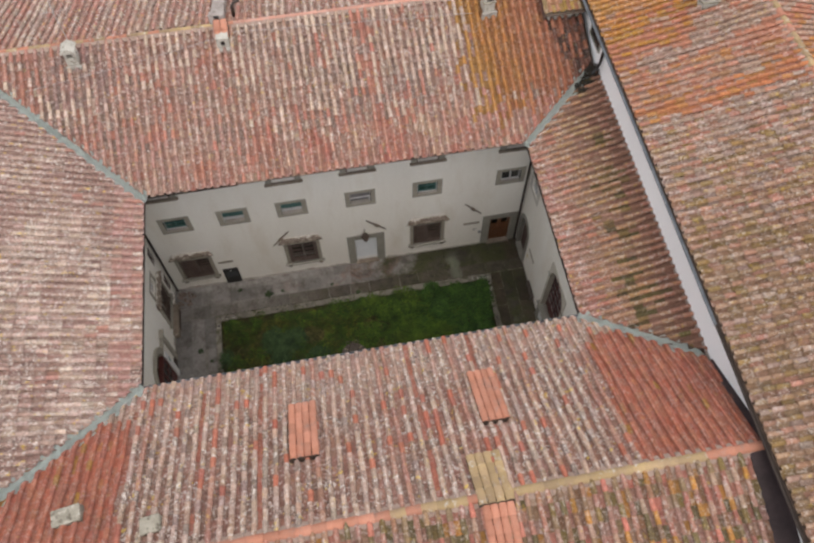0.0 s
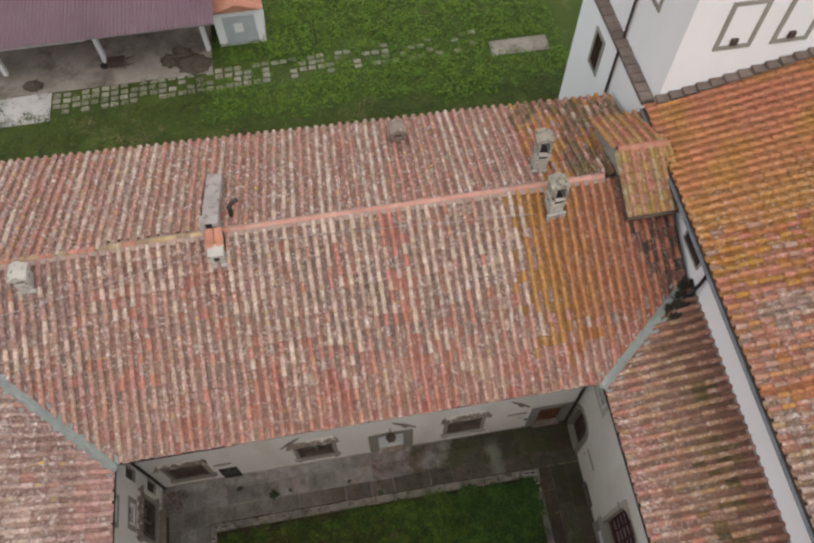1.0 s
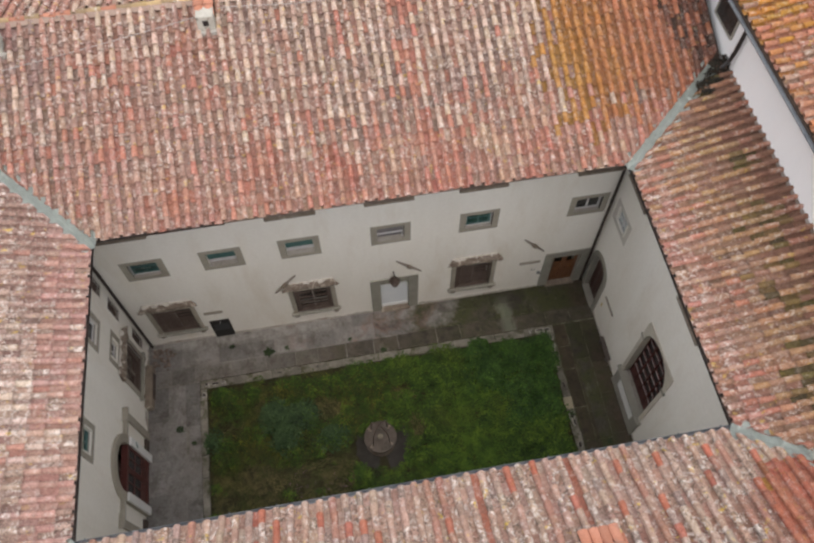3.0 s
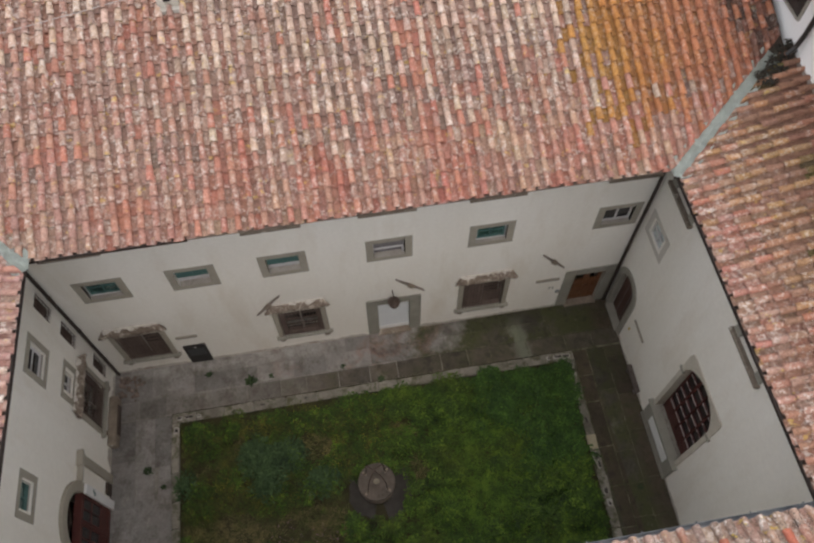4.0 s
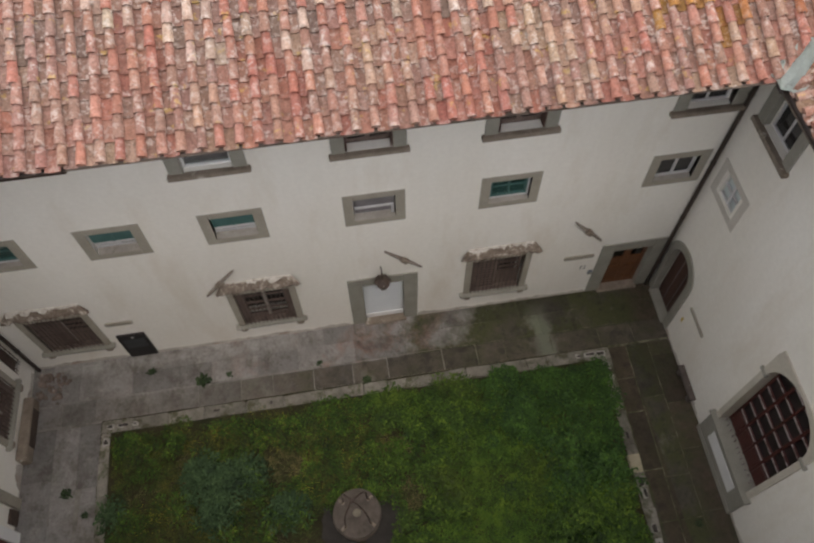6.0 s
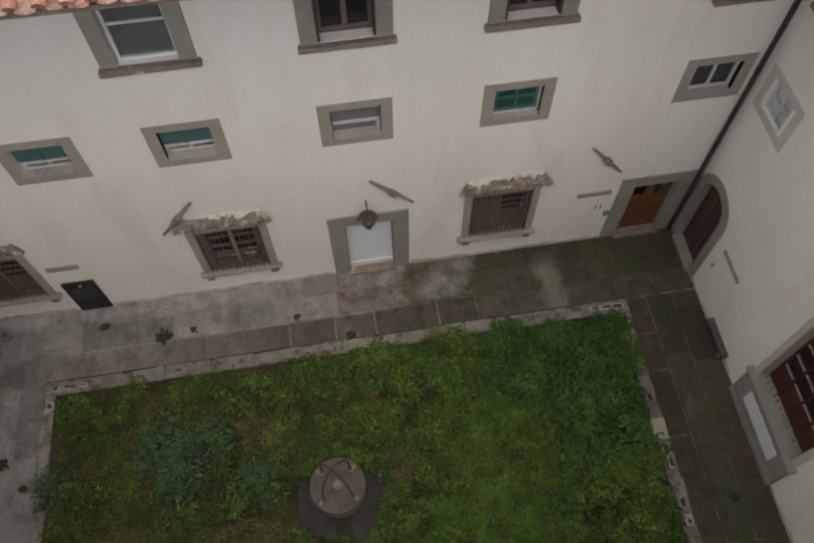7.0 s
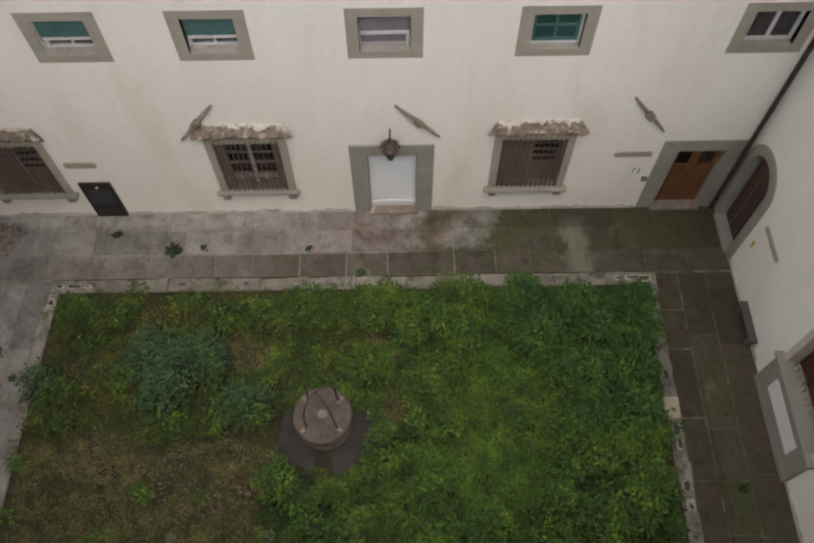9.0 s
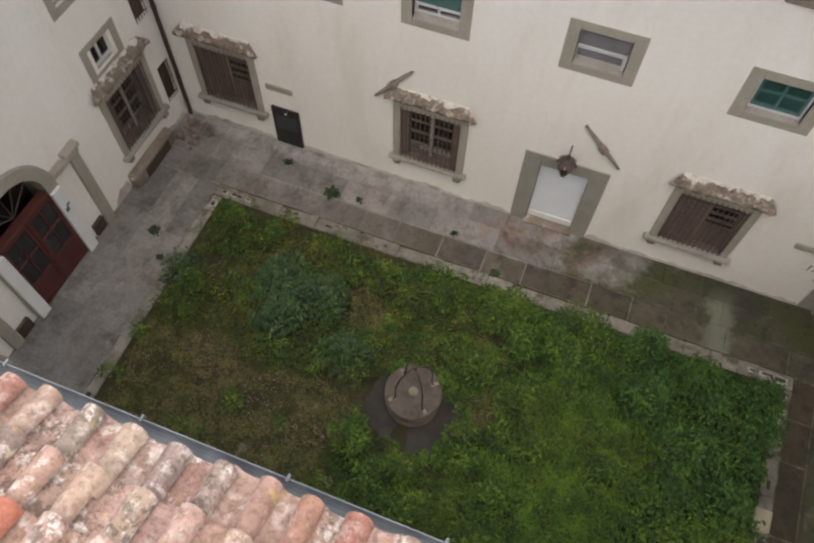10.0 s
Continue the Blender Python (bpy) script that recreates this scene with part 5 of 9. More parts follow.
def small_window(side, c, style, z=4.58, w=0.88, label="", stone=PALE_STONE, scale=1.0, tall=1.0):
    o = thing(window_name(), label, "window", "small upper windows", "structure", on_wall(side, c, z))
    k = scale
    band(o, "stone_band", 0.88 * k, 0.16, 0.88 * k * tall, 1.30 * k, 0.0, 1.05 * k * tall, 0.012, stone)
    bm = mesh()
    prism(bm, [(-0.0, 0.16), (0.44, 0.16), (0.44, 0.24), (0.0, 0.17)], -0.44 * k, 0.44 * k, "x")
    part("sloping_sill", bm, SILL_STONE, o)
    z0, z1, d, wk = 0.20, 0.88 * k * tall, 0.10, 0.88 * k
    if style == "green":
        bm = mesh()
        box(bm, -wk / 2 + 0.07, wk / 2 - 0.07, d + 0.05, d + 0.075, z0 + 0.07, z1 - 0.02)
        part("shutter", bm, DARK_GREEN, o, "dark green closed inner shutter")
        fr = sash(o, wk - 0.08, z0 + 0.05, z1, d, GREEN_PAINT, (1, 1), thick=0.05)
        bm = mesh()
        box(bm, -wk / 2, -wk / 2 + 0.04, d - 0.01, d + 0.05, z0, z1)
        box(bm, wk / 2 - 0.04, wk / 2, d - 0.01, d + 0.05, z0, z1)
        box(bm, -wk / 2 + 0.04, wk / 2 - 0.04, d - 0.01, d + 0.05, z0, z0 + 0.05)
        part("outer_frame", bm, GREEN_PAINT if side == "west" else AGED_PAINT, o, "green painted outer frame" if side == "west" else "white painted outer frame")
    elif style == "green_top":
        sash(o, wk, z0, z1, d + 0.06, AGED_PAINT, (1, 0))
        bm = mesh()
        box(bm, -wk / 2 + 0.01, wk / 2 - 0.01, d - 0.02, d + 0.02, z0 + 0.28, z1 - 0.005, 0.004)
        box(bm, -0.02, 0.02, d - 0.035, d - 0.02, z0 + 0.28, z1 - 0.01)
        part("shutter", bm, GREEN_PAINT, o, "green painted half shutter")
        bm = mesh()
        box(bm, -wk / 2 + 0.03, wk / 2 - 0.03, d - 0.03, d + 0.01, z0 + 0.22, z0 + 0.275, 0.004)
        part("shutter_rail", bm, AGED_PAINT, o)
    elif style == "lilac":
        sash(o, wk, z0, z1, d + 0.06, AGED_PAINT, (0, 1))
        bm = mesh()
        box(bm, -wk / 2 + 0.02, wk / 2 - 0.02, d, d + 0.04, z0 + 0.26, z1 - 0.005)
        part("blind", bm, LILAC_PAINT, o, "grey-lilac lowered blind")
        bm = mesh()
        box(bm, -wk / 2 + 0.02, wk / 2 - 0.02, d - 0.025, d, z0 + 0.25, z0 + 0.31)
        box(bm, wk / 2 - 0.08, wk / 2 - 0.02, d - 0.025, d, z0, z0 + 0.25)
        part("blind_rail", bm, AGED_PAINT, o)
        bm = mesh()
        box(bm, -wk / 2 + 0.03, wk / 2 - 0.03, d + 0.03, d + 0.05, z0 + 0.05, z0 + 0.25)
        part("curtain", bm, LILAC_PAINT, o, "pale grey curtain behind the lower pane")
    elif style == "cross":
        sash(o, wk, z0 - 0.03, z1, 0.05, AGED_PAINT, (1, 1), thick=0.06)
        bm = mesh()
        box(bm, -wk / 2 + 0.03, wk / 2 - 0.03, 0.13, 0.15, z0, z1 - 0.02)
        part("curtain", bm, BLUE_WHITE, o, "pale curtain behind the panes")
    else:
        sash(o, wk, z0, z1, d, AGED_PAINT, (1, 0) if tall == 1.0 else (0, 1), DARK_ROOM_GLASS, thick=0.07)
    return o


STYLES = ["green", "green_top", "green_top", "lilac", "green", "white"]
SMALL_LABELS = {"green": "small window with green bars in a grey stone band", "green_top": "small window with a half-lowered green shutter and white frame",
                "lilac": "small window with a grey-lilac blind and white frame", "white": "small white two-pane window in a grey stone band"}
for c, s in zip(FIRST, STYLES):
    small_window("north", c, s, label=SMALL_LABELS[s])
small_window("east", -0.83, "cross", 4.55, label="small white window in a pale stone band", stone=mottled("faded_stone_band", (0.54, 0.505, 0.45), (0.62, 0.585, 0.53), 1.4, 24.0, 0.9, relief=0.15), scale=0.96)
small_window("west", -1.675, "white", 2.87, label="small white window half open above a stone hood", scale=0.85)
small_window("west", -1.85, "white", 4.62, label="white two-pane window in a grey stone band", scale=0.83, tall=1.4)
small_window("west", -5.175, "green", 4.58, label="small green window in a grey stone band", scale=0.85)


def eaves_window(side, c, style, label):
    o = thing(window_name(), label, "window", "windows under the eaves", "structure", on_wall(side, c, 6.84))
    for s in (-1, 1):
        bm = mesh()
        box(bm, s * 0.58 - 0.13, s * 0.58 + 0.13, -0.035, 0.12, 0.13, 1.72, 0.008)
        part("stone_jamb", bm, GREY_STONE, o)
    bm = mesh()
    box(bm, -0.45, 0.45, -0.035, 0.12, 1.47, 1.72, 0.008)
    part("stone_lintel", bm, GREY_STONE, o)
    bm = mesh()
    box(bm, -0.76, 0.76, -0.12, 0.2, 0.02, 0.13, 0.02, 0.008)
    part("window_sill", bm, WORN_STONE, o)
    bm = mesh()
    box(bm, -0.445, 0.445, 0.2, 0.49, 0.11, 0.15)
    part("inner_sill", bm, GREY_WOOD, o)
    if style == "white":
        sash(o, 0.9, 0.14, 1.46, 0.10, WHITE_PAINT, (0, 1), thick=0.045)
        bm = mesh()
        box(bm, -0.40, 0.40, 0.17, 0.19, 0.18, 1.42)
        part("curtain", bm, LILAC_PAINT, o, "grey drawn curtain behind the panes")
    elif style == "two":
        sash(o, 0.9, 0.14, 1.46, 0.15, AGED_PAINT, (1, 1), DARK_ROOM_GLASS, thick=0.06)
    else:
        sash(o, 0.9, 0.14, 1.46, 0.22, GREY_WOOD, (1, 1), DARK_ROOM_GLASS, thick=0.09)
        for s in (-1, 1):
            bm = mesh()
            box(bm, s * 0.43 - 0.02, s * 0.43 + 0.02, -0.02, 0.2, 0.16, 1.44, 0.006)
            part("shutter", bm, DARK_WOOD, o, "dark wooden shutter folded into the reveal")
    return o


for c, s in zip(TOPX, ["wood", "white", "wood", "wood", "two"]):
    eaves_window("north", c, s, {"wood": "brown wooden window with stone jambs under the eaves", "white": "white-framed window with stone jambs under the eaves", "two": "white four-pane window with stone jambs under the eaves"}[s])
eaves_window("east", -1.08, "two", "white four-pane window with stone jambs under the eaves")
eaves_window("east", -5.35, "two", "white four-pane window with stone jambs under the eaves")
eaves_window("west", -1.55, "two", "white four-pane window with stone jambs under the eaves")
eaves_window("west", -5.15, "two", "white four-pane window with stone jambs under the eaves")


def hood_mesh(width, seed):
    """A projecting hipped stone hood with a crumbling surface and chipped edges."""
    bm = mesh()
    n = 72
    prof = [(0.03, 0.0), (-0.06, 0.0), (-0.09, 0.05), (-0.12, 0.10), (-0.17, 0.13), (-0.19, 0.18), (-0.165, 0.23), (-0.13, 0.28), (-0.09, 0.32), (-0.04, 0.36), (0.03, 0.36)]
    rows = []
    for i in range(n + 1):
        x = -width / 2 + width * i / n
        end = min(i, n - i) / n * width
        row = []
        for j, (y, z) in enumerate(prof):
            k = 0.0 if j in (0, 10) else 1.0
            slim = 0.93 if j < 3 else 1.0 - 0.042 * max(0, j - 5)
            rough = k * (j > 3)
            chip = noise.noise(Vector((x * 4.0, j * 0.6, seed * 3.3))) * 0.06 + noise.noise(Vector((x * 13.0, j * 1.3, seed))) * 0.05
            bite = max(0.0, noise.noise(Vector((x * 2.3, 7.7, seed * 1.9))) - 0.18) * 0.35
            row.append(bm.verts.new((x * slim, y * (0.94 if end < 0.01 else 1.0) + rough * (chip * 0.7 + bite * (j in (4, 5, 6)) * 0.5), z + rough * (chip * 0.6 - bite * (j > 4) * 0.25))))
        rows.append(row)
    for r0, r1 in zip(rows, rows[1:]):
        for j in range(len(prof) - 1):
            bm.faces.new((r0[j], r1[j], r1[j + 1], r0[j + 1]))
    bm.faces.new(rows[0])
    bm.faces.new(rows[-1][::-1])
    bmesh.ops.recalc_face_normals(bm, faces=bm.faces)
    return bm


HOOD_STONE = mottled("crumbling_hood_stone", (0.15, 0.115, 0.09), (0.30, 0.245, 0.20), 7.0, 30.0, 0.95, stain=(0.52, 0.47, 0.41), stain_lo=0.54, stain_hi=0.66, relief=1.0, stain_scale=7.0, second=(0.10, 0.075, 0.06))


BEAD = mottled("crumbly_white_plaster", (0.52, 0.48, 0.43), (0.72, 0.69, 0.64), 6.0, 22.0, 0.95, stain=(0.28, 0.23, 0.19), stain_lo=0.55, stain_hi=0.64, relief=0.8, stain_scale=9.0)
MULLION = mottled("worn_pale_wood", (0.30, 0.26, 0.235), (0.42, 0.38, 0.35), 4.0, 30.0, 0.85, relief=0.2)
ANCHOR = mottled("flaking_grey_iron", (0.20, 0.165, 0.14), (0.34, 0.30, 0.265), 5.0, 30.0, 0.8, 0.0, stain=(0.13, 0.10, 0.08), stain_lo=0.52, stain_hi=0.64, relief=0.5, stain_scale=6.0)


def barred_window(side, c, label, seed, lit=True):
    o = thing(window_name(), label, "window", "barred ground-floor windows", "structure", on_wall(side, c, 0.0))
    for s in (-1, 1):
        bm = mesh()
        box(bm, s * 0.74 - 0.08, s * 0.74 + 0.08, -0.05, 0.14, 0.86, 2.58, 0.012)
        part("stone_jamb", bm, PALE_STONE, o)
    bm = mesh()
    box(bm, -0.66, 0.66, -0.05, 0.14, 2.42, 2.58, 0.01)
    part("stone_lintel", bm, PALE_STONE, o)
    bm = hood_mesh(1.98, seed)
    bm.transform(Matrix.Translation((0, 0, 2.58)))
    part("stone_hood", bm, HOOD_STONE, o, "crumbling weathered stone hood")
    bm = mesh()
    rows = []
    for i in range(41):
        x = -0.80 + 1.60 * i / 40
        t = 0.005 + 0.06 * max(0.0, 0.4 + noise.noise(Vector((x * 4.0, seed * 2.7, 1.0))) + 0.5 * noise.noise(Vector((x * 13.0, seed * 2.7, 5.0))))
        rows.append([bm.verts.new((x, -0.055 - t * 0.9, 2.915 - t * 0.4)), bm.verts.new((x, -0.03, 2.945 + t * 0.3)), bm.verts.new((x, 0.004, 2.945 + t * 0.8))])
    for r0, r1 in zip(rows, rows[1:]):
        for k in range(2):
            bm.faces.new((r0[k], r1[k], r1[k + 1], r0[k + 1]))
    part("plaster_bead", bm, BEAD, o, "crumbling whitish plaster along the hood's top")
    bm = mesh()
    box(bm, -0.91, 0.91, -0.13, 0.2, 0.78, 0.88, 0.03, 0.012)
    part("window_sill", bm, GREY_STONE, o)
    for s in (-1, 1):
        bm = mesh()
        box(bm, s * 0.72 - 0.09, s * 0.72 + 0.09, -0.12, 0.02, 0.64, 0.78, 0.03, 0.01)
        part("bracket", bm, WORN_STONE, o)
    bm = mesh()
    box(bm, -0.655, 0.655, 0.0, 0.3, 0.862, 0.902)
    part("inner_sill", bm, GREY_WOOD, o)
    fr = sash(o, 1.32, 0.9, 2.42, 0.15, GREY_WOOD, (0, 0), thick=0.075)
    bm = mesh()
    box(bm, -0.035, 0.035, 0.13, 0.2, 0.97, 2.35, 0.006)
    part("mullion", bm, MULLION, fr, "paler worn middle post")
    for s in ((-1, 1) if lit else (1,)):
        for z0, z1 in ((0.97, 1.08), (1.27, 1.33), (1.60, 1.69), (1.94, 2.0), (2.26, 2.35)) if lit else ((0.97, 1.58), (1.68, 1.77), (1.89, 1.97), (2.10, 2.17), (2.29, 2.35)):
            bm = mesh()
            box(bm, 0.31 * s - 0.275, 0.31 * s + 0.275, 0.135, 0.165, z0, z1, 0.005)
            part("slat", bm, GREY_WOOD, fr)
    for s in ((-1, 1) if lit else (-1,)):
        bm = mesh()
        box(bm, s * 0.57 - 0.085, s * 0.57 + 0.085, 0.03, 0.15, 0.9, 2.4, 0.006)
        part("shutter", bm, GREY_WOOD, o, "weathered wooden shutter folded back")
    if not lit:
        bm = mesh()
        box(bm, -0.64, 0.02, 0.10, 0.145, 0.9, 2.4, 0.006)
        for k in range(11):
            box(bm, -0.58, -0.05, 0.08, 0.10, 0.98 + k * 0.125, 1.06 + k * 0.125)
        part("shutter", bm, GREY_WOOD, o, "closed weathered louvred shutter")
    grille = thing("grille")
    grille.parent = o
    grille["label"] = "weathered brown-grey iron window bars"
    for k in range(13):
        x = -0.62 + k * 1.24 / 12
        bm = mesh()
        tube(bm, [(x, -0.045, 0.88), (x, -0.045, 2.5)], 0.012, 6)
        part("upright_bar", bm, BAR_IRON, grille)
    for z in (1.08, 1.72, 2.36):
        bm = mesh()
        box(bm, -0.68, 0.68, -0.049, -0.041, z - 0.006, z + 0.006)
        part("cross_bar", bm, BAR_IRON, grille)
    return o


barred_window("north", LOWX[0], "closed barred window with brown shutters under a stone hood", 1, False)
barred_window("north", LOWX[1], "barred wooden window under a crumbling stone hood", 2)
barred_window("north", LOWX[2], "barred window with one shutter closed under a stone hood", 3, False)
barred_window("west", -1.54, "barred wooden window under a heavy stone hood", 4)

# little lattice windows above one another by the corner
def lattice_window(y, z, w, h, label):
    o = thing(window_name(), label, "window", "lattice windows", "structure", on_wall("west", y, z))
    bm = mesh()
    box(bm, -w / 2, w / 2, 0.12, 0.16, -0.03, h)
    part("shutter", bm, DARK_WOOD, o)
    n = 5
    for k in range(n):
        bm = mesh()
        x = -w / 2 + 0.04 + k * (w - 0.08) / (n - 1)
        tube(bm, [(x, 0.02, -0.03), (x, 0.02, h)], 0.010, 5)
        part("upright_bar", bm, BAR_IRON, o)
    n = max(3, round(h / 0.2))
    for k in range(n):
        bm = mesh()
        zz = 0.08 + k * (h - 0.16) / (n - 1)
        tube(bm, [(-w / 2, 0.025, zz), (w / 2, 0.025, zz)], 0.010, 5)
        part("cross_bar", bm, BAR_IRON, o)
    return o


lattice_window(-0.27, 0.75, 0.42, 1.05, "narrow iron lattice window beside the downpipe")
lattice_window(-0.325, 3.11, 0.45, 0.99, "small dark lattice window high beside the downpipe")
lattice_window(-0.325, 4.75, 0.45, 0.95, "small dark lattice window high beside the downpipe")


# ---- doors ----
def plain_door(name, c, label, leaf):
    """A stone-framed doorway; leaf(owner) fills it."""
    o = thing(name, label, "door", kind="structure", at=on_wall("north", c))
    for s in (-1, 1):
        bm = mesh()
        box(bm, s * 0.69 - 0.18, s * 0.69 + 0.18, -0.035, 0.16, 0.02, 2.29, 0.01)
        part("stone_jamb", bm, GREY_STONE, o)
    bm = mesh()
    box(bm, -0.51, 0.51, -0.035, 0.16, 1.98, 2.29, 0.01)
    part("stone_lintel", bm, GREY_STONE, o)
    bm = mesh()
    box(bm, -0.56, 0.56, -0.12, 0.4, 0.0, 0.09, 0.015, 0.004)
    part("threshold", bm, WORN_STONE, o)
    leaf(o)
    return o


def white_leaf(o):
    bm = mesh()
    box(bm, -0.505, 0.505, 0.10, 0.15, 0.10, 1.975, 0.006)
    part("door_leaf", bm, BLUE_WHITE, o, "plain bluish-white door panel")
    bm = mesh()
    box(bm, -0.505, 0.505, 0.075, 0.10, 0.10, 0.28, 0.006)
    part("kick_board", bm, WHITE_PAINT, o)


def oak_leaf(o):
    for s in (-1, 1):
        leaf = thing("door_leaf")
        leaf.parent = o
        for nm, x0, x1, z0, z1, y0 in (("stile", 0.0, 0.09, 0.09, 1.98, 0.12), ("stile", 0.39, 0.508, 0.09, 1.98, 0.12), ("rail", 0.09, 0.38, 0.09, 0.3, 0.12), ("rail", 0.09, 0.38, 0.82, 0.96, 0.12), ("rail", 0.09, 0.39, 1.31, 1.38, 0.12), ("rail", 0.09, 0.39, 1.92, 1.98, 0.12), ("panel", 0.09, 0.38, 0.3, 0.82, 0.145), ("panel", 0.09, 0.39, 0.96, 1.31, 0.145)):
            bm = mesh()
            box(bm, min(s * x0, s * x1), max(s * x0, s * x1), y0, 0.18, z0, z1, 0.005)
            part(nm, bm, OAK, leaf)
        bm = mesh()
        box(bm, min(s * 0.09, s * 0.38), max(s * 0.09, s * 0.39), 0.15, 0.158, 1.38, 1.92)
        part("pane", bm, GLASS, leaf)
    bm = mesh()
    tube(bm, [(0.06, 0.115, 1.0), (0.06, 0.07, 1.0), (0.13, 0.07, 1.0)], 0.010, 6)
    part("door_handle", bm, IRON, o)


plain_door("door_1", 0.88, "closed bluish-white door in a grey stone frame", white_leaf)
plain_door("door_2", 7.31, "orange-brown wooden double door with two small panes", oak_leaf)


def arch_ring(bm, half, spring, rise, width, d0, d1, seg=20, square=None):
    """An arched band of stone, or with square=(half, top) a rectangular slab with the arch cut from it."""
    inner = [(-half, 0.0), (-half, spring)] + [(-half * math.cos(a), spring + rise * math.sin(a)) for a in [math.pi * k / seg for k in range(1, seg)]] + [(half, spring), (half, 0.0)]
    outer = []
    for x, z in inner:
        if square:
            h, t = square
            if z <= spring:
                outer.append((math.copysign(h, x), z))
            else:
                k = min(h / max(abs(x), 1e-4), (t - spring) / max(z - spring, 1e-4))
                outer.append((x * k, spring + (z - spring) * k))
        else:
            if z <= spring:
                outer.append((math.copysign(half + width, x), z))
            else:
                a = math.atan2((z - spring) / rise, -x / half)
                outer.append((-(half + width) * math.cos(a), spring + (rise + width) * math.sin(a)))
    for (i0, o0), (i1, o1) in zip(zip(inner, outer), zip(inner[1:], outer[1:])):
        v = [bm.verts.new((p[0], d, p[1])) for d in (d0, d1) for p in (i0, o0, o1, i1)]
        for q in ((0, 1, 2, 3), (7, 6, 5, 4), (0, 3, 7, 4), (1, 5, 6, 2)):
            bm.faces.new([v[k] for k in q])
    bmesh.ops.remove_doubles(bm, verts=bm.verts, dist=0.0005)
    bmesh.ops.recalc_face_normals(bm, faces=bm.faces)
    return bm


# small arched door beside the corner
o = thing("door_3", "small dark arched wooden door in a stone frame", "door", kind="structure", at=on_wall("east", -0.77))
bm = mesh()
arch_ring(bm, 0.5, 1.94, 0.5, 0.22, -0.04, 0.15)
part("stone_frame", bm, GREY_STONE, o)
bm = mesh()
box(bm, -0.52, 0.52, -0.1, 0.45, 0.0, 0.075, 0.012, 0.004)
part("threshold", bm, GREY_STONE, o)
for k in range(3):
    bm = mesh()
    box(bm, -0.50 + k * 0.333 + 0.004, -0.167 + k * 0.333 - 0.004, 0.16, 0.21, 0.08, 2.42)
    part("plank", bm, DARK_WOOD, o)
DUSTY_ROD = mottled("dull_rod_iron", (0.13, 0.11, 0.105), (0.20, 0.175, 0.17), 6.0, 40.0, 0.7, 0.1, relief=0.2)
for x in (-0.15, 0.15):
    bm = mesh()
    tube(bm, [(x, 0.15, 0.15), (x, 0.15, 2.1)], 0.012, 6)
    part("rod", bm, DUSTY_ROD, o)

# tall arch with a glazed gate
DUSTY_IRON = mottled("dusty_metal_strip", (0.30, 0.255, 0.25), (0.46, 0.41, 0.40), 5.0, 40.0, 0.7, 0.0, stain=(0.12, 0.08, 0.075), stain_lo=0.52, stain_hi=0.6, relief=0.2, stain_scale=5.0)
o = thing("gate_1", "tall arched opening closed by a dark red glazed screen above a stone parapet", "gate", kind="structure", at=on_wall("east", -5.24))
HALF, SPRING = 0.86, 3.72
bm = mesh()
arch_ring(bm, HALF, SPRING, HALF, 0.1, -0.035, 0.34, square=(1.0, 4.68))
part("stone_frame", bm, mottled("pale_limestone", (0.50, 0.46, 0.39), (0.60, 0.56, 0.48), 1.5, 20.0, 0.9, relief=0.2), o, "pale stone frame with an arched opening")
for s in (-1, 1):
    bm = mesh()
    box(bm, s * 0.95 - 0.12, s * 0.95 + 0.12, -0.052, 0.02, SPRING - 0.05, SPRING + 0.05, 0.01, 0.004)
    part("impost", bm, GREY_STONE, o)
bm = mesh()
box(bm, -1.06, 1.06, -0.075, 0.30, 0.0, 1.02, 0.02, 0.008)
parapet = part("parapet", bm, GREY_STONE, o, "grey sandstone parapet")
bm = mesh()
box(bm, -1.06, 1.06, -0.10, -0.075, 0.0, 0.16, 0.01, 0.004)
part("plinth", bm, GREY_STONE, parapet)
bm = mesh()
box(bm, -0.66, 0.66, -0.088, -0.07, 0.40, 0.82, 0.004)
part("marble_slab", bm, WHITE_PAINT, parapet, "white marble slab set in the parapet")
bm = mesh()
prism(bm, [(0.30, 1.02), (-0.10, 1.02), (-0.14, 1.06), (-0.155, 1.10), (-0.155, 1.14), (-0.06, 1.155), (0.30, 1.17)], -1.09, 1.09, "x")
part("moulded_sill", bm, GREY_STONE, o, "moulded grey stone sill")
gate = thing("gate_leaf")
gate.parent = o
def arch_half(z):
    return HALF - 0.01 if z < SPRING else HALF * math.sqrt(max(0.03, 1 - ((z - SPRING) / HALF) ** 2)) - 0.015


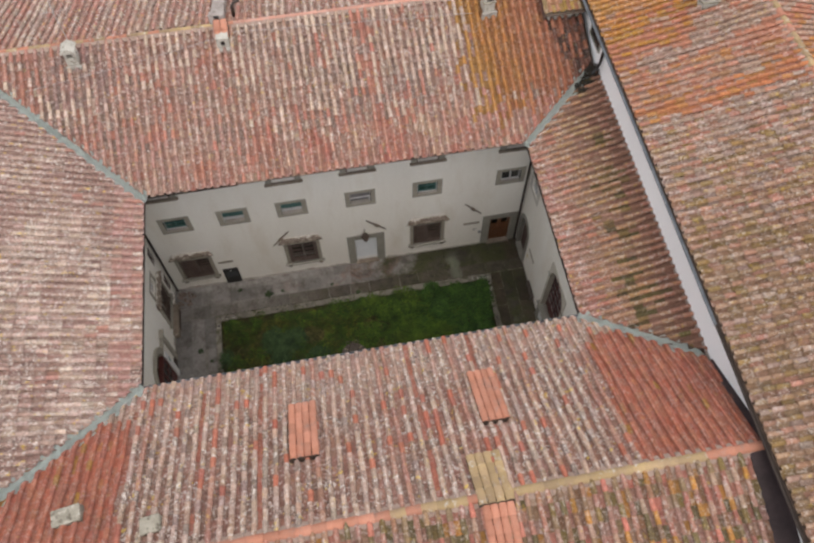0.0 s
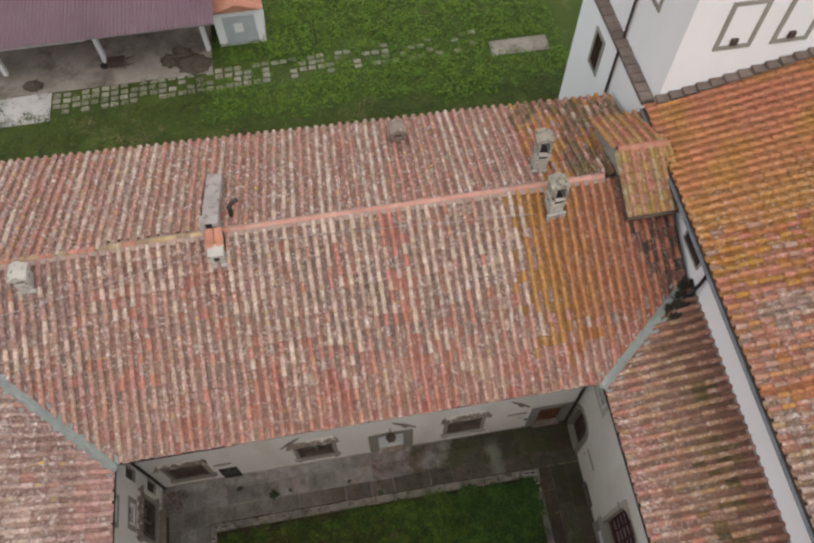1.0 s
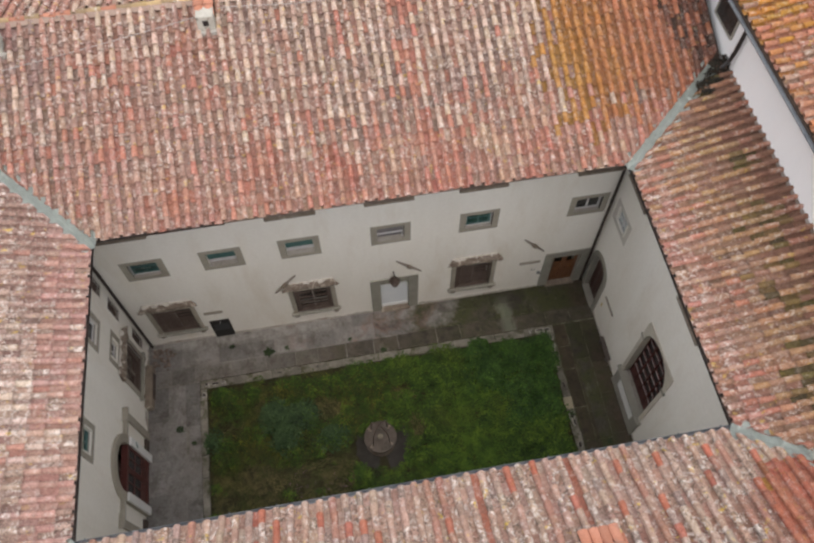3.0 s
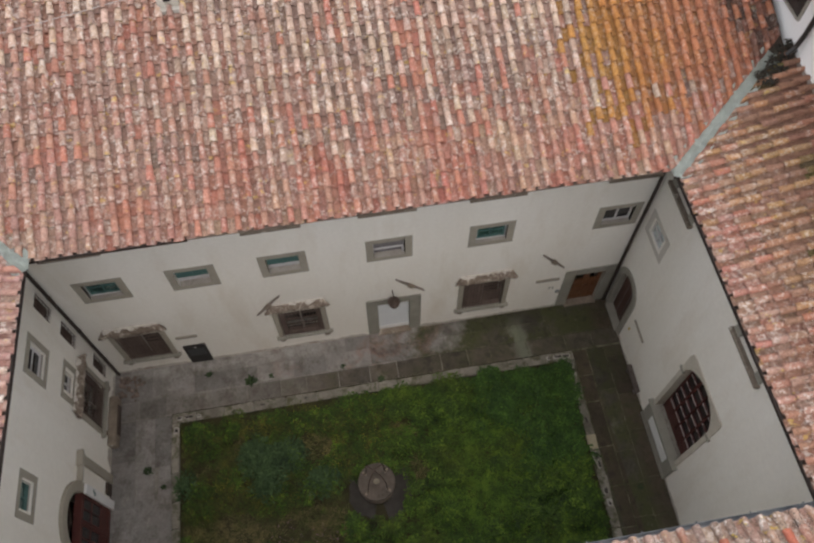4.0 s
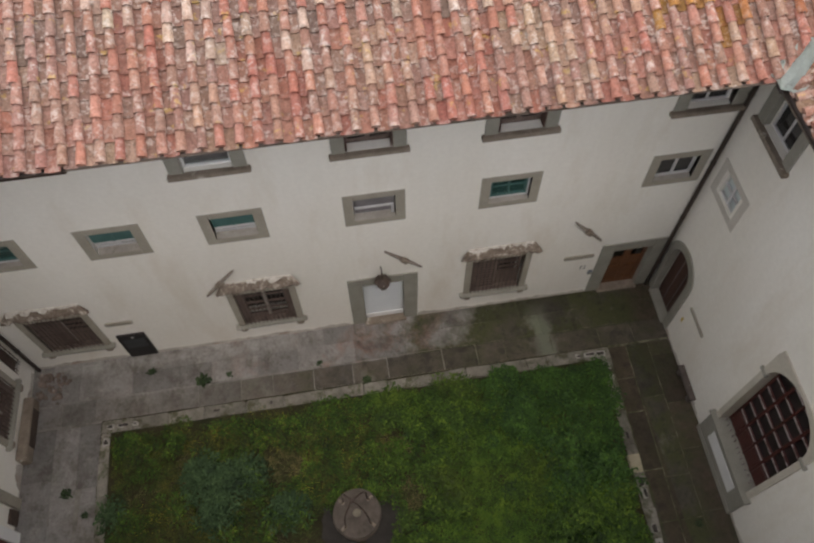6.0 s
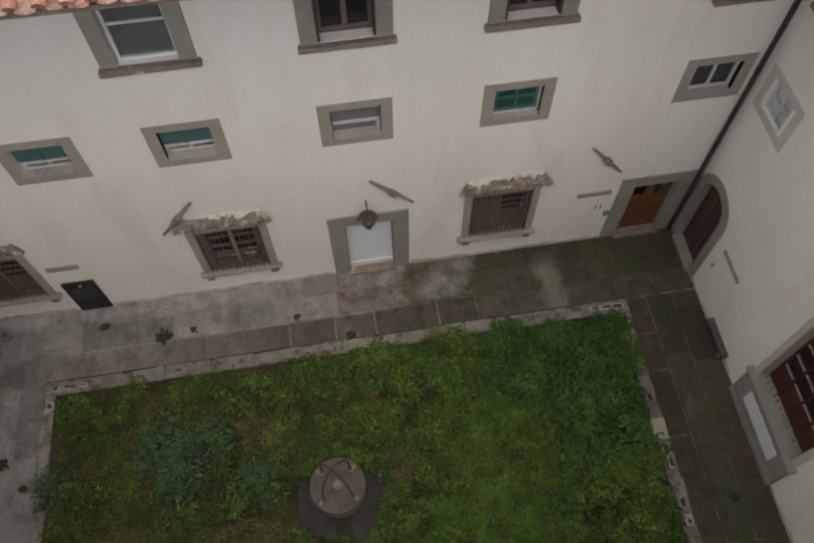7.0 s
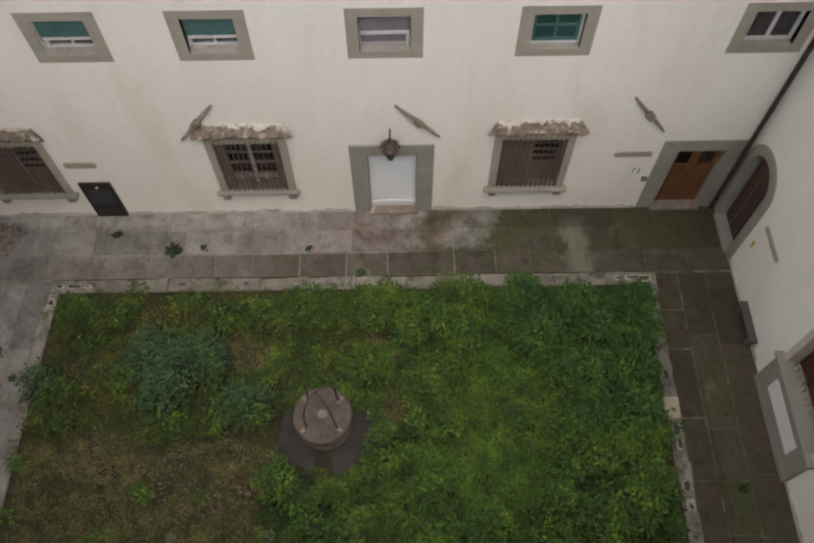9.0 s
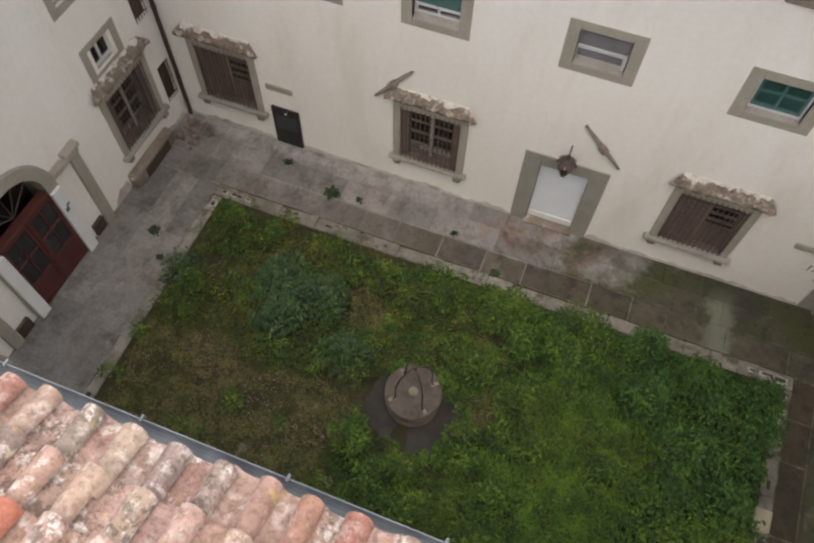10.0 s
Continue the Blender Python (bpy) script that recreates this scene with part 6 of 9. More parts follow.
for k in range(5):
    x = -0.82 + k * 0.41
    top = SPRING + HALF * math.sqrt(max(0.0, 1 - (x / HALF) ** 2)) - 0.02
    wide = 0.034 if k in (1, 3) else 0.022
    bm = mesh()
    box(bm, x - wide, x + wide, 0.20, 0.26, 1.18, top, 0.005)
    part("upright_bar", bm, RED_WOOD, gate)
for k in range(6):
    z = 1.86 + k * 0.455
    half = arch_half(z + 0.03)
    bm = mesh()
    box(bm, -half, half, 0.215, 0.26, z - 0.026, z + 0.02, 0.005)
    part("cross_bar", bm, RED_WOOD, gate)
    for j in range(4):
        a0, a1 = max(-half, -0.80 + j * 0.41), min(half, -0.43 + j * 0.41)
        if a1 - a0 < 0.08 or (k == 5 and j % 3 == 0):
            continue
        bm = mesh()
        box(bm, a0 + 0.015, a1 - 0.015, 0.188, 0.214, z + 0.0, z + (0.024 if k else 0.034))
        part("glazing_strip", bm, DUSTY_IRON, gate, "dusty pale metal strip")
bm = mesh()
box(bm, -HALF + 0.01, HALF - 0.01, 0.225, 0.26, 1.17, 1.84)
for k in range(4):
    box(bm, -0.775 + k * 0.41, -0.775 + k * 0.41 + 0.32, 0.21, 0.225, 1.26, 1.74, 0.008)
part("lower_panel", bm, RED_WOOD, gate, "dark red panelled lower part")
rr = random.Random(12)
for k in range(13):
    bm = mesh()
    x = -0.79 + k * 0.1315 + rr.uniform(-0.012, 0.012)
    tube(bm, [(x, 0.11, 1.155), (x + 0.01, 0.12, 1.26), (x + rr.uniform(-0.03, 0.03), 0.09, 1.34), (x + rr.uniform(-0.04, 0.04), 0.05, 1.40)], [0.014, 0.012, 0.010, 0.006], 5)
    part("spike", bm, DUSTY_IRON, gate)
bm = mesh()
r2 = HALF - 0.015
outline = [(-r2, 1.84), (r2, 1.84), (r2, SPRING)] + [(r2 * math.cos(math.pi * i / 16), SPRING + r2 * math.sin(math.pi * i / 16)) for i in range(1, 16)] + [(-r2, SPRING)]
prism(bm, outline, 0.262, 0.27)
part("pane", bm, mottled("grimy_dark_glass", (0.012, 0.009, 0.010), (0.03, 0.022, 0.022), 3.0, 20.0, 0.3, relief=0.05), gate, "grimy dark glass")
bm = mesh()
box(bm, -0.86, 0.86, 0.42, 0.46, 1.1, 4.6)
part("door_leaf", bm, DARK_WOOD, o, "dark wooden doors behind the screen")

# portal on the west side: arched red-brown glazed door between white panels, with stone pilasters
o = thing("door_4", "red-brown glazed double door in an arched stone portal", "door", kind="structure", at=on_wall("west", -5.17))
bm = mesh()
arch_ring(bm, 0.75, 2.29, 0.75, 0.27, -0.10, 0.2)
part("stone_arch", bm, PALE_STONE, o)
for s in (-1, 1):
    leaf = thing("door_leaf")
    leaf.parent = o
    for nm, x0, x1, z0, z1 in (("stile", 0.005, 0.08, 0.08, 2.1), ("stile", 0.66, 0.745, 0.08, 2.1), ("rail", 0.08, 0.66, 0.08, 0.26), ("rail", 0.08, 0.66, 0.74, 0.82), ("rail", 0.08, 0.66, 1.42, 1.46), ("rail", 0.08, 0.66, 2.03, 2.1), ("muntin", 0.36, 0.385, 0.82, 2.03), ("panel", 0.08, 0.66, 0.26, 0.74)):
        bm = mesh()
        dd = 0.03 if nm == "panel" else 0.0
        box(bm, min(s * x0, s * x1), max(s * x0, s * x1), -0.09 + dd, -0.03, z0, z1, 0.004)
        part(nm, bm, RED_WOOD, leaf)
    bm = mesh()
    box(bm, min(s * 0.08, s * 0.66), max(s * 0.08, s * 0.66), -0.06, -0.052, 0.82, 2.03)
    part("pane", bm, DARK_ROOM_GLASS, leaf)
bm = mesh()
box(bm, -0.745, 0.745, -0.10, 0.1, 2.1, 2.2, 0.006)
part("transom", bm, RED_WOOD, o)
for k in range(5):
    a = math.pi * (k + 1) / 6
    bm = mesh()
    tube(bm, [(0, 0.13, 2.2), (-0.73 * math.cos(a), 0.13, 2.26 + 0.74 * math.sin(a))], 0.016, 6)
    part("fanlight_bar", bm, IRON, o)
bm = mesh()
arch_ring(bm, 0.05, 2.29, 0.04, 0.68, 0.16, 0.166)
for s in (-1, 1):
    bm2 = mesh()
    box(bm2, s * 0.87 - 0.13, s * 0.87 + 0.13, -0.17, -0.10, 0.03, 2.12, 0.006)
    part("side_panel", bm2, WHITE_PAINT, o, "smooth white panel beside the door")
bm2 = bm
part("fanlight_pane", bm2, GLASS, o)
bm = mesh()
box(bm, 0.80, 0.90, -0.178, -0.17, 1.48, 1.58)
box(bm, 0.86, 0.96, -0.178, -0.17, 1.60, 1.66)
part("notice", bm, GREEN_PAINT, o, "small green mark on the white panel")
for s in (-1, 1):
    bm = mesh()
    box(bm, s * 1.675 - 0.125, s * 1.675 + 0.125, -0.09, 0.05, 0.0, 2.26, 0.012)
    part("pilaster", bm, PALE_STONE, o)
    bm = mesh()
    box(bm, min(s * 1.0, s * 1.82), max(s * 1.0, s * 1.82), -0.13, 0.05, 2.26, 2.42, 0.03, 0.008)
    part("entablature", bm, PALE_STONE, o)
    bm = mesh()
    box(bm, s * 1.64 - 0.22, s * 1.64 + 0.22, -0.18, 0.05, 2.42, 2.52, 0.02, 0.008)
    part("capital", bm, PALE_STONE, o)
    bm = mesh()
    box(bm, s * 1.34 - 0.17, s * 1.34 + 0.17, -0.07, 0.03, 0.0, 0.36, 0.01)
    part("vent_grate", bm, IRON, o)


# ---- things fixed to the walls ----
def tie_anchor(x, z, angle):
    o = thing("tie_rod_anchor", "weathered iron tie-rod anchor set slantwise on the plaster", "wall anchor", "tie-rod anchors", at=pose(x, YN - 0.045, z, 0, angle, 0))
    bm = mesh()
    tube(bm, [(0, 0, -0.62), (0.006, 0, -0.3), (0, 0, 0), (-0.006, 0, 0.35), (0, 0, 0.62)], [0.026, 0.04, 0.05, 0.04, 0.024], 6)
    part("bar", bm, ANCHOR, o, "flaking brown-grey iron bar")
    bm = mesh()
    box(bm, -0.075, 0.075, -0.08, 0.04, -0.13, 0.10, 0.03, 0.012)
    part("boss", bm, WORN_STONE, o)
    return o


tie_anchor(1.41, 3.0, -44)
tie_anchor(5.88, 3.1, -41)
tie_anchor(-2.87, 3.04, 40)

# lantern over the white door
o = thing("wall_lantern", "rusty brown iron lantern hanging over the white door", "lantern", at=pose(0.86, YN, 2.36))
bm = mesh()
tube(bm, [(0, 0.0, 0.40), (0, -0.12, 0.45), (0, -0.30, 0.43)], 0.016, 6)
part("arm", bm, IRON, o)
bm = mesh()
lathe(bm, [(0.02, -0.20), (0.05, -0.15), (0.12, -0.02), (0.18, 0.17), (0.185, 0.21)], 6)
bm.transform(Matrix.Translation((0, -0.30, 0)))
part("cage", bm, IRON, o)
for k in range(6):
    a = math.tau * k / 6
    bm = mesh()
    tube(bm, [(math.cos(a) * 0.06, math.sin(a) * 0.06 - 0.30, -0.14), (math.cos(a) * 0.195, math.sin(a) * 0.195 - 0.30, 0.21)], 0.012, 5)
    part("rib", bm, ANCHOR, o)
bm = mesh()
lathe(bm, [(0.215, 0.20), (0.20, 0.235), (0.10, 0.33), (0.06, 0.36), (0.045, 0.43), (0.02, 0.46)], 6)
bm.transform(Matrix.Translation((0, -0.30, 0)))
part("cap", bm, IRON, o)
for k in range(6):
    a = math.tau * (k + 0.5) / 6
    bm = mesh()
    tube(bm, [(math.cos(a) * 0.18, math.sin(a) * 0.18 - 0.30, 0.23), (math.cos(a) * 0.17, math.sin(a) * 0.17 - 0.30, 0.31)], [0.02, 0.006], 5)
    part("finial", bm, ANCHOR, o)


def plaque(side, c, z, w, h=0.155):
    bm = mesh()
    box(bm, -w / 2, w / 2, -0.03, 0.0, -h / 2, h / 2, 0.028)
    ob = part("plaque", bm, PALE_STONE)
    ob.matrix_basis = on_wall(side, c, z)
    return tagged(ob, "narrow plain grey stone strip on the plaster", "plaque", "stone strips")


plaque("north", 5.89, 1.90, 0.78)
plaque("north", -5.6, 1.80, 0.66)
plaque("east", -2.19, 1.77, 0.80, 0.12)
o = thing("meter_box", "small grey box beside the wooden door", "box", at=pose(6.34, YN, 1.08))
bm = mesh()
box(bm, -0.06, 0.06, -0.07, 0.0, -0.05, 0.07, 0.008)
part("case", bm, GUTTER_GREY, o)
bm = mesh()
box(bm, -0.045, 0.045, -0.076, -0.07, -0.03, 0.05)
part("lid", bm, GREY_STONE, o)
bm = mesh()
for x0, x1, z0, z1 in ((-0.07, -0.05, -0.08, 0.08), (0.05, 0.07, -0.08, 0.08), (-0.05, -0.02, 0.06, 0.08), (0.02, 0.05, -0.08, -0.06)):
    box(bm, x0, x1, -0.006, 0.0, z0, z1)
ob = part("wall_sign", bm, BLACK_PAINT_AND_HOLES)
ob.matrix_basis = pose(6.1, YN, 1.34)
tagged(ob, "thin black outline of a small sign on plaster", "sign")
bm = mesh()
box(bm, -0.03, 0.03, -0.02, 0.0, -0.09, 0.09, 0.004)
m_yellow = mottled("yellow_plastic", (0.55, 0.38, 0.03), (0.62, 0.45, 0.05), 3.0, 30.0, 0.5)
ob = part("tag", bm, m_yellow)
ob.matrix_basis = on_wall("east", -1.76, 1.10)
tagged(ob, "small yellow plastic tag beside the arched door", "tag")

# low dark hatch beside the barred window
o = thing("hatch_door", "low black metal hatch with a grey upper pane", "hatch", at=pose(-5.58, YN, 0.0))
bm = mesh()
box(bm, -0.3, 0.39, -0.06, 0.0, 0.02, 1.22, 0.008)
part("leaf", bm, BLACK_PAINT_AND_HOLES, o)
bm = mesh()
box(bm, -0.2, 0.31, -0.068, -0.06, 0.55, 1.02)
part("pane", bm, mottled("smoky_panel", (0.03, 0.035, 0.04), (0.05, 0.055, 0.06), 2.0, 20.0, 0.3), o)
bm = mesh()
lathe(bm, [(0.03, 0.0), (0.03, 0.008)], 10)
bm.transform(Matrix.Translation((0.07, -0.062, 1.1)) @ Matrix.Rotation(radians(90), 4, "X"))
part("sticker", bm, WHITE_PAINT, o)
for k in range(7):
    bm = mesh()
    tube(bm, [(-0.26 + k * 0.102, -0.05, 1.22), (-0.26 + k * 0.102, -0.05, 1.27)], 0.012, 5)
    part("finial", bm, IRON, o)

# downpipes in the two far corners
def downpipe(name, pts, mat, label):
    o = thing(name, label, "downpipe", kind="structure", at=Matrix.Translation(Vector(pts[-1])))
    base = Vector(pts[-1])
    bm = mesh()
    tube(bm, [Vector(p) - base for p in pts], 0.05, 10)
    part("pipe", bm, mat, o)
    for z in (1.2, 3.2, 5.2, 7.2):
        bm = mesh()
        lathe(bm, [(0.062, -0.02), (0.062, 0.02)], 10)
        bm.transform(Matrix.Translation((0, 0, z)))
        part("clip", bm, mat, o)


downpipe("downpipe_1", [(e_eave(N_EAVE) - 0.05, N_EAVE - 0.04, 9.28), (e_eave(N_EAVE) + 0.1, N_EAVE + 0.2, 9.1), (8.12, -0.16, 8.75), (8.15, -0.08, 8.4), (8.15, -0.08, 0.05)], GUTTER_DARK, "dark brown downpipe in the corner of the walls")
downpipe("downpipe_2", [(W_EAVE + 0.05, N_EAVE - 0.04, 9.28), (W_EAVE - 0.1, N_EAVE + 0.2, 9.1), (-8.22, -0.16, 8.75), (-8.25, -0.08, 8.4), (-8.25, -0.08, 0.05)], GUTTER_DARK, "dark brown downpipe in the corner of the walls")

# stone seat at the foot of the east wall
BENCH = mottled("dark_brown_stone", (0.07, 0.056, 0.048), (0.12, 0.10, 0.088), 3.0, 22.0, 0.9, relief=0.4)
o = thing("stone_bench", "low dark stone bench against the plaster wall", "bench", at=on_wall("east", -3.14, 0.02))
bm = mesh()
box(bm, -0.48, 0.48, -0.17, 0.0, 0.26, 0.33, 0.02, 0.01)
part("seat", bm, BENCH, o)
for s in (-1, 1):
    bm = mesh()
    box(bm, s * 0.36 - 0.07, s * 0.36 + 0.07, -0.14, -0.02, 0.0, 0.26, 0.015, 0.006)
    part("support", bm, BENCH, o)
# long low stone step under the west window
bm = mesh()
box(bm, -0.80, 0.80, -0.26, 0.0, 0.0, 0.40, 0.03, 0.012)
ob = part("stone_step", bm, WORN_STONE)
ob.matrix_basis = on_wall("west", -1.75, 0.02)
tagged(ob, "low worn stone block under the barred window", "step")
bm = mesh()
box(bm, -0.48, 0.48, -0.285, -0.255, 0.05, 0.34, 0.006)
ob = part("cellar_grate", bm, IRON)
ob.matrix_basis = on_wall("west", -1.72, 0.02)
tagged(ob, "dark rusty cellar grate in the stone block", "grate")
# rubble in the north-west corner
rng = random.Random(5)
RUBBLE = mottled("pinkish_rubble", (0.14, 0.105, 0.088), (0.27, 0.215, 0.185), 5.0, 24.0, 0.95, stain=(0.42, 0.38, 0.34), stain_lo=0.56, stain_hi=0.64, relief=0.7, vary=0.25, stain_scale=6.0)
for k in range(56):
    bm = mesh()
    s = rng.uniform(0.025, 0.075) if k > 5 else rng.uniform(0.08, 0.12)
    bmesh.ops.create_icosphere(bm, subdivisions=1, radius=s)
    for v in bm.verts:
        v.co *= 1 + 0.55 * noise.noise(v.co * 14 + Vector((k * 3.1, 0, 0)))
        v.co.z *= 0.7
    ob = part("rubble_stone", bm, RUBBLE)
    ob.location = (-8.15 + rng.uniform(0, 0.75) * rng.random() ** 0.5, -0.24 - rng.uniform(0, 0.95) * rng.random(), 0.02 + s * 0.5)
    tagged(ob, "loose broken stone lying in the corner", "stone", "corner rubble")

# crumbling render along the foot of the walls
def wall_foot(name, side, a, b, gaps, seed):
    bm = mesh()
    n = int((b - a) / 0.07)
    rows = []
    for i in range(n + 1):
        x = a + (b - a) * i / n
        h = 0.03 + (0.30 if side == "west" else 0.15) * max(0.0, 0.5 + noise.noise(Vector((x * 1.3, seed, 0))) + 0.4 * noise.noise(Vector((x * 6.0, seed, 3.0))))
        if any(g0 < x < g1 for g0, g1 in gaps):
            h = 0.02
        rows.append([bm.verts.new((x, -0.022, 0.0)), bm.verts.new((x, -0.014, h * 0.7)), bm.verts.new((x, 0.004, h))])
    for r0, r1 in zip(rows, rows[1:]):
        for k in range(2):
            bm.faces.new((r0[k], r1[k], r1[k + 1], r0[k + 1]))
    ob = part(name, bm, FOOT)
    ob.matrix_basis = on_wall(side, 0.0)
    return tagged(ob, "crumbling stained render along the foot of the wall", "baseboard", kind="structure")


FOOT = mottled("stained_render", (0.40, 0.365, 0.32), (0.60, 0.565, 0.51), 2.2, 14.0, 0.95, stain=(0.32, 0.25, 0.21), stain_lo=0.52, stain_hi=0.66, relief=0.6, stain_scale=1.3)
wall_foot("baseboard_north", "north", XW + 0.05, XE - 0.25, [(-5.92, -5.25), (-0.02, 1.78), (6.4, 8.2)], 1.0)
wall_foot("baseboard_east", "east", 0.15, 10.1, [(0.0, 1.4), (3.9, 6.0)], 2.0)
wall_foot("baseboard_west", "west", -10.1, -0.15, [(-7.2, -3.1), (-2.6, -0.9)], 3.0)


# ---- courtyard paving, kerb and garden ----
GX0, GX1, GY0, GY1 = -6.55, 6.54, -8.45, -1.76      # outer edge of the garden's kerb
bm = mesh()
box(bm, XW, XE, YS, YN, -0.055, 0.006)
floor = part("floor", bm, JOINT)
tagged(floor, "grey sandstone paving round the garden", "floor", kind="structure")


def slanted(bm, shift=0.0):
    """Leans what lies along the east side parallel to its wall."""
    for v in bm.verts:
        v.co.x += 0.035 * (v.co.y - shift - GY1)
    return bm


def paving(x0, x1, y0, y1, rows, along, seed, lo=0.8, hi=1.45, askew=False):
    """Slabs in rows between the given edges; rows: shares of the width."""
    rng = random.Random(seed)
    across = (y1 - y0) if along == "x" else (x1 - x0)
    pos = 0.0
    for row, share in enumerate(rows):
        w = across * share
        a, end = (x0, x1) if along == "x" else (y0, y1)
        a -= rng.uniform(0, 0.3)
        while a < end - 0.05:
            ln = rng.uniform(lo, hi)
            b = min(a + ln, end)
            if end - b < 0.35:
                b = end
            s, e = max(a, x0 if along == "x" else y0), b
            if e - s > 0.08:
                g = rng.uniform(0.006, 0.016) if row == 0 and seed in (31, 32) else rng.uniform(0.003, 0.009) if seed == 32 else rng.uniform(0.0005, 0.004)
                p = (s + g, e - g, y0 + pos + g, y0 + pos + w - g) if along == "x" else (x0 + pos + g, x0 + pos + w - g, s + g, e - g)
                bm = mesh()
                lift = rng.uniform(-0.003, 0.004)
                box(bm, *p, -0.02, 0.014 + lift, 0.005, 0.006)
                part("slab", slanted(bm) if askew else bm, PAVING, floor)
            a = b
        pos += w


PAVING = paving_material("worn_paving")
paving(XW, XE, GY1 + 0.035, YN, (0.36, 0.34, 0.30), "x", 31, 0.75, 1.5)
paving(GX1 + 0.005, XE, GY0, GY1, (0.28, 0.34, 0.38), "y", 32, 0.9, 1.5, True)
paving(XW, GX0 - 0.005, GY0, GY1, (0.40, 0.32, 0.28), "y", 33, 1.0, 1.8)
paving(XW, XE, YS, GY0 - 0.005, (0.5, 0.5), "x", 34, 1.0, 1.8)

# dark strip: earth in the joint that also stands for the kerb's edge shadow
bm = mesh()
box(bm, GX0, GX1 + 0.03, GY1 - 0.02, GY1 + 0.04, -0.02, 0.010)
box(bm, GX0 - 0.03, GX0 + 0.02, GY0, GY1, -0.02, 0.009)
tagged(part("trim_kerb_gap", bm, EARTH), "dark earth and painted edge shadow in the gap beside the garden's kerb", "soil", kind="structure")
kerb = thing("kerb_garden", "worn grey stone kerb with broken drain holes", "kerb", kind="structure", at=pose(0, -5, 0))
def kerb_run(x0, x1, y0, y1, along, seed):
    rng = random.Random(seed)
    a, end = (x0, x1) if along == "x" else (y0, y1)
    while a < end - 0.05:
        b = min(a + rng.uniform(0.55, 1.15), end)
        if end - b < 0.3:
            b = end
        p = (a + 0.004, b - 0.004, y0, y1) if along == "x" else (x0, x1, a + 0.004, b - 0.004)
        bm = mesh()
        box(bm, p[0], p[1], p[2] + 5, p[3] + 5, -0.05, 0.062 + rng.uniform(-0.018, 0.012), 0.022, 0.024)
        part("kerb_stone", slanted(bm, 5.0) if seed == 44 else bm, KERB, kerb)
        if rng.random() < 0.3:
            mx, my = p[0] + (p[1] - p[0]) * (rng.uniform(0.2, 0.8) if along == "x" else 0.5), p[2] + (p[3] - p[2]) * (rng.uniform(0.2, 0.8) if along == "y" else 0.5)
            # no hollow: a dark block carries the hole's shade in its colour
            bm = mesh()
            h = Vector((rng.uniform(0.03, 0.085), rng.uniform(0.02, 0.04)))
            h = h if along == "x" else h.yx
            box(bm, mx - h.x, mx + h.x, my + 5 - h.y, my + 5 + h.y, 0.03, 0.085, 0.012, 0.02)
            part("drain_hole", slanted(bm, 5.0) if seed == 44 else bm, DARKNESS, kerb, "dark drain hole")
        a = b


kerb_run(GX0, GX1, GY1 - 0.31, GY1, "x", 41)
kerb_run(GX0, GX1, GY0, GY0 + 0.24, "x", 42)
kerb_run(GX0, GX0 + 0.24, GY0 + 0.24, GY1 - 0.31, "y", 43)
kerb_run(GX1 - 0.27, GX1, GY0 + 0.24, GY1 - 0.31, "y", 44)
bm = mesh()
box(bm, GX1 - 0.30, GX1 + 0.004, -5.06 + 5, -4.62 + 5, -0.03, 0.075, 0.02, 0.012)
part("kerb_stone", slanted(bm, 5.0), mottled("pale_yellow_stone", (0.36, 0.32, 0.23), (0.46, 0.41, 0.30), 3.0, 20.0, 0.9, relief=0.4), kerb, "paler yellowish replaced kerb stone")
CHIPPED = mottled("chipped_pale_stone", (0.30, 0.285, 0.26), (0.46, 0.44, 0.41), 5.0, 22.0, 0.9, relief=0.5)
for hx, hy, hw, hd in ((6.30, -1.93, 0.10, 0.05), (6.02, -1.91, 0.12, 0.035), (5.70, -1.93, 0.05, 0.03), (6.39, -2.28, 0.05, 0.08), (6.40, -2.62, 0.04, 0.05), (-6.30, -1.93, 0.06, 0.035), (-6.05, -1.92, 0.05, 0.03), (-6.40, -2.3, 0.05, 0.07), (-5.7, -1.94, 0.06, 0.03), (6.40, -5.28, 0.05, 0.1), (6.42, -5.55, 0.04, 0.09), (6.41, -6.35, 0.05, 0.09), (6.42, -6.7, 0.04, 0.07)):
    bm = mesh()
    box(bm, hx - hw - 0.03, hx + hw + 0.03, hy + 5 - hd - 0.03, hy + 5 + hd + 0.03, 0.03, 0.082, 0.02, 0.03)
    part("hole_rim", slanted(bm, 5.0) if hx > 6.2 else bm, CHIPPED, kerb, "pale chipped stone round the hole")
    # the hole is again a dark block, its shade painted on
    bm = mesh()
    box(bm, hx - hw, hx + hw, hy + 5 - hd, hy + 5 + hd, 0.03, 0.098, 0.015, 0.018)
    part("drain_hole", slanted(bm, 5.0) if hx > 6.2 else bm, DARKNESS, kerb, "dark drain hole")

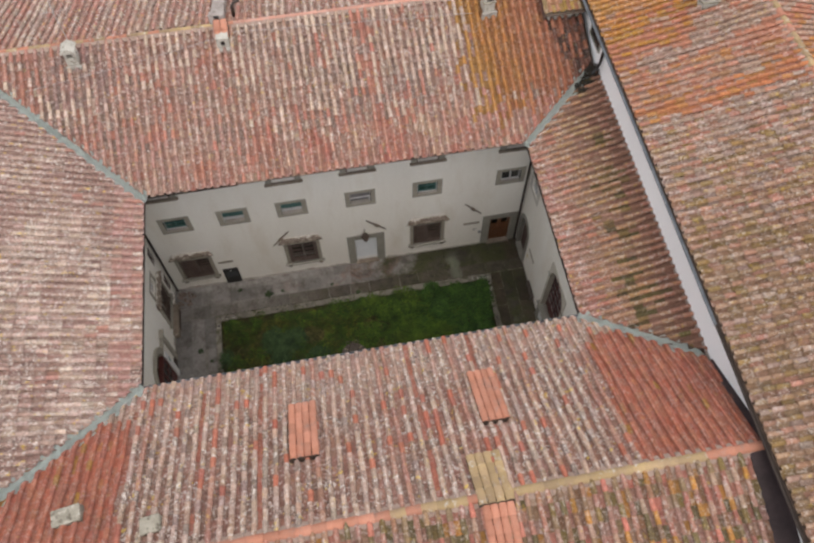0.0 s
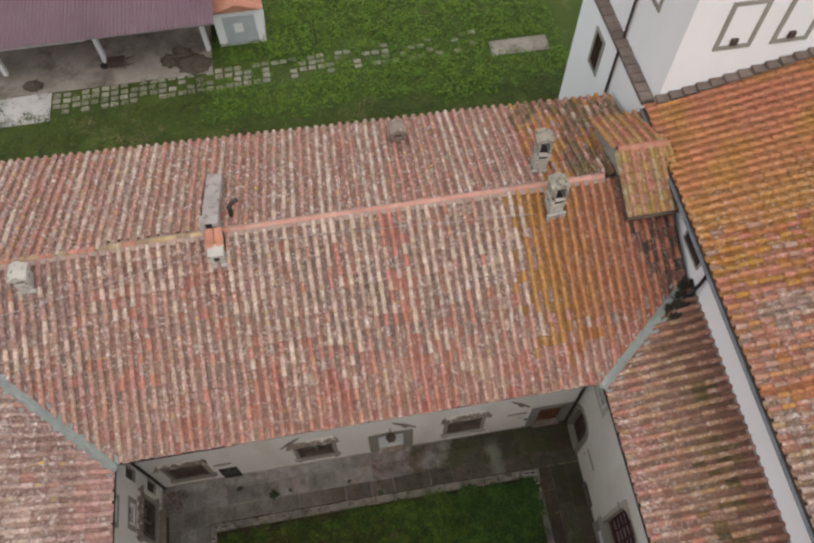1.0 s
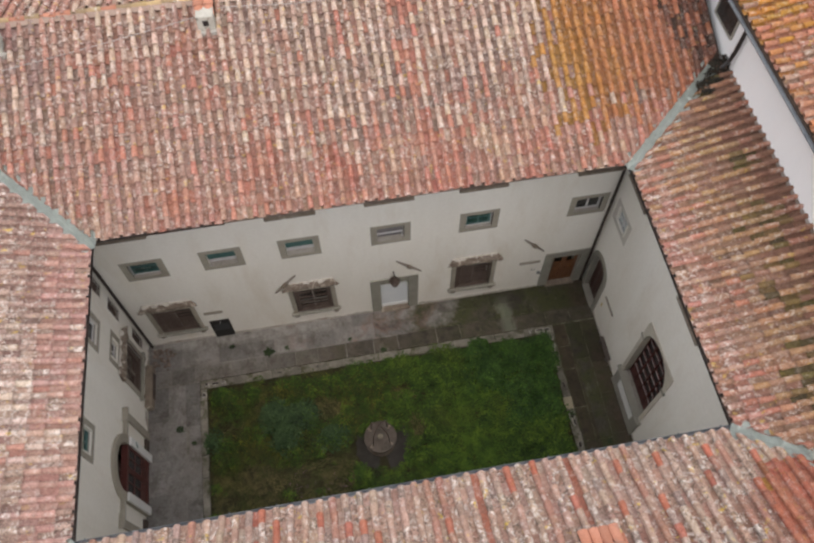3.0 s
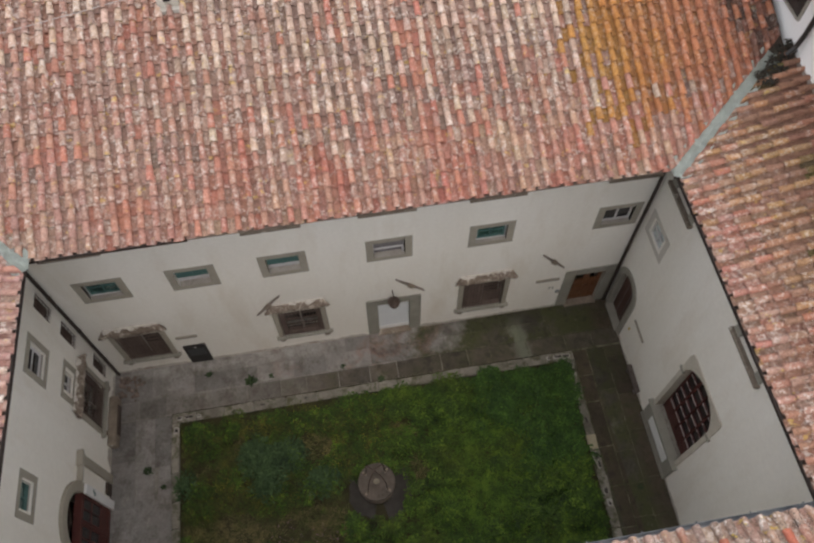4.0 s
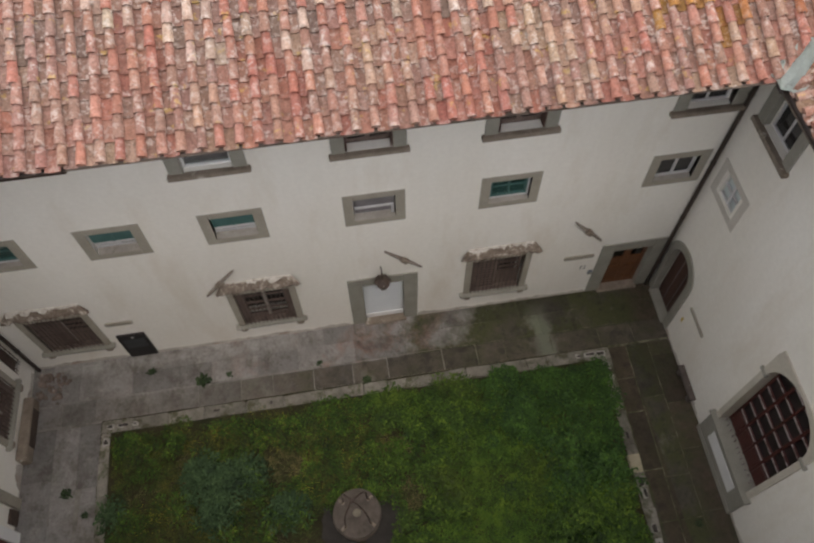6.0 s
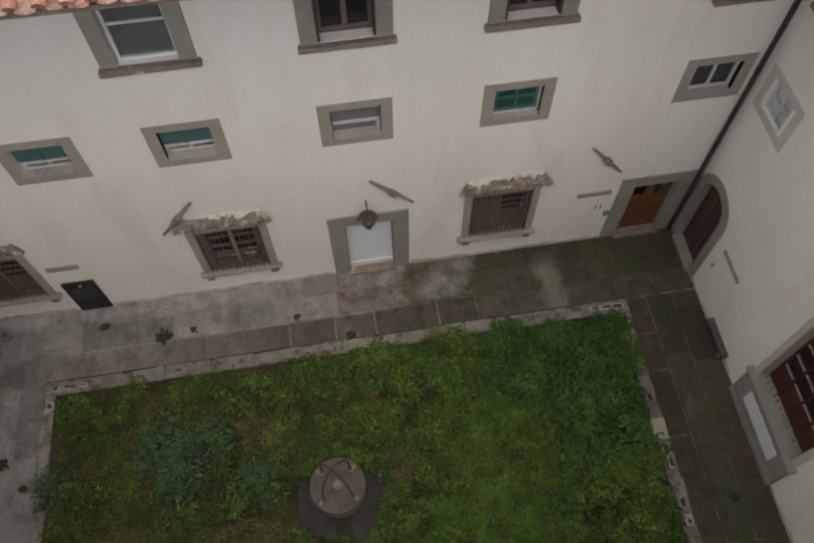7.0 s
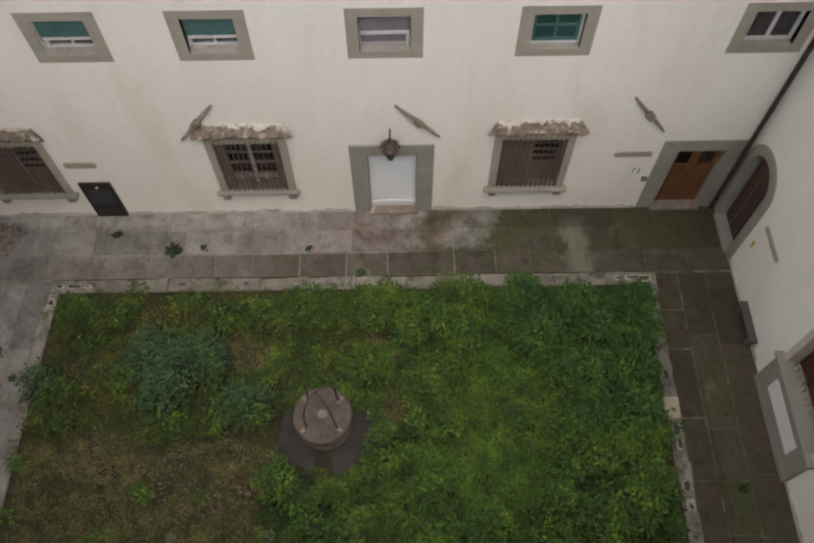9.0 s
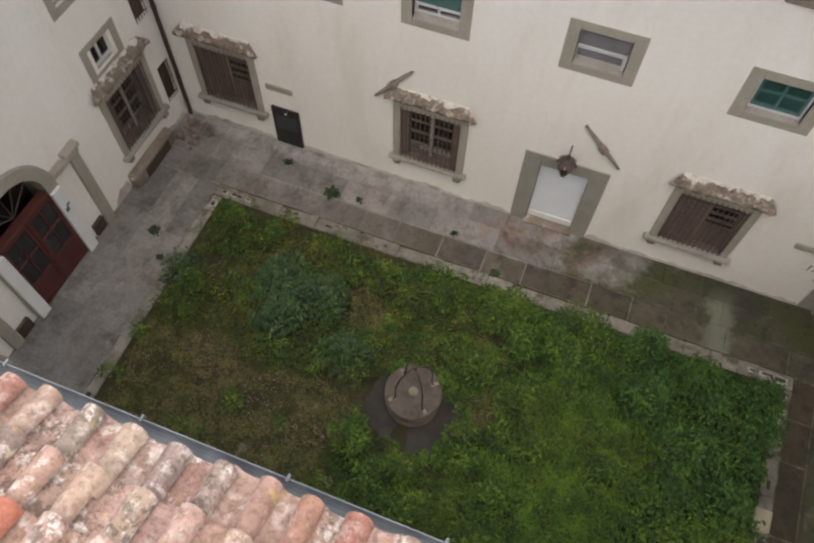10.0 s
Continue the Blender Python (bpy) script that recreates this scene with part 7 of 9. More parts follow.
bm = mesh()
nx, ny = 60, 32
bx0, bx1, by0, by1 = GX0 + 0.24, GX1 - 0.27, GY0 + 0.24, GY1 - 0.31
vs = [[bm.verts.new((bx0 + (bx1 - 0.035 * (by1 - by0) * (1 - j / ny) - bx0) * i / nx, by0 + (by1 - by0) * j / ny, 0.03 + 0.035 * noise.noise(Vector((i * 0.23, j * 0.23, 2.0))))) for i in range(nx + 1)] for j in range(ny + 1)]
for j in range(ny):
    for i in range(nx):
        bm.faces.new((vs[j][i], vs[j][i + 1], vs[j + 1][i + 1], vs[j + 1][i]))
tagged(part("garden_soil", bm, EARTH), "dark weedy earth of the garden bed", "soil", kind="structure")

WELL = Vector((-0.46, -5.08, 0.0))


def leaves(name, centres, mat, label, seed, count, size, spread, height, narrow=0.5, kind="stuff", category="plants"):
    """Clumps of small bent leaves. Each leaf is two quads, folded along its length and drooping at the tip."""
    rng = np.random.default_rng(seed)
    c = np.repeat(np.asarray(centres, float), count, 0)
    n = len(c)
    ang = rng.uniform(0, math.tau, n)
    rad = spread * np.sqrt(rng.uniform(0, 1, n)) * c[:, 3]
    up = rng.uniform(0.15, 1.0, n) * height * c[:, 3] * (1.15 - 0.6 * rad / (spread * c[:, 3] + 1e-6))
    base = np.stack([c[:, 0] + rad * np.cos(ang), c[:, 1] + rad * np.sin(ang), c[:, 2] + up], -1)
    ang2 = ang + rng.normal(0, 0.9, n)
    d = np.stack([np.cos(ang2), np.sin(ang2), np.zeros(n)], -1)
    s = np.stack([-d[:, 1], d[:, 0], rng.normal(0, 0.25, n)], -1)
    ln = (size * rng.uniform(0.6, 1.35, n) * np.sqrt(c[:, 3]))[:, None]
    rise = rng.uniform(-0.1, 0.75, n)[:, None] * np.array([0, 0, 1.0])
    mid = base + d * ln * 0.5 + rise * ln * 0.5
    tip = base + d * ln + rise * ln * 0.55 - np.array([0, 0, 0.18]) * ln
    w = s * ln * narrow * 0.5
    verts = np.stack([base - w * 0.35, base + w * 0.35, mid - w, mid + w, tip - w * 0.3, tip + w * 0.3], 1).reshape(-1, 3)
    k = np.arange(n)[:, None] * 6
    faces = np.concatenate([k + [0, 1, 3, 2], k + [2, 3, 5, 4]])
    ob = arrays(name, verts, faces, mat)
    return tagged(ob, label, category, kind=kind)


rng = random.Random(77)
weeds, tall, yellow, blue, dry, deep, dull, low = [], [], [], [], [], [], [], []
for _ in range(7600):
    x, y = rng.uniform(bx0 + 0.14, bx1 - 0.12), rng.uniform(by0, by1 - 0.14)
    if x > bx1 - 0.12 - 0.14 * soft(-y, 3.2, 4.2) + 0.035 * (y - by1) or math.hypot(x - bx0, y - by1) < 0.42:
        continue
    if math.hypot(x - WELL.x, y - WELL.y + 0.12) < 0.60 + 0.2 * blotch(x, y, 1.4, 24) + (0.26 if y < WELL.y + 0.25 and abs(x - WELL.x + 0.12) > 0.14 else 0.0):
        continue
    lush = blotch(x, y, 0.75, 21) + 0.20 * soft(x, 0.5, 5.0) - 0.62 * soft(-x, 1.0, 2.4) * soft(-y, 5.1, 5.8) - 0.5 * soft(1.0 - math.hypot((x + 2.2) / 0.8, (y + 3.5) / 0.6), 0.0, 0.4)
    clump = min(1.0, max(0.0, 0.5 + 1.35 * (blotch(x, y, 2.1, 25) - 0.5)))
    big = 0.45 + 1.0 * max(0.0, lush - 0.3) * (0.45 + 1.1 * clump) + rng.uniform(-0.12, 0.15)
    if x > 3.4 and y > -5.6:
        big += 0.35 * clump * 2
    rim = 0.5 + 0.5 * soft(min((by1 - y) * 0.8, bx1 - x, (x - bx0) * 1.2) + 0.5 * max(0.0, clump - 0.56), 0.05, 0.34)
    big *= rim
    clump = 0.42 + (clump - 0.42) * rim if clump > 0.42 else clump
    carpet = min(math.hypot((x - 2.5) / 1.9, (y + 4.15) / 1.15), math.hypot((x - 2.6) / 1.9, (y + 6.3) / 0.85)) + 0.9 * (blotch(x, y, 1.1, 28) - 0.5) * 2
    bush = min(math.hypot((x + 3.5) / 0.80, (y + 4.0) / 0.72), math.hypot((x + 2.15) / 0.32, (y + 4.72) / 0.24), math.hypot((x + 6.15) / 0.24, (y + 4.3) / 0.24)) + 1.0 * (blotch(x, y, 1.5, 26) - 0.5) * 2
    if bush < 0.95 and rng.random() < 0.9 - 0.6 * soft(bush, 0.45, 0.95):
        blue.append((x, y, 0.02 + (0.55 if -5 < x < -2.7 else 0.15) * max(0.0, 1 - bush), 0.9 + 0.6 * rng.random() * clump * 1.6))
    elif carpet < 0.95 and rng.random() < 0.85 - 0.5 * soft(carpet, 0.5, 0.95):
        low.append((x, y, 0.25 * max(0.0, clump - 0.42), 0.55 + 0.5 * clump))
    elif x > 2.6 and y > -5.4 and rng.random() < 0.9 * soft(x + 0.7 * y + 3.0 * (clump - 0.5), 0.2, 2.4):
        deep.extend([(x, y, 1.0 * max(0.0, clump - 0.42), max(0.8 * rim, big))] * (rng.random() < 0.62))
    elif x < 0.6 and y > -5.2 and rng.random() < 0.6 * soft(blotch(x, y, 0.9, 22), 0.36, 0.58):
        yellow.append((x, y, 0.0, max(0.4, big * 0.85)))
    elif lush > 0.34 and rng.random() < 0.62 * soft(-x + 2.6 * (blotch(x, y, 1.3, 27) - 0.5), 0.1, 2.6):
        if rng.random() < 0.75:
            dull.append((x, y, 0.9 * max(0.0, clump - 0.42), max(0.4, big * (0.75 + 0.6 * clump))))
    elif lush < 0.38 and rng.random() < 0.95:
        dry.append((x, y, 0.0, max(0.4, big)))
    elif clump > 0.54 and rng.random() < 0.55:
        tall.append((x, y, 0.8 * max(0.0, clump - 0.42), (0.75 + 0.6 * rng.random()) * rim))
    elif rng.random() < 0.25 + 0.8 * soft(lush, 0.2, 0.6):
        weeds.append((x, y, 0.8 * max(0.0, clump - 0.42) * soft(lush, 0.3, 0.6), max(0.4, big)))
leaves("garden_weeds", weeds, WEED, "thick green weeds filling the garden bed", 1, 32, 0.060, 0.17, 0.32, 0.46)
leaves("olive_weeds", dull, DULL_LEAF, "dull olive and brownish weeds in the dry half", 10, 32, 0.056, 0.17, 0.34, 0.42)
leaves("low_weeds", low, BRIGHT_LEAF, "low carpet of bright yellowish green weeds", 17, 44, 0.05, 0.17, 0.22, 0.5)
leaves("tall_weeds", tall, WEED, "taller broad-leaved green weeds in clumps", 7, 46, 0.068, 0.18, 0.46, 0.48)
leaves("lush_weeds", deep, DEEP_LEAF, "lush dark green weeds in the garden's corner", 8, 58, 0.062, 0.18, 0.48, 0.52)
leaves("yellowing_weeds", yellow, YELLOW_LEAF, "yellow-green weeds along the garden's edge", 2, 32, 0.052, 0.16, 0.25, 0.45)
leaves("dark_weeds", blue, BLUE_LEAF, "dark bluish-green bushy weeds in the garden", 3, 32, 0.085, 0.20, 0.50, 0.42)
leaves("dry_grass", dry, DRY_GRASS, "thin dry grass on bare earth", 4, 30, 0.08, 0.19, 0.12, 0.16)
short = [(rng.uniform(bx0 + 0.05, bx1 - 0.05), rng.uniform(by0, by1 - 0.05), 0.03, 0.6 + 0.5 * rng.random()) for _ in range(2600)]
short = [c for c in short if c[0] < bx1 - 0.05 + 0.035 * (c[1] - by1) and math.hypot(c[0] - WELL.x, c[1] - WELL.y + 0.1) > 0.95]
leaves("short_grass", short, SHORT_GRASS, "short olive-green grass covering the garden soil", 9, 16, 0.06, 0.13, 0.08, 0.2)
bloom = [(rng.gauss(-2.7, 0.8), rng.gauss(-6.3, 0.35), 0.10, 0.6) for _ in range(46)]
m_bloom = mottled("pink_petals", (0.32, 0.16, 0.24), (0.42, 0.24, 0.33), 3.0, 30.0, 0.8)
leaves("pink_flowers", bloom, m_bloom, "scattered small pink flowers in the dry grass", 6, 3, 0.03, 0.1, 0.12, 0.8)

gold = [c for c in ((rng.uniform(-6.1, 0.6), rng.uniform(-4.6, by1 - 0.1), 0.22, 0.7) for _ in range(520)) if blotch(c[0], c[1], 1.1, 58) > 0.50]
m_gold = mottled("yellow_petals", (0.27, 0.25, 0.02), (0.38, 0.34, 0.03), 3.0, 30.0, 0.8)
leaves("yellow_flowers", gold, m_gold, "scattered tiny yellow flowers among the weeds", 16, 4, 0.024, 0.18, 0.14, 0.8)


def tuft(x, y, size, seed):
    rr = random.Random(seed)
    c = [(rr.uniform(-0.4, 0.4) * size, rr.uniform(-0.4, 0.4) * size, 0.0, 0.5 + rr.random() * 0.5) for _ in range(7)]
    ob = leaves("weed_tuft", c, TUFT_LEAF, "green weed growing between the paving slabs", seed, 10, size * 0.55, size * 0.5, size * 0.8, kind="thing", category="weed")
    ob["group"] = "weeds in the paving"
    ob.location = (x, y, 0.012)


for k, (x, y, s) in enumerate([(-4.05, -1.05, 0.24), (-5.35, -0.55, 0.13), (-3.35, -0.95, 0.09), (-1.0, -1.02, 0.09), (-7.28, -3.42, 0.13), (-6.78, -4.0, 0.1), (7.3, -6.4, 0.1), (0.2, -1.72, 0.14)]):
    tuft(x, y, s, 60 + k)

# ---- the old well in the garden ----
o = thing("stone_well", "round brownish stone well with bent iron rods over its lid", "well", at=pose(WELL.x, WELL.y, 0.0))
APRON = mottled("dark_wet_stone", (0.03, 0.027, 0.023), (0.06, 0.052, 0.046), 2.0, 18.0, 0.85, relief=0.4)
for a0, a1, reach, sx, sy in ((150, 258, 0.86, -0.02, -0.06), (282, 395, 1.0, 0.04, -0.12), (40, 146, 0.62, 0.0, 0.0)):
    rngw = random.Random(a0)
    bm = mesh()
    arc = [a0 + (a1 - a0) * k / 12 for k in range(13)]
    rim = [(math.cos(radians(a)) * reach * (1 + rngw.uniform(-0.07, 0.06)) + sx, math.sin(radians(a)) * reach * (1 + rngw.uniform(-0.07, 0.06)) + sy) for a in arc]
    foot = [(math.cos(radians(a)) * 0.4, math.sin(radians(a)) * 0.4) for a in reversed(arc)]
    prism(bm, rim + foot, -0.02, 0.055, "z")
    part("apron_slab", bm, APRON, o, "broken dark stone apron")
WELL_STONE = mottled("brown_sandstone", (0.12, 0.095, 0.078), (0.20, 0.165, 0.135), 2.5, 22.0, 0.9, stain=(0.16, 0.14, 0.11), stain_lo=0.52, stain_hi=0.66, relief=0.45, stain_scale=3.0)
LID_STONE = mottled("mottled_lid_stone", (0.07, 0.057, 0.047), (0.14, 0.115, 0.095), 3.2, 24.0, 0.9, stain=(0.10, 0.085, 0.07), stain_lo=0.5, stain_hi=0.62, relief=0.5, stain_scale=4.5)
bm = mesh()
lathe(bm, [(0.50, 0.04), (0.50, 0.12), (0.46, 0.16), (0.45, 0.42), (0.49, 0.48), (0.54, 0.52), (0.55, 0.60), (0.53, 0.64)], 32)
part("drum", bm, WELL_STONE, o)
bm = mesh()
lathe(bm, [(0.545, 0.635), (0.545, 0.66), (0.53, 0.675), (0.40, 0.685), (0.14, 0.70), (0.0001, 0.705)], 40)
for v in bm.verts:
    if v.co.z > 0.65:
        v.co.z += 0.012 * noise.noise(v.co * 5.0)
part("lid", bm, LID_STONE, o, "flat mottled stone lid")
bm = mesh()
lathe(bm, [(0.10, 0.695), (0.085, 0.712), (0.0001, 0.718)], 14)
for v in bm.verts:
    v.co.x *= 1 + 0.25 * noise.noise(v.co * 20)
part("lid_boss", bm, mottled("worn_pale_stone", (0.15, 0.13, 0.10), (0.27, 0.24, 0.18), 8.0, 30.0, 0.9, relief=0.4), o, "paler worn middle of the lid")
TOPX_ROD, TOPY_ROD = -0.10, 0.10
for k, (a, lean) in enumerate(((222, 0.05), (318, -0.03), (40, 0.04), (138, -0.05))):
    ca, sa = math.cos(radians(a)), math.sin(radians(a))
    tx, ty = -sa * lean, ca * lean
    bm = mesh()
    path = [(0.41, 0.69, 0.0), (0.37, 0.84, 0.6), (0.385, 1.10, 1.0), (0.37, 1.38, 0.9), (0.29, 1.62, 0.5), (0.14, 1.80, 0.1)]
    tube(bm, [(ca * r + tx * b_, sa * r + ty * b_, z) for r, z, b_ in path] + [(TOPX_ROD * 0.3, TOPY_ROD * 0.3, 1.85)], 0.018, 6)
    part("iron_rod", bm, IRON, o, "bent rusty iron rod")
    bm = mesh()
    box(bm, -0.075, 0.075, -0.035, 0.035, 0.685, 0.715, 0.01, turn=Matrix.Translation((ca * 0.43, sa * 0.43, 0)) @ Matrix.Rotation(radians(a), 4, "Z"))
    part("foot_plate", bm, WORN_STONE, o)
bm = mesh()
lathe(bm, [(0.03, 1.81), (0.045, 1.85), (0.03, 1.90)], 8)
part("rod_joint", bm, IRON, o)


# ---- ridge caps ----
RIDGE_BED = mottled("pinkish_ridge_mortar", (0.30, 0.215, 0.175), (0.42, 0.315, 0.26), 2.5, 20.0, 0.95, stain=(0.20, 0.15, 0.12), stain_lo=0.55, stain_hi=0.66, relief=0.6, stain_scale=4.0)


def ridge(name, a, b, tones, label, radius=0.13, seed=1):
    """Half-round caps laid end over end along a ridge. tones: material for each share of the length."""
    a, b = Vector(a), Vector(b)
    o = thing(name, label, "roof ridge", kind="structure", at=Matrix.Translation(a))
    d = (b - a).normalized()
    s = d.cross(Vector((0, 0, 1))).normalized()
    rr = random.Random(seed)
    n = int((b - a).length / 0.38)
    bm = mesh()
    rows = []
    for i in range(n * 2 + 1):
        q = (b - a) * (i / (n * 2))
        rows.append([bm.verts.new(q + s * (k * (radius + 0.10 + rr.uniform(-0.03, 0.02))) + Vector((0, 0, z))) for k, z in ((-1, -0.015), (-0.4, 0.075), (0.4, 0.075), (1, -0.015))])
    for r0, r1 in zip(rows, rows[1:]):
        for k in range(3):
            bm.faces.new((r0[k], r0[k + 1], r1[k + 1], r1[k]))
    part("mortar_bed", bm, RIDGE_BED, o)
    meshes = {}
    for i in range(n):
        f = i / n
        mat = next(m for lim, m in tones if f <= lim)
        if callable(mat):
            mat = mat(rr)
        if mat.name not in meshes:
            bm = mesh()
            rings = []
            for y, r, up in ((0.0, radius, 0.02), (0.43, radius * 0.87, 0.0)):
                rings.append([bm.verts.new((-r * math.cos(math.pi * k / 6), y, up + r * 0.85 * math.sin(math.pi * k / 6))) for k in range(7)])
            inner = [bm.verts.new((-(radius - 0.02) * math.cos(math.pi * k / 6), 0.0, 0.02 + (radius - 0.02) * 0.85 * math.sin(math.pi * k / 6))) for k in range(7)]
            for k in range(6):
                bm.faces.new((rings[0][k], rings[0][k + 1], rings[1][k + 1], rings[1][k]))
                bm.faces.new((rings[0][k], inner[k], inner[k + 1], rings[0][k + 1]))
            me = bpy.data.meshes.new("ridge_tile")
            bm.to_mesh(me)
            bm.free()
            me.materials.append(mat)
            meshes[mat.name] = me
        ob = new("ridge_tile", meshes[mat.name])
        ob.parent = o
        m = Matrix((s, d, Vector((0, 0, 1)))).transposed().to_4x4()
        m.translation = d * (i * 0.38) + Vector((0, 0, 0.03 + rr.uniform(-0.006, 0.006)))
        ob.matrix_basis = m @ Matrix.Rotation(rr.uniform(-0.03, 0.03), 4, "Z")
    return o


mixed = lambda rr: TERRACOTTA if rr.random() < 0.35 else OLD_TERRACOTTA
ridge("ridge_north", (8.15, N_RIDGE, NZ), (-17.5, N_RIDGE, NZ), ((0.43, RIDGE_CLAY), (1.0, mixed)), "salmon terracotta ridge caps along the far roof", 0.095)
ridge("ridge_south", (9.4, S_RIDGE, SZ), (-12.3, S_RIDGE, SZ), ((0.06, TERRACOTTA), (0.26, OLD_TERRACOTTA), (0.46, mixed), (1.0, TERRACOTTA)), "mixed new and lichened ridge caps along the near roof", seed=2)
ridge("ridge_west", (W_RIDGE, -19.5, WZ), (W_RIDGE, 3.4, WZ), ((1.0, OLD_TERRACOTTA),), "lichened ridge caps of the west wing", seed=3)
ridge("ridge_annex", ANNEX @ Vector((5.3, -20.8, 12.15 + 0.27 * 5.3)), ANNEX @ Vector((5.3, 5.6, 12.15 + 0.27 * 5.3)), ((1.0, mixed),), "mixed ridge caps of the higher wing", seed=4)


# mortar fillet where the east roof meets the white wall
bm = mesh()
ends = []
for y in (-11.6, 0.45):
    foot = ANNEX @ Vector((0.30, y, 0))
    zt = EAVE + E_SLOPE * (foot.x - e_eave(foot.y))
    ends.append([bm.verts.new((foot.x + dx, foot.y, zt + dz)) for dx, dz in ((0.02, -0.1), (-0.05, -0.1), (-0.05, 0.03), (-0.02, 0.06), (0.02, 0.06))])
for k in range(5):
    bm.faces.new((ends[0][k], ends[0][(k + 1) % 5], ends[1][(k + 1) % 5], ends[1][k]))
bm.faces.new(ends[0])
bm.faces.new(ends[1][::-1])
bmesh.ops.recalc_face_normals(bm, faces=bm.faces)
tagged(part("trim_fillet", bm, mottled("dull_mortar", (0.24, 0.19, 0.16), (0.36, 0.31, 0.28), 1.5, 16.0, 0.95, stain=(0.16, 0.12, 0.09), stain_lo=0.5, stain_hi=0.65, relief=0.5, stain_scale=2.0)), "dull mortar fillet between roof and white wall", "trim", kind="structure")


# ---- roof lights, chimneys and the little raised roof ----
def raised_tiles(name, roof, u, v, w, ln, lift, mat, label, category, seed):
    """A small raised patch of tiles on a slope (a covered roof hatch)."""
    o = thing(name, label, category, "covered roof hatches", at=Matrix.Translation(roof.at(u, v)))
    rr = random.Random(seed)
    base = roof.at(u, v)
    bm = mesh()
    vs = []
    for h in (0.0, lift):
        for uu, vv in ((-w / 2, 0), (w / 2, 0), (w / 2, ln), (-w / 2, ln)):
            vs.append(bm.verts.new(roof.at(u + uu, v + vv, h) - base))
    for q in ((3, 2, 1, 0), (4, 5, 6, 7), (0, 1, 5, 4), (1, 2, 6, 5), (2, 3, 7, 6), (3, 0, 4, 7)):
        bm.faces.new([vs[k] for k in q])
    part("curb", bm, DECK, o)
    cols = max(2, round(w / 0.2))
    rows = max(2, round(ln / 0.36))
    basis = Matrix((roof.u, roof.v, roof.n)).transposed().to_4x4()
    sh = cover_shape(0.42, w / cols * 1.06, w / cols * 0.92, 0.06, 0.035)
    me = bpy.data.meshes.new("tile")
    me.from_pydata([tuple(x) for x in sh[0]], [], [tuple(int(i) for i in f) for f in sh[1]])
    me.materials.append(mat)
    for i in range(cols):
        for j in range(rows):
            ob = new("tile", me)
            ob.parent = o
            m = basis.copy()
            m.translation = roof.at(u - w / 2 + (i + 0.5) * w / cols + rr.uniform(-0.006, 0.006), v - 0.04 + j * (ln / rows), lift + 0.005 + rr.uniform(0, 0.01)) - base
            ob.matrix_basis = m
    return o


raised_tiles("roof_hatch", R_SOUTH, 2.05, 1.85, 0.78, 1.85, 0.16, TERRACOTTA, "raised hatch of plain orange tiles on the lichened roof", "roof hatch", 1)
raised_tiles("roof_hatch", R_SOUTH, -3.12, 1.75, 0.78, 1.85, 0.16, TERRACOTTA, "raised hatch of plain orange tiles on the lichened roof", "roof hatch", 2)
raised_tiles("roof_hatch", R_SOUTH, -2.48, 4.62, 0.88, 1.42, 0.10, OLD_TERRACOTTA, "raised hatch of yellow-lichened grey tiles below the ridge", "roof hatch", 3)
raised_tiles("roof_hatch", R_SOUTH_OUT, 2.5, 3.9, 0.8, 1.5, 0.12, TERRACOTTA, "raised hatch of orange tiles behind the ridge", "roof hatch", 4)


PALE_MORTAR = mottled("pale_render", (0.42, 0.40, 0.35), (0.58, 0.56, 0.50), 2.5, 18.0, 0.92, stain=(0.17, 0.15, 0.12), stain_lo=0.53, stain_hi=0.64, relief=0.5, stain_scale=5.0)


GREY_RENDER = mottled("weathered_grey_render", (0.27, 0.25, 0.20), (0.42, 0.39, 0.32), 3.0, 18.0, 0.92, stain=(0.11, 0.095, 0.07), stain_lo=0.50, stain_hi=0.62, relief=0.6, stain_scale=6.0, second=(0.58, 0.55, 0.47))


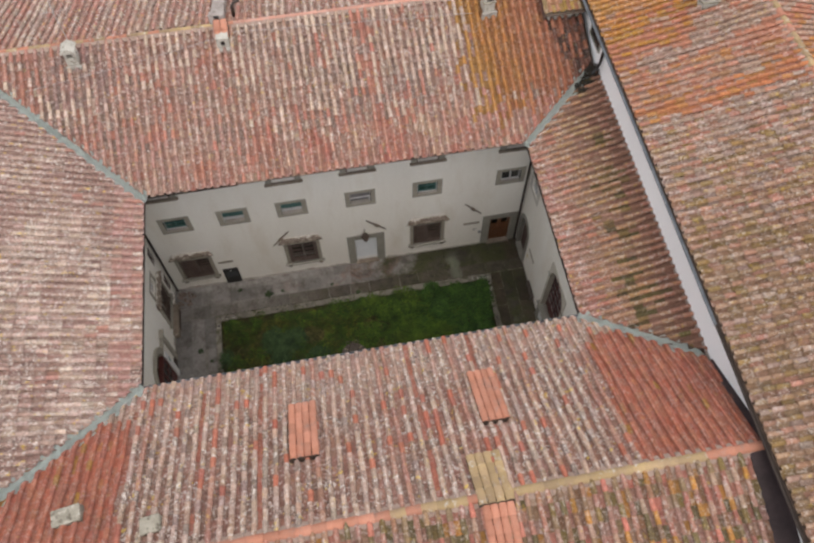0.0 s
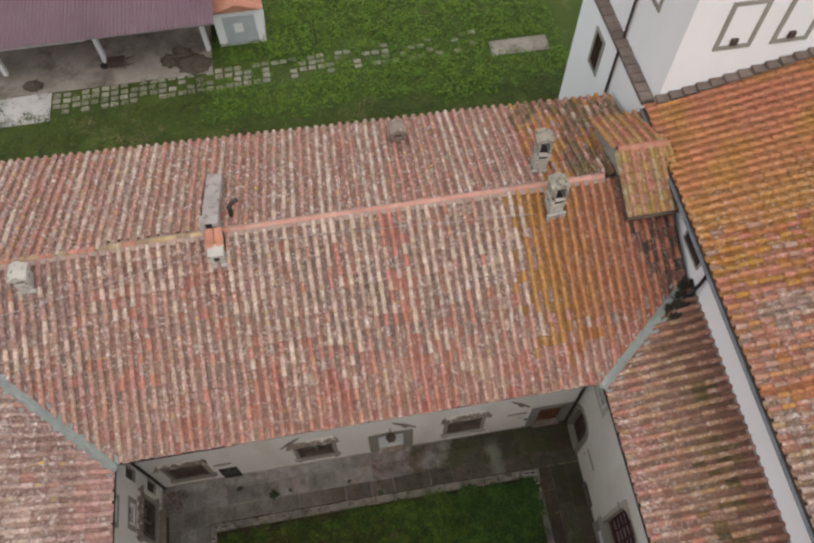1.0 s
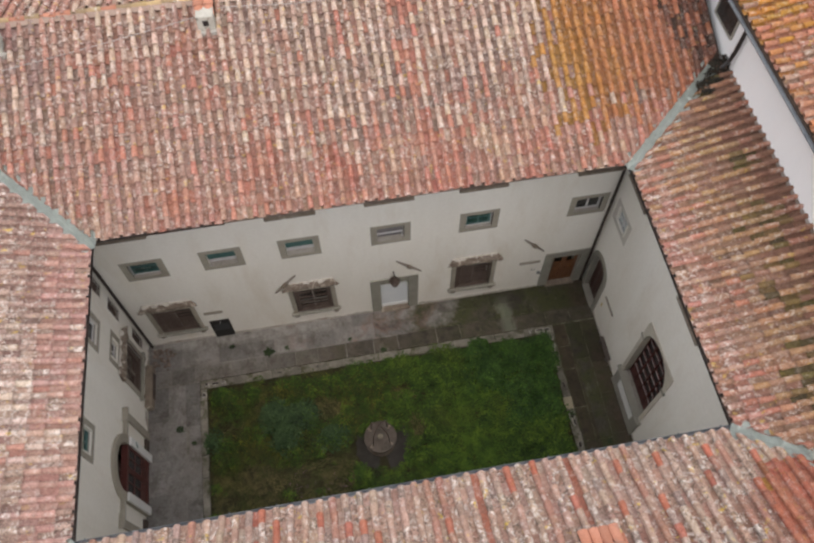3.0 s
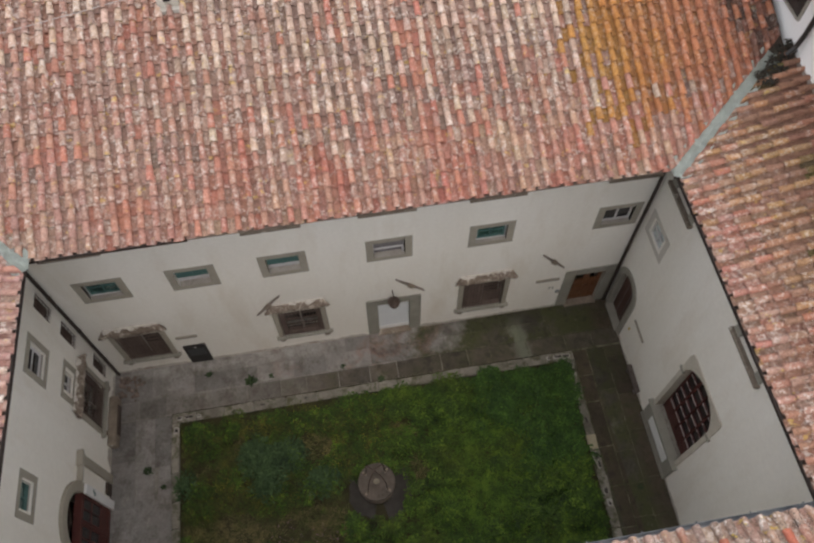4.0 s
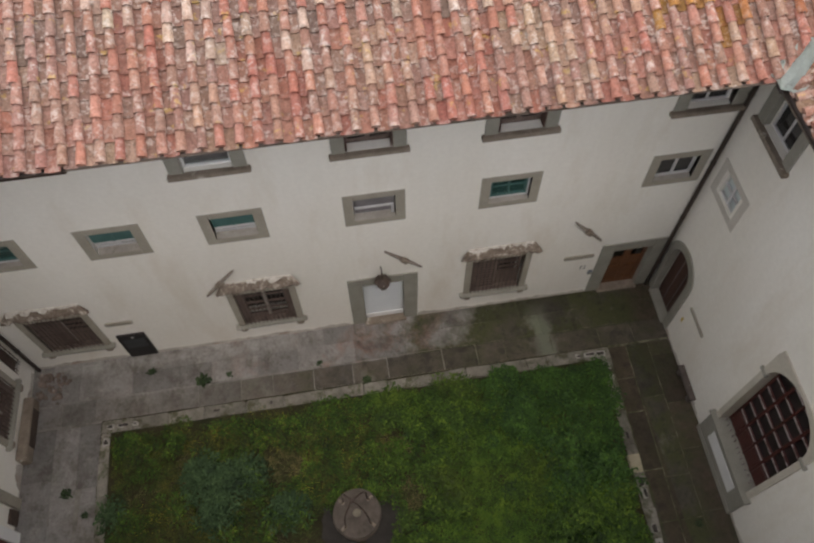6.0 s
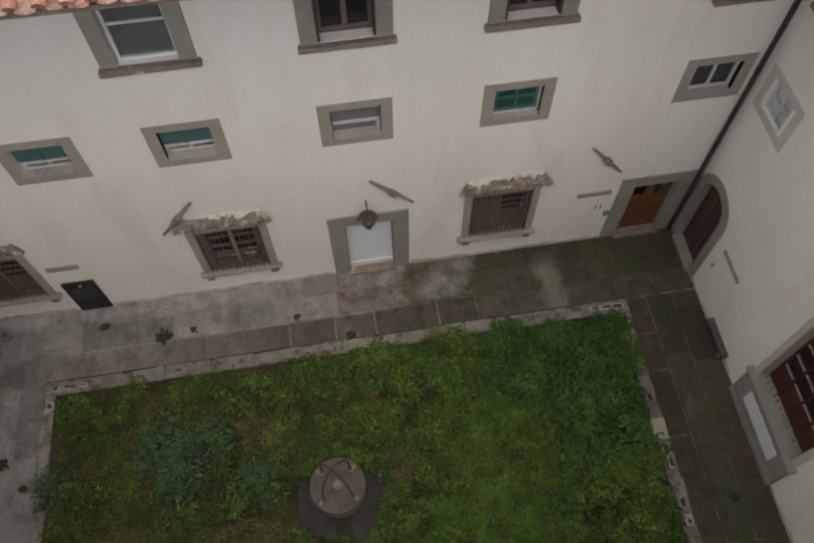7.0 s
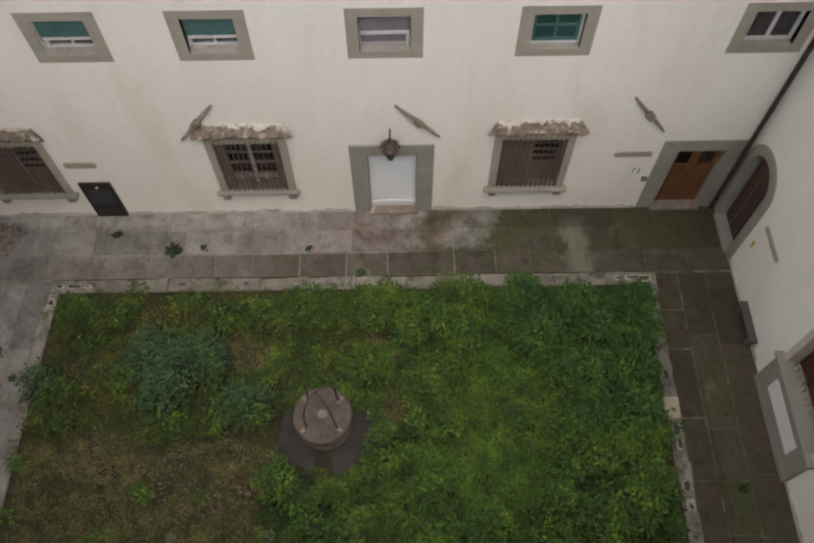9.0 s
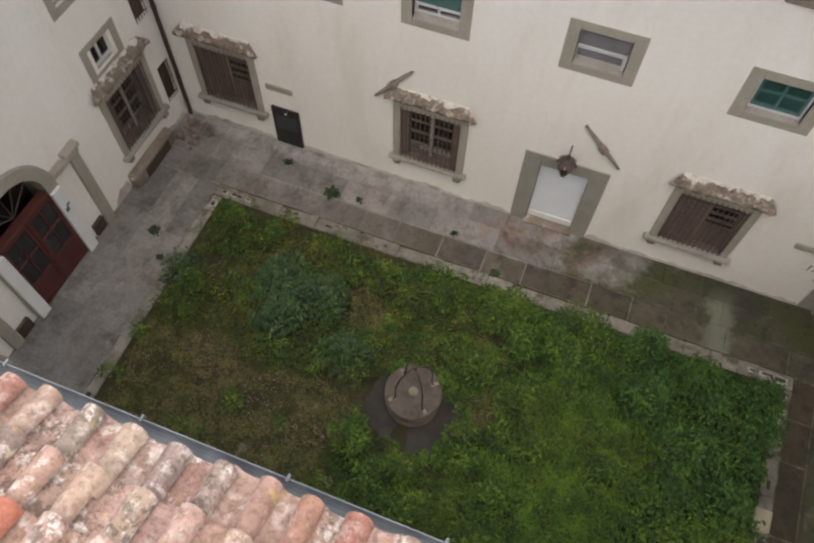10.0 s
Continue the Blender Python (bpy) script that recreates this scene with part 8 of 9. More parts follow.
def chimney(x, y, z, w, d, h, mat, label, tilt=0.0, cap=True, vent=False):
    o = thing("chimney", label, "chimney", "chimneys", at=pose(x, y, z, 0, 0, tilt))
    bm = mesh()
    box(bm, -w / 2, w / 2, -d / 2, d / 2, -0.45, h, 0.02, 0.012)
    part("stack", bm, PALE_MORTAR if cap == "gable" else mat, o)
    if cap == "gable":
        for s in (-1, 1):
            bm = mesh()
            box(bm, s * (w / 2 - 0.03) - 0.035, s * (w / 2 - 0.03) + 0.035, -d / 2, d / 2, h, h + 0.42, 0.008, 0.006)
            part("side_slab", bm, mat, o)
        bm = mesh()
        prism(bm, [(-w / 2 - 0.05, h + 0.42), (w / 2 + 0.05, h + 0.42), (w / 2 + 0.05, h + 0.47), (0.0, h + 0.6), (-w / 2 - 0.05, h + 0.47)], -d / 2 + 0.06, d / 2 + 0.05)
        part("cap_slab", bm, mat, o)
        bm = mesh()
        box(bm, -w / 2 + 0.08, w / 2 - 0.08, -d / 2 + 0.08, d / 2 - 0.08, h - 0.05, h + 0.01)
        part("flue_hole", bm, BLACK_PAINT_AND_HOLES, o)
    elif cap:
        for s in (-1, 1):
            bm = mesh()
            box(bm, s * (w / 2 - 0.05) - 0.045, s * (w / 2 - 0.05) + 0.045, -d / 2 + 0.02, d / 2 - 0.02, h, h + 0.22, 0.01, 0.008)
            part("pier", bm, mat, o)
        bm = mesh()
        prism(bm, [(-w / 2 - 0.06, h + 0.22), (w / 2 + 0.06, h + 0.22), (w / 2 + 0.05, h + 0.28), (0.0, h + 0.42), (-w / 2 - 0.05, h + 0.28)], -d / 2 - 0.05, d / 2 + 0.05)
        part("cap", bm, mat, o)
    if cap == "gable":
        bm = mesh()
        box(bm, -w / 2 - 0.035, w / 2 + 0.035, -d / 2 - 0.04, d / 2 + 0.04, h * 0.62, h * 0.62 + 0.06, 0.012, 0.008)
        part("ledge", bm, mat, o)
        bm = mesh()
        box(bm, -w / 2 + 0.07, w / 2 - 0.07, -d / 2 - 0.006, -d / 2 + 0.04, h * 0.62 + 0.09, h * 0.62 + 0.15)
        part("slot", bm, BLACK_PAINT_AND_HOLES, o)
    if vent:
        bm = mesh()
        box(bm, -0.07, 0.07, -d / 2 - 0.006, -d / 2 + 0.05, h - 0.28, h - 0.12)
        part("flue_hole", bm, BLACK_PAINT_AND_HOLES, o)
    bm = mesh()
    box(bm, -w / 2 - 0.08, w / 2 + 0.08, -d / 2 - 0.1, -d / 2, -0.35, 0.05, 0.02, 0.01)
    part("flashing", bm, MORTAR, o)
    return o


chimney(-8.6, 3.05, 11.5, 0.4, 0.45, 0.35, PALE_MORTAR, "small white rendered chimney beside the ridge", 0, True, True)
chimney(-3.32, 3.02, 11.45, 0.46, 0.46, 0.46, PALE_MORTAR, "low white rendered chimney on the ridge", 0, False, True)
chimney(6.46, 3.02, 11.6, 0.42, 0.5, 0.62, GREY_RENDER, "grey weathered chimney with an open gabled cap", 4, "gable")
chimney(6.45, 4.6, 11.6, 0.40, 0.46, 0.72, GREY_RENDER, "tall grey weathered chimney behind the ridge", -6, "gable")
chimney(2.45, 6.9, 10.85, 0.42, 0.42, 0.35, WORN_STONE, "small brown vent chimney on the far slope", 0)
chimney(-8.0, -12.85, 11.1, 0.7, 0.45, 0.22, GREY_RENDER, "wide low pale chimney with holes", 8, False, True)
chimney(-5.85, -13.5, 11.4, 0.5, 0.42, 0.2, GREY_RENDER, "low pale rendered chimney near the ridge", 4, False, True)

chimney(13.3, 0.12, 12.95, 0.58, 0.56, 0.56, GREY_RENDER, "grey weathered chimney with a gabled cap on the higher roof", 3, "gable")

# thin aerial by the small chimney
o = thing("roof_aerial", "thin grey metal television aerial on a mast", "aerial", at=pose(-8.62, 3.45, 11.75))
bm = mesh()
tube(bm, [(0, 0, -0.1), (0, 0.1, 2.3)], 0.016, 6)
part("mast", bm, GREY_BAR, o)
for z, half, n in ((2.2, 0.55, 7), (1.5, 0.45, 5)):
    bm = mesh()
    tube(bm, [(-half, 0.08, z), (half, 0.08, z + 0.05)], 0.010, 5)
    part("boom", bm, GREY_BAR, o)
    for k in range(n):
        x = -half + 2 * half * k / (n - 1)
        bm = mesh()
        tube(bm, [(x, -0.2, z + 0.03), (x, 0.36, z + 0.03)], 0.006, 4)
        part("element", bm, GREY_BAR, o)
o = thing("roof_cable", "thin pale cable stretched over the tiles", "cable", at=Matrix.Translation((-10.3, 2.1, 11.25)))
bm = mesh()
tube(bm, [(6.9 * k / 20, 1.0 * k / 20, 0.04 + 0.437 * 1.0 * k / 20 - 0.05 * math.sin(math.pi * k / 20)) for k in range(21)], 0.009, 5)
part("wire", bm, GREY_BAR, o)

# thin pale cable below the ridge
o = thing("roof_cable", "thin pale cable stretched along the roof", "cable", at=Matrix.Translation(R_NORTH.at(-3.0, R_NORTH.length - 0.4)))
c0 = R_NORTH.at(-3.0, R_NORTH.length - 0.4)
bm = mesh()
tube(bm, [R_NORTH.at(-3.0 + 8.9 * k / 24, R_NORTH.length - 0.38 - 0.42 * k / 24 + 0.02 * math.sin(k), 0.15 + 0.012 * math.cos(k * 1.7)) - c0 for k in range(25)], 0.009, 5)
part("wire", bm, GREY_BAR, o)

# orange capping tiles beside the ridge chimney and the long duct behind it
raised_tiles("roof_patch", R_NORTH, -3.32, 5.42, 0.5, 0.55, 0.26, TERRACOTTA, "patch of bright orange tiles beside a chimney", "roof patch", 6)
FLUE_GREY = mottled("brownish_weathered_render", (0.33, 0.285, 0.26), (0.46, 0.415, 0.385), 2.4, 18.0, 0.92, stain=(0.15, 0.12, 0.105), stain_lo=0.52, stain_hi=0.64, relief=0.6, stain_scale=3.5)
o = thing("flue_duct", "long grey weathered flue box lying on the slope", "flue duct", at=Matrix.Translation(R_NORTH_OUT.at(3.3, 2.3)))
bm = mesh()
box(bm, -0.24, 0.24, 0.0, 2.3, -0.02, 0.36, 0.03, 0.012)
bm.transform(Matrix((R_NORTH_OUT.u, R_NORTH_OUT.v, R_NORTH_OUT.n)).transposed().to_4x4())
part("casing", bm, FLUE_GREY, o)
bm = mesh()
box(bm, -0.28, 0.28, 2.05, 2.45, -0.05, 0.45, 0.03, 0.012)
bm.transform(Matrix((R_NORTH_OUT.u, R_NORTH_OUT.v, R_NORTH_OUT.n)).transposed().to_4x4())
part("head", bm, FLUE_GREY, o)
bm = mesh()
box(bm, -0.09, 0.09, 2.44, 2.46, 0.28, 0.42)
bm.transform(Matrix((R_NORTH_OUT.u, R_NORTH_OUT.v, R_NORTH_OUT.n)).transposed().to_4x4())
part("flue_hole", bm, BLACK_PAINT_AND_HOLES, o)
o = thing("vent_pipe", "bent dark metal vent pipe on the tiles", "vent pipe", at=Matrix.Translation(R_NORTH_OUT.at(2.75, 4.0)))
bm = mesh()
tube(bm, [(0, 0, -0.05), (0, 0, 0.45), (0.12, 0.05, 0.6), (0.3, 0.1, 0.62)], 0.07, 10)
part("pipe", bm, GUTTER_DARK, o)

# little raised gable roof against the higher wing
o = thing("roof_lantern", "small raised gabled roof of ochre tiles", "roof gable", at=pose(9.28, 4.1, 11.2))
bm = mesh()
prism(bm, [(-1.75, -0.6), (1.68, -0.6), (1.68, 0.42), (0.0, 1.12), (-1.75, 0.42)], -0.66, 0.72, "x")
part("gable_wall", bm, MORTAR, o)
for sgn, nm in ((-1, "slope"), (1, "slope")):
    rr = random.Random(8 + sgn)
    fld = Roof((9.28, 4.1 + sgn * 1.85, 11.2 + 0.44), (-sgn, 0), (0, -sgn), 0.40, 1.9)
    verts, faces, tones, base = [], [], [], 0
    bas = np.array([fld.u, fld.v, fld.n]).T
    for j in range(6):
        for i in range(6):
            for kind in ("pan", "cover"):
                sh = (COVERS if kind == "cover" else PANS)[0]
                uu, vv = -0.75 + j * 0.285 + (0.14 if kind == "cover" else 0), i * 0.32 - 0.03
                vs_ = sh[0] @ bas.T + np.array(fld.at(uu, vv, 0.06 if kind == "cover" else 0.035)) - np.array((9.28, 4.1, 11.2))
                verts.append(vs_)
                faces.append(sh[1] + base)
                base += len(vs_)
                c = vary(([(0.48, 0.20, 0.115), (0.42, 0.26, 0.10), (0.45, 0.25, 0.075)] if sgn > 0 else [(0.46, 0.25, 0.15), (0.46, 0.32, 0.10), (0.40, 0.22, 0.10), (0.40, 0.31, 0.16), (0.42, 0.29, 0.07), (0.46, 0.22, 0.13)])[(j * 5 + (kind == 'pan') * 2 + rr.randrange(2)) % (3 if sgn > 0 else 6)], rr, 0.14)
                # darker pans again: dirt and the shade between covers in one tone
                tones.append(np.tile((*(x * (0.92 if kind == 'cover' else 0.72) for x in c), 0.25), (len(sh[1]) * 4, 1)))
    ob = arrays("tiled_slope", np.concatenate(verts), np.concatenate(faces), TILE_MANY, o)
    at = ob.data.attributes.new("tone", "FLOAT_COLOR", "CORNER")
    at.data.foreach_set("color", np.concatenate(tones).astype(np.float32).ravel())
for i in range(4):
    bm = mesh()
    n6 = 7
    r0 = [bm.verts.new((-0.72 + i * 0.37, -0.13 * math.cos(math.pi * k / 6), 1.2 + 0.11 * math.sin(math.pi * k / 6))) for k in range(n6)]
    r1 = [bm.verts.new((-0.72 + i * 0.37 + 0.4, -0.115 * math.cos(math.pi * k / 6), 1.19 + 0.10 * math.sin(math.pi * k / 6))) for k in range(n6)]
    for k in range(6):
        bm.faces.new((r0[k], r1[k], r1[k + 1], r0[k + 1]))
    part("ridge_tile", bm, TERRACOTTA, o)
bm = mesh()
box(bm, -0.8, 0.72, -1.93, -1.86, 0.36, 0.44)
part("eaves_board", bm, SOFFIT, o)


# ---- the white house behind the higher wing ----
FLASHING = mottled("grey_brown_flashing", (0.15, 0.115, 0.095), (0.23, 0.185, 0.155), 2.0, 18.0, 0.92, stain=(0.32, 0.29, 0.26), stain_lo=0.62, stain_hi=0.72, relief=0.5, vary=0.15, stain_scale=2.5)
TX0, TY0 = 10.15, 5.95
o = thing("white_house", "tall white plastered house with grey window surrounds", "house", at=pose(16, 9, 0))
off = Vector((16, 9, 0))
bm = mesh()
box(bm, TX0 + 0.35 - 16, 26 - 16, TY0 - 9, 12.0 - 9, 11.9, 18.5)
part("upper_wall", bm, WHITE_PLASTER, o)
bm = mesh()
box(bm, TX0 - 16, 26 - 16, TY0 - 9, 12.0 - 9, -0.1, 11.9)
part("lower_wall", bm, WHITE_PLASTER, o)
bm = mesh()
box(bm, TX0 - 0.05 - 16, TX0 + 0.35 - 16, TY0 + 0.1 - 9, 12.0 - 9, 11.9, 12.05, 0.02)
part("ledge", bm, FLASHING, o, "weathered stone ledge")
for k in range(15):
    bm = mesh()
    box(bm, TX0 - 0.08 - 16, TX0 + 0.35 - 16, TY0 + 0.12 + k * 0.395 - 9, TY0 + 0.12 + k * 0.395 + 0.38 - 9, 12.05, 12.12, 0.02, 0.01)
    part("ledge_tile", bm, FLASHING, o, "flat weathered ledge tile")
for k in range(36):
    x = TX0 + 0.2 + k * 0.4
    z = 12.15 + 0.27 * (x - 9.8) if x < 15.1 else 13.58 - 0.22 * (x - 15.1)
    bm = mesh()
    box(bm, x - 16, x + 0.396 - 16, TY0 - 0.30 - 9, TY0 - 9, z - 0.05 + 0.135 * 0.4, z + 0.09 + 0.05, 0.012, 0.01)
    part("flashing_tile", bm, FLASHING, o, "flat grey-brown tile bedded in mortar")
bm = mesh()
prism(bm, [(TY0 - 0.6 - 9, 18.5), (12.6 - 9, 18.5), (0.0, 20.4)], TX0 - 0.2 - 16, 26.4 - 16, "x")
part("roof", bm, OLD_TERRACOTTA, o)


def framed(owner, x, y, z, w, h, face, blind=True):
    """A window with a flat grey surround on the south or west face."""
    m = pose(x - off.x, y - off.y, z, 0, 0, 0 if face == "south" else -90)
    wdw = new("window")
    wdw.parent = owner
    wdw.matrix_basis = m
    for x0, x1, z0, z1 in ((-w / 2, -w / 2 + 0.14, 0, h), (w / 2 - 0.14, w / 2, 0, h), (-w / 2 + 0.14, w / 2 - 0.14, 0, 0.16), (-w / 2 + 0.14, w / 2 - 0.14, h - 0.14, h)):
        bm = mesh()
        box(bm, x0, x1, -0.04, 0.02, z0, z1, 0.006)
        part("surround", bm, GREY_STONE, wdw)
    bm = mesh()
    box(bm, -w / 2 + 0.14, w / 2 - 0.14, -0.012, 0.02, 0.16, h - 0.14)
    part("infill" if blind else "pane", bm, WHITE_PLASTER if blind else mottled("dark_glass", (0.03, 0.03, 0.035), (0.05, 0.05, 0.055), 2.0, 20.0, 0.15), wdw)
    if not blind:
        for k in range(4):
            bm = mesh()
            xx = -w / 2 + 0.2 + k * (w - 0.4) / 3
            box(bm, xx - 0.02, xx + 0.02, -0.05, -0.03, 0.1, h - 0.1)
            part("bar", bm, RED_WOOD, wdw)
    else:
        bm = mesh()
        box(bm, -0.14, 0.06, -0.12, -0.02, 0.2, 0.42, 0.01)
        part("vent_box", bm, IRON, wdw)
    return wdw


for k in range(4):
    framed(o, 12.15 + k * 1.75, TY0, 14.0, 1.15, 1.7, "south")
framed(o, TX0 + 0.35, 8.0, 14.2, 0.95, 1.5, "west")
framed(o, TX0, 9.9, 9.8, 0.9, 1.6, "west", False)
bm = mesh()
tube(bm, [(TX0 - 0.08 - 16, 8.35 - 9, 12.1), (TX0 - 0.08 - 16, 8.35 - 9, 8.0)], 0.05, 8)
part("downpipe", bm, GUTTER_DARK, o)
bm = mesh()
tube(bm, [(TX0 + 0.27 - 16, 8.9 - 9, 18.3), (TX0 + 0.27 - 16, 8.9 - 9, 12.1)], 0.05, 8)
part("downpipe", bm, GUTTER_DARK, o)

SHED_FLOOR = mottled("stained_concrete", (0.22, 0.195, 0.16), (0.36, 0.33, 0.285), 0.5, 9.0, 0.92, stain=(0.10, 0.085, 0.065), stain_lo=0.5, stain_hi=0.68, stain_scale=0.45)

# ---- behind the building: shed, hut, paved strip, lawn ----
o = thing("open_shed", "open shed with a mauve corrugated roof on white posts", "shed", at=pose(-11.0, 26.0, 0))
def corrugated(x0, x1, y0, z0, y1, z1):
    bm = mesh()
    n = int((x1 - x0) / 0.05)
    a = [bm.verts.new((x0 + (x1 - x0) * k / n, y0, z0 + 0.03 * math.cos(k * math.pi / 2))) for k in range(n + 1)]
    b = [bm.verts.new((x0 + (x1 - x0) * k / n, y1, z1 + 0.03 * math.cos(k * math.pi / 2))) for k in range(n + 1)]
    for k in range(n):
        bm.faces.new((a[k], a[k + 1], b[k + 1], b[k]))
    bmesh.ops.solidify(bm, geom=bm.faces[:], thickness=0.02)
    return bm
part("roof_sheet", corrugated(-9.5, -0.58, -2.95, 3.0, 4.5, 3.7), MAUVE_SHEET, o)
part("roof_sheet", corrugated(-0.62, 6.1, -3.05, 3.06, 4.5, 3.8), MAUVE_SHEET, o)
for x0, x1, zz in ((-9.5, -0.6, 2.82), (-0.6, 6.1, 2.88)):
    bm = mesh()
    box(bm, x0, x1, -2.9, -2.78, zz - 0.02, zz + 0.12, 0.01)
    part("beam", bm, GREY_BAR, o)
for x in (-6.1, -0.62, 5.15, -9.3):
    for y in (-1.5, 4.0):
        bm = mesh()
        box(bm, x - 0.13, x + 0.13, y - 0.13, y + 0.13, -0.05, 3.0 + (0.6 if y > 0 else 0.05), 0.015)
        part("post", bm, WHITE_PAINT, o)
bm = mesh()
box(bm, -9.5, 6.1, 4.3, 4.5, -0.05, 3.4)
part("back_wall", bm, CONCRETE, o)
bm = mesh()
box(bm, -8.5, 5.3, -3.3, 4.3, -0.05, 0.04, 0.02)
tagged(part("shed_floor", bm, SHED_FLOOR), "pale stained concrete floor of the shed", "floor", kind="structure").location = (-11.0, 26.0, 0)

o = thing("small_hut", "small white hut with a grey roller door", "hut", at=pose(-3.75, 25.9, 0))
bm = mesh()
box(bm, -1.42, 1.2, -1.2, 1.2, -0.05, 2.35, 0.01)
part("wall", bm, WHITE_PLASTER, o)
bm = mesh()
box(bm, -0.95, 0.82, -1.25, -1.2, 0.05, 1.95, 0.01)
part("roller_door", bm, mottled("blue_grey_sheet", (0.42, 0.46, 0.49), (0.50, 0.54, 0.57), 2.0, 20.0, 0.5, relief=0.05), o)
bm = mesh()
box(bm, -0.4, 0.1, -1.275, -1.262, 0.9, 1.5)
part("notice", bm, WHITE_PAINT, o)
bm = mesh()
prism(bm, [(-1.58, 2.35), (1.38, 2.35), (-0.1, 2.8)], -1.4, 1.4)
part("roof", bm, TERRACOTTA, o)

# clutter under the shed
o = thing("wheelbarrow", "dark wheelbarrow lying on the concrete", "wheelbarrow", at=pose(-10.9, 24.0, 0.04))
bm = mesh()
prism(bm, [(-0.35, 0.25), (0.35, 0.25), (0.5, 0.55), (-0.5, 0.55)], -0.28, 0.28)
part("tray", bm, IRON, o)
bm = mesh()
lathe(bm, [(0.2, -0.04), (0.2, 0.04)], 14)
bm.transform(Matrix.Translation((-0.75, 0, 0.2)) @ Matrix.Rotation(radians(90), 4, "X"))
part("wheel", bm, BLACK_PAINT_AND_HOLES, o)
for s in (-1, 1):
    bm = mesh()
    tube(bm, [(-0.75, s * 0.06, 0.2), (0.2, s * 0.25, 0.25), (1.0, s * 0.3, 0.42)], 0.02, 6)
    part("handle", bm, IRON, o)
    bm = mesh()
    tube(bm, [(0.3, s * 0.25, 0.3), (0.38, s * 0.25, 0.0)], 0.018, 6)
    part("leg", bm, IRON, o)
for k, (x, y, w, h) in enumerate([(-7.9, 23.8, 0.55, 0.55), (-7.2, 24.1, 0.6, 0.7), (-6.6, 23.4, 0.9, 0.35), (-15.5, 23.2, 0.5, 0.35)]):
    bm = mesh()
    rr = random.Random(90 + k)
    bmesh.ops.create_icosphere(bm, subdivisions=3, radius=1)
    for v in bm.verts:
        v.co *= 1 + 0.6 * noise.noise(v.co * 2.2 + Vector((k * 5, 0, 0))) + 0.3 * noise.noise(v.co * 5)
        v.co = Vector((v.co.x * w, v.co.y * w * 0.7, max(0.0, v.co.z + 0.3) * h * 0.7))
    ob = part("earth_heap", bm, mottled("dark_heap", (0.06, 0.05, 0.035), (0.10, 0.085, 0.06), 2.0, 14.0, 0.95, relief=0.9))
    ob.location = (x, y, 0.03)
    tagged(ob, "dark heap of earth and debris on concrete", "heap", "heaps by the shed")

o = thing("thin_post", "thin dark post standing in the rough grass", "post", at=pose(0.23, 23.8, -0.05))
bm = mesh()
tube(bm, [(0, 0, 0), (0.02, 0.02, 1.9)], 0.035, 6)
part("shaft", bm, IRON, o)

# strip of paving stones in the grass
strip = thing("pavement_strip", "row of pale paving stones overgrown with grass", "pavement", kind="structure", at=pose(-6, 22, 0))
rr = random.Random(55)
for i in range(46):
    for j in range(4):
        x = -14.2 + i * 0.52 + rr.uniform(-0.04, 0.04)
        y = 21.15 + j * 0.42 + 0.02 * i + rr.uniform(-0.03, 0.03)
        if rr.random() < 0.15 + 0.5 * soft(x, -6.0, 3.5):
            continue
        bm = mesh()
        box(bm, x - 0.2 + 6, x + 0.2 + 6, y - 22 - 0.15, y - 22 + 0.15, -0.06, -0.005 + rr.uniform(-0.01, 0.015), 0.012, 0.015)
        part("paving_stone", bm, STRIP_STONE, strip)
bm = mesh()
box(bm, -17.5, -14.5, 20.6, 22.8, -0.06, -0.01, 0.02)
tagged(part("pavement_patch", bm, mottled("pale_gravel", (0.42, 0.41, 0.39), (0.55, 0.54, 0.52), 1.0, 9.0, 0.95, relief=0.8)), "patch of pale gravel beside the shed", "pavement", kind="structure")
bm = mesh()
box(bm, 10.0, 13.4, 21.2, 22.4, -0.06, 0.0, 0.02)
tagged(part("pavement_slab", bm, SHED_FLOOR), "concrete slab in the grass", "pavement", kind="structure")

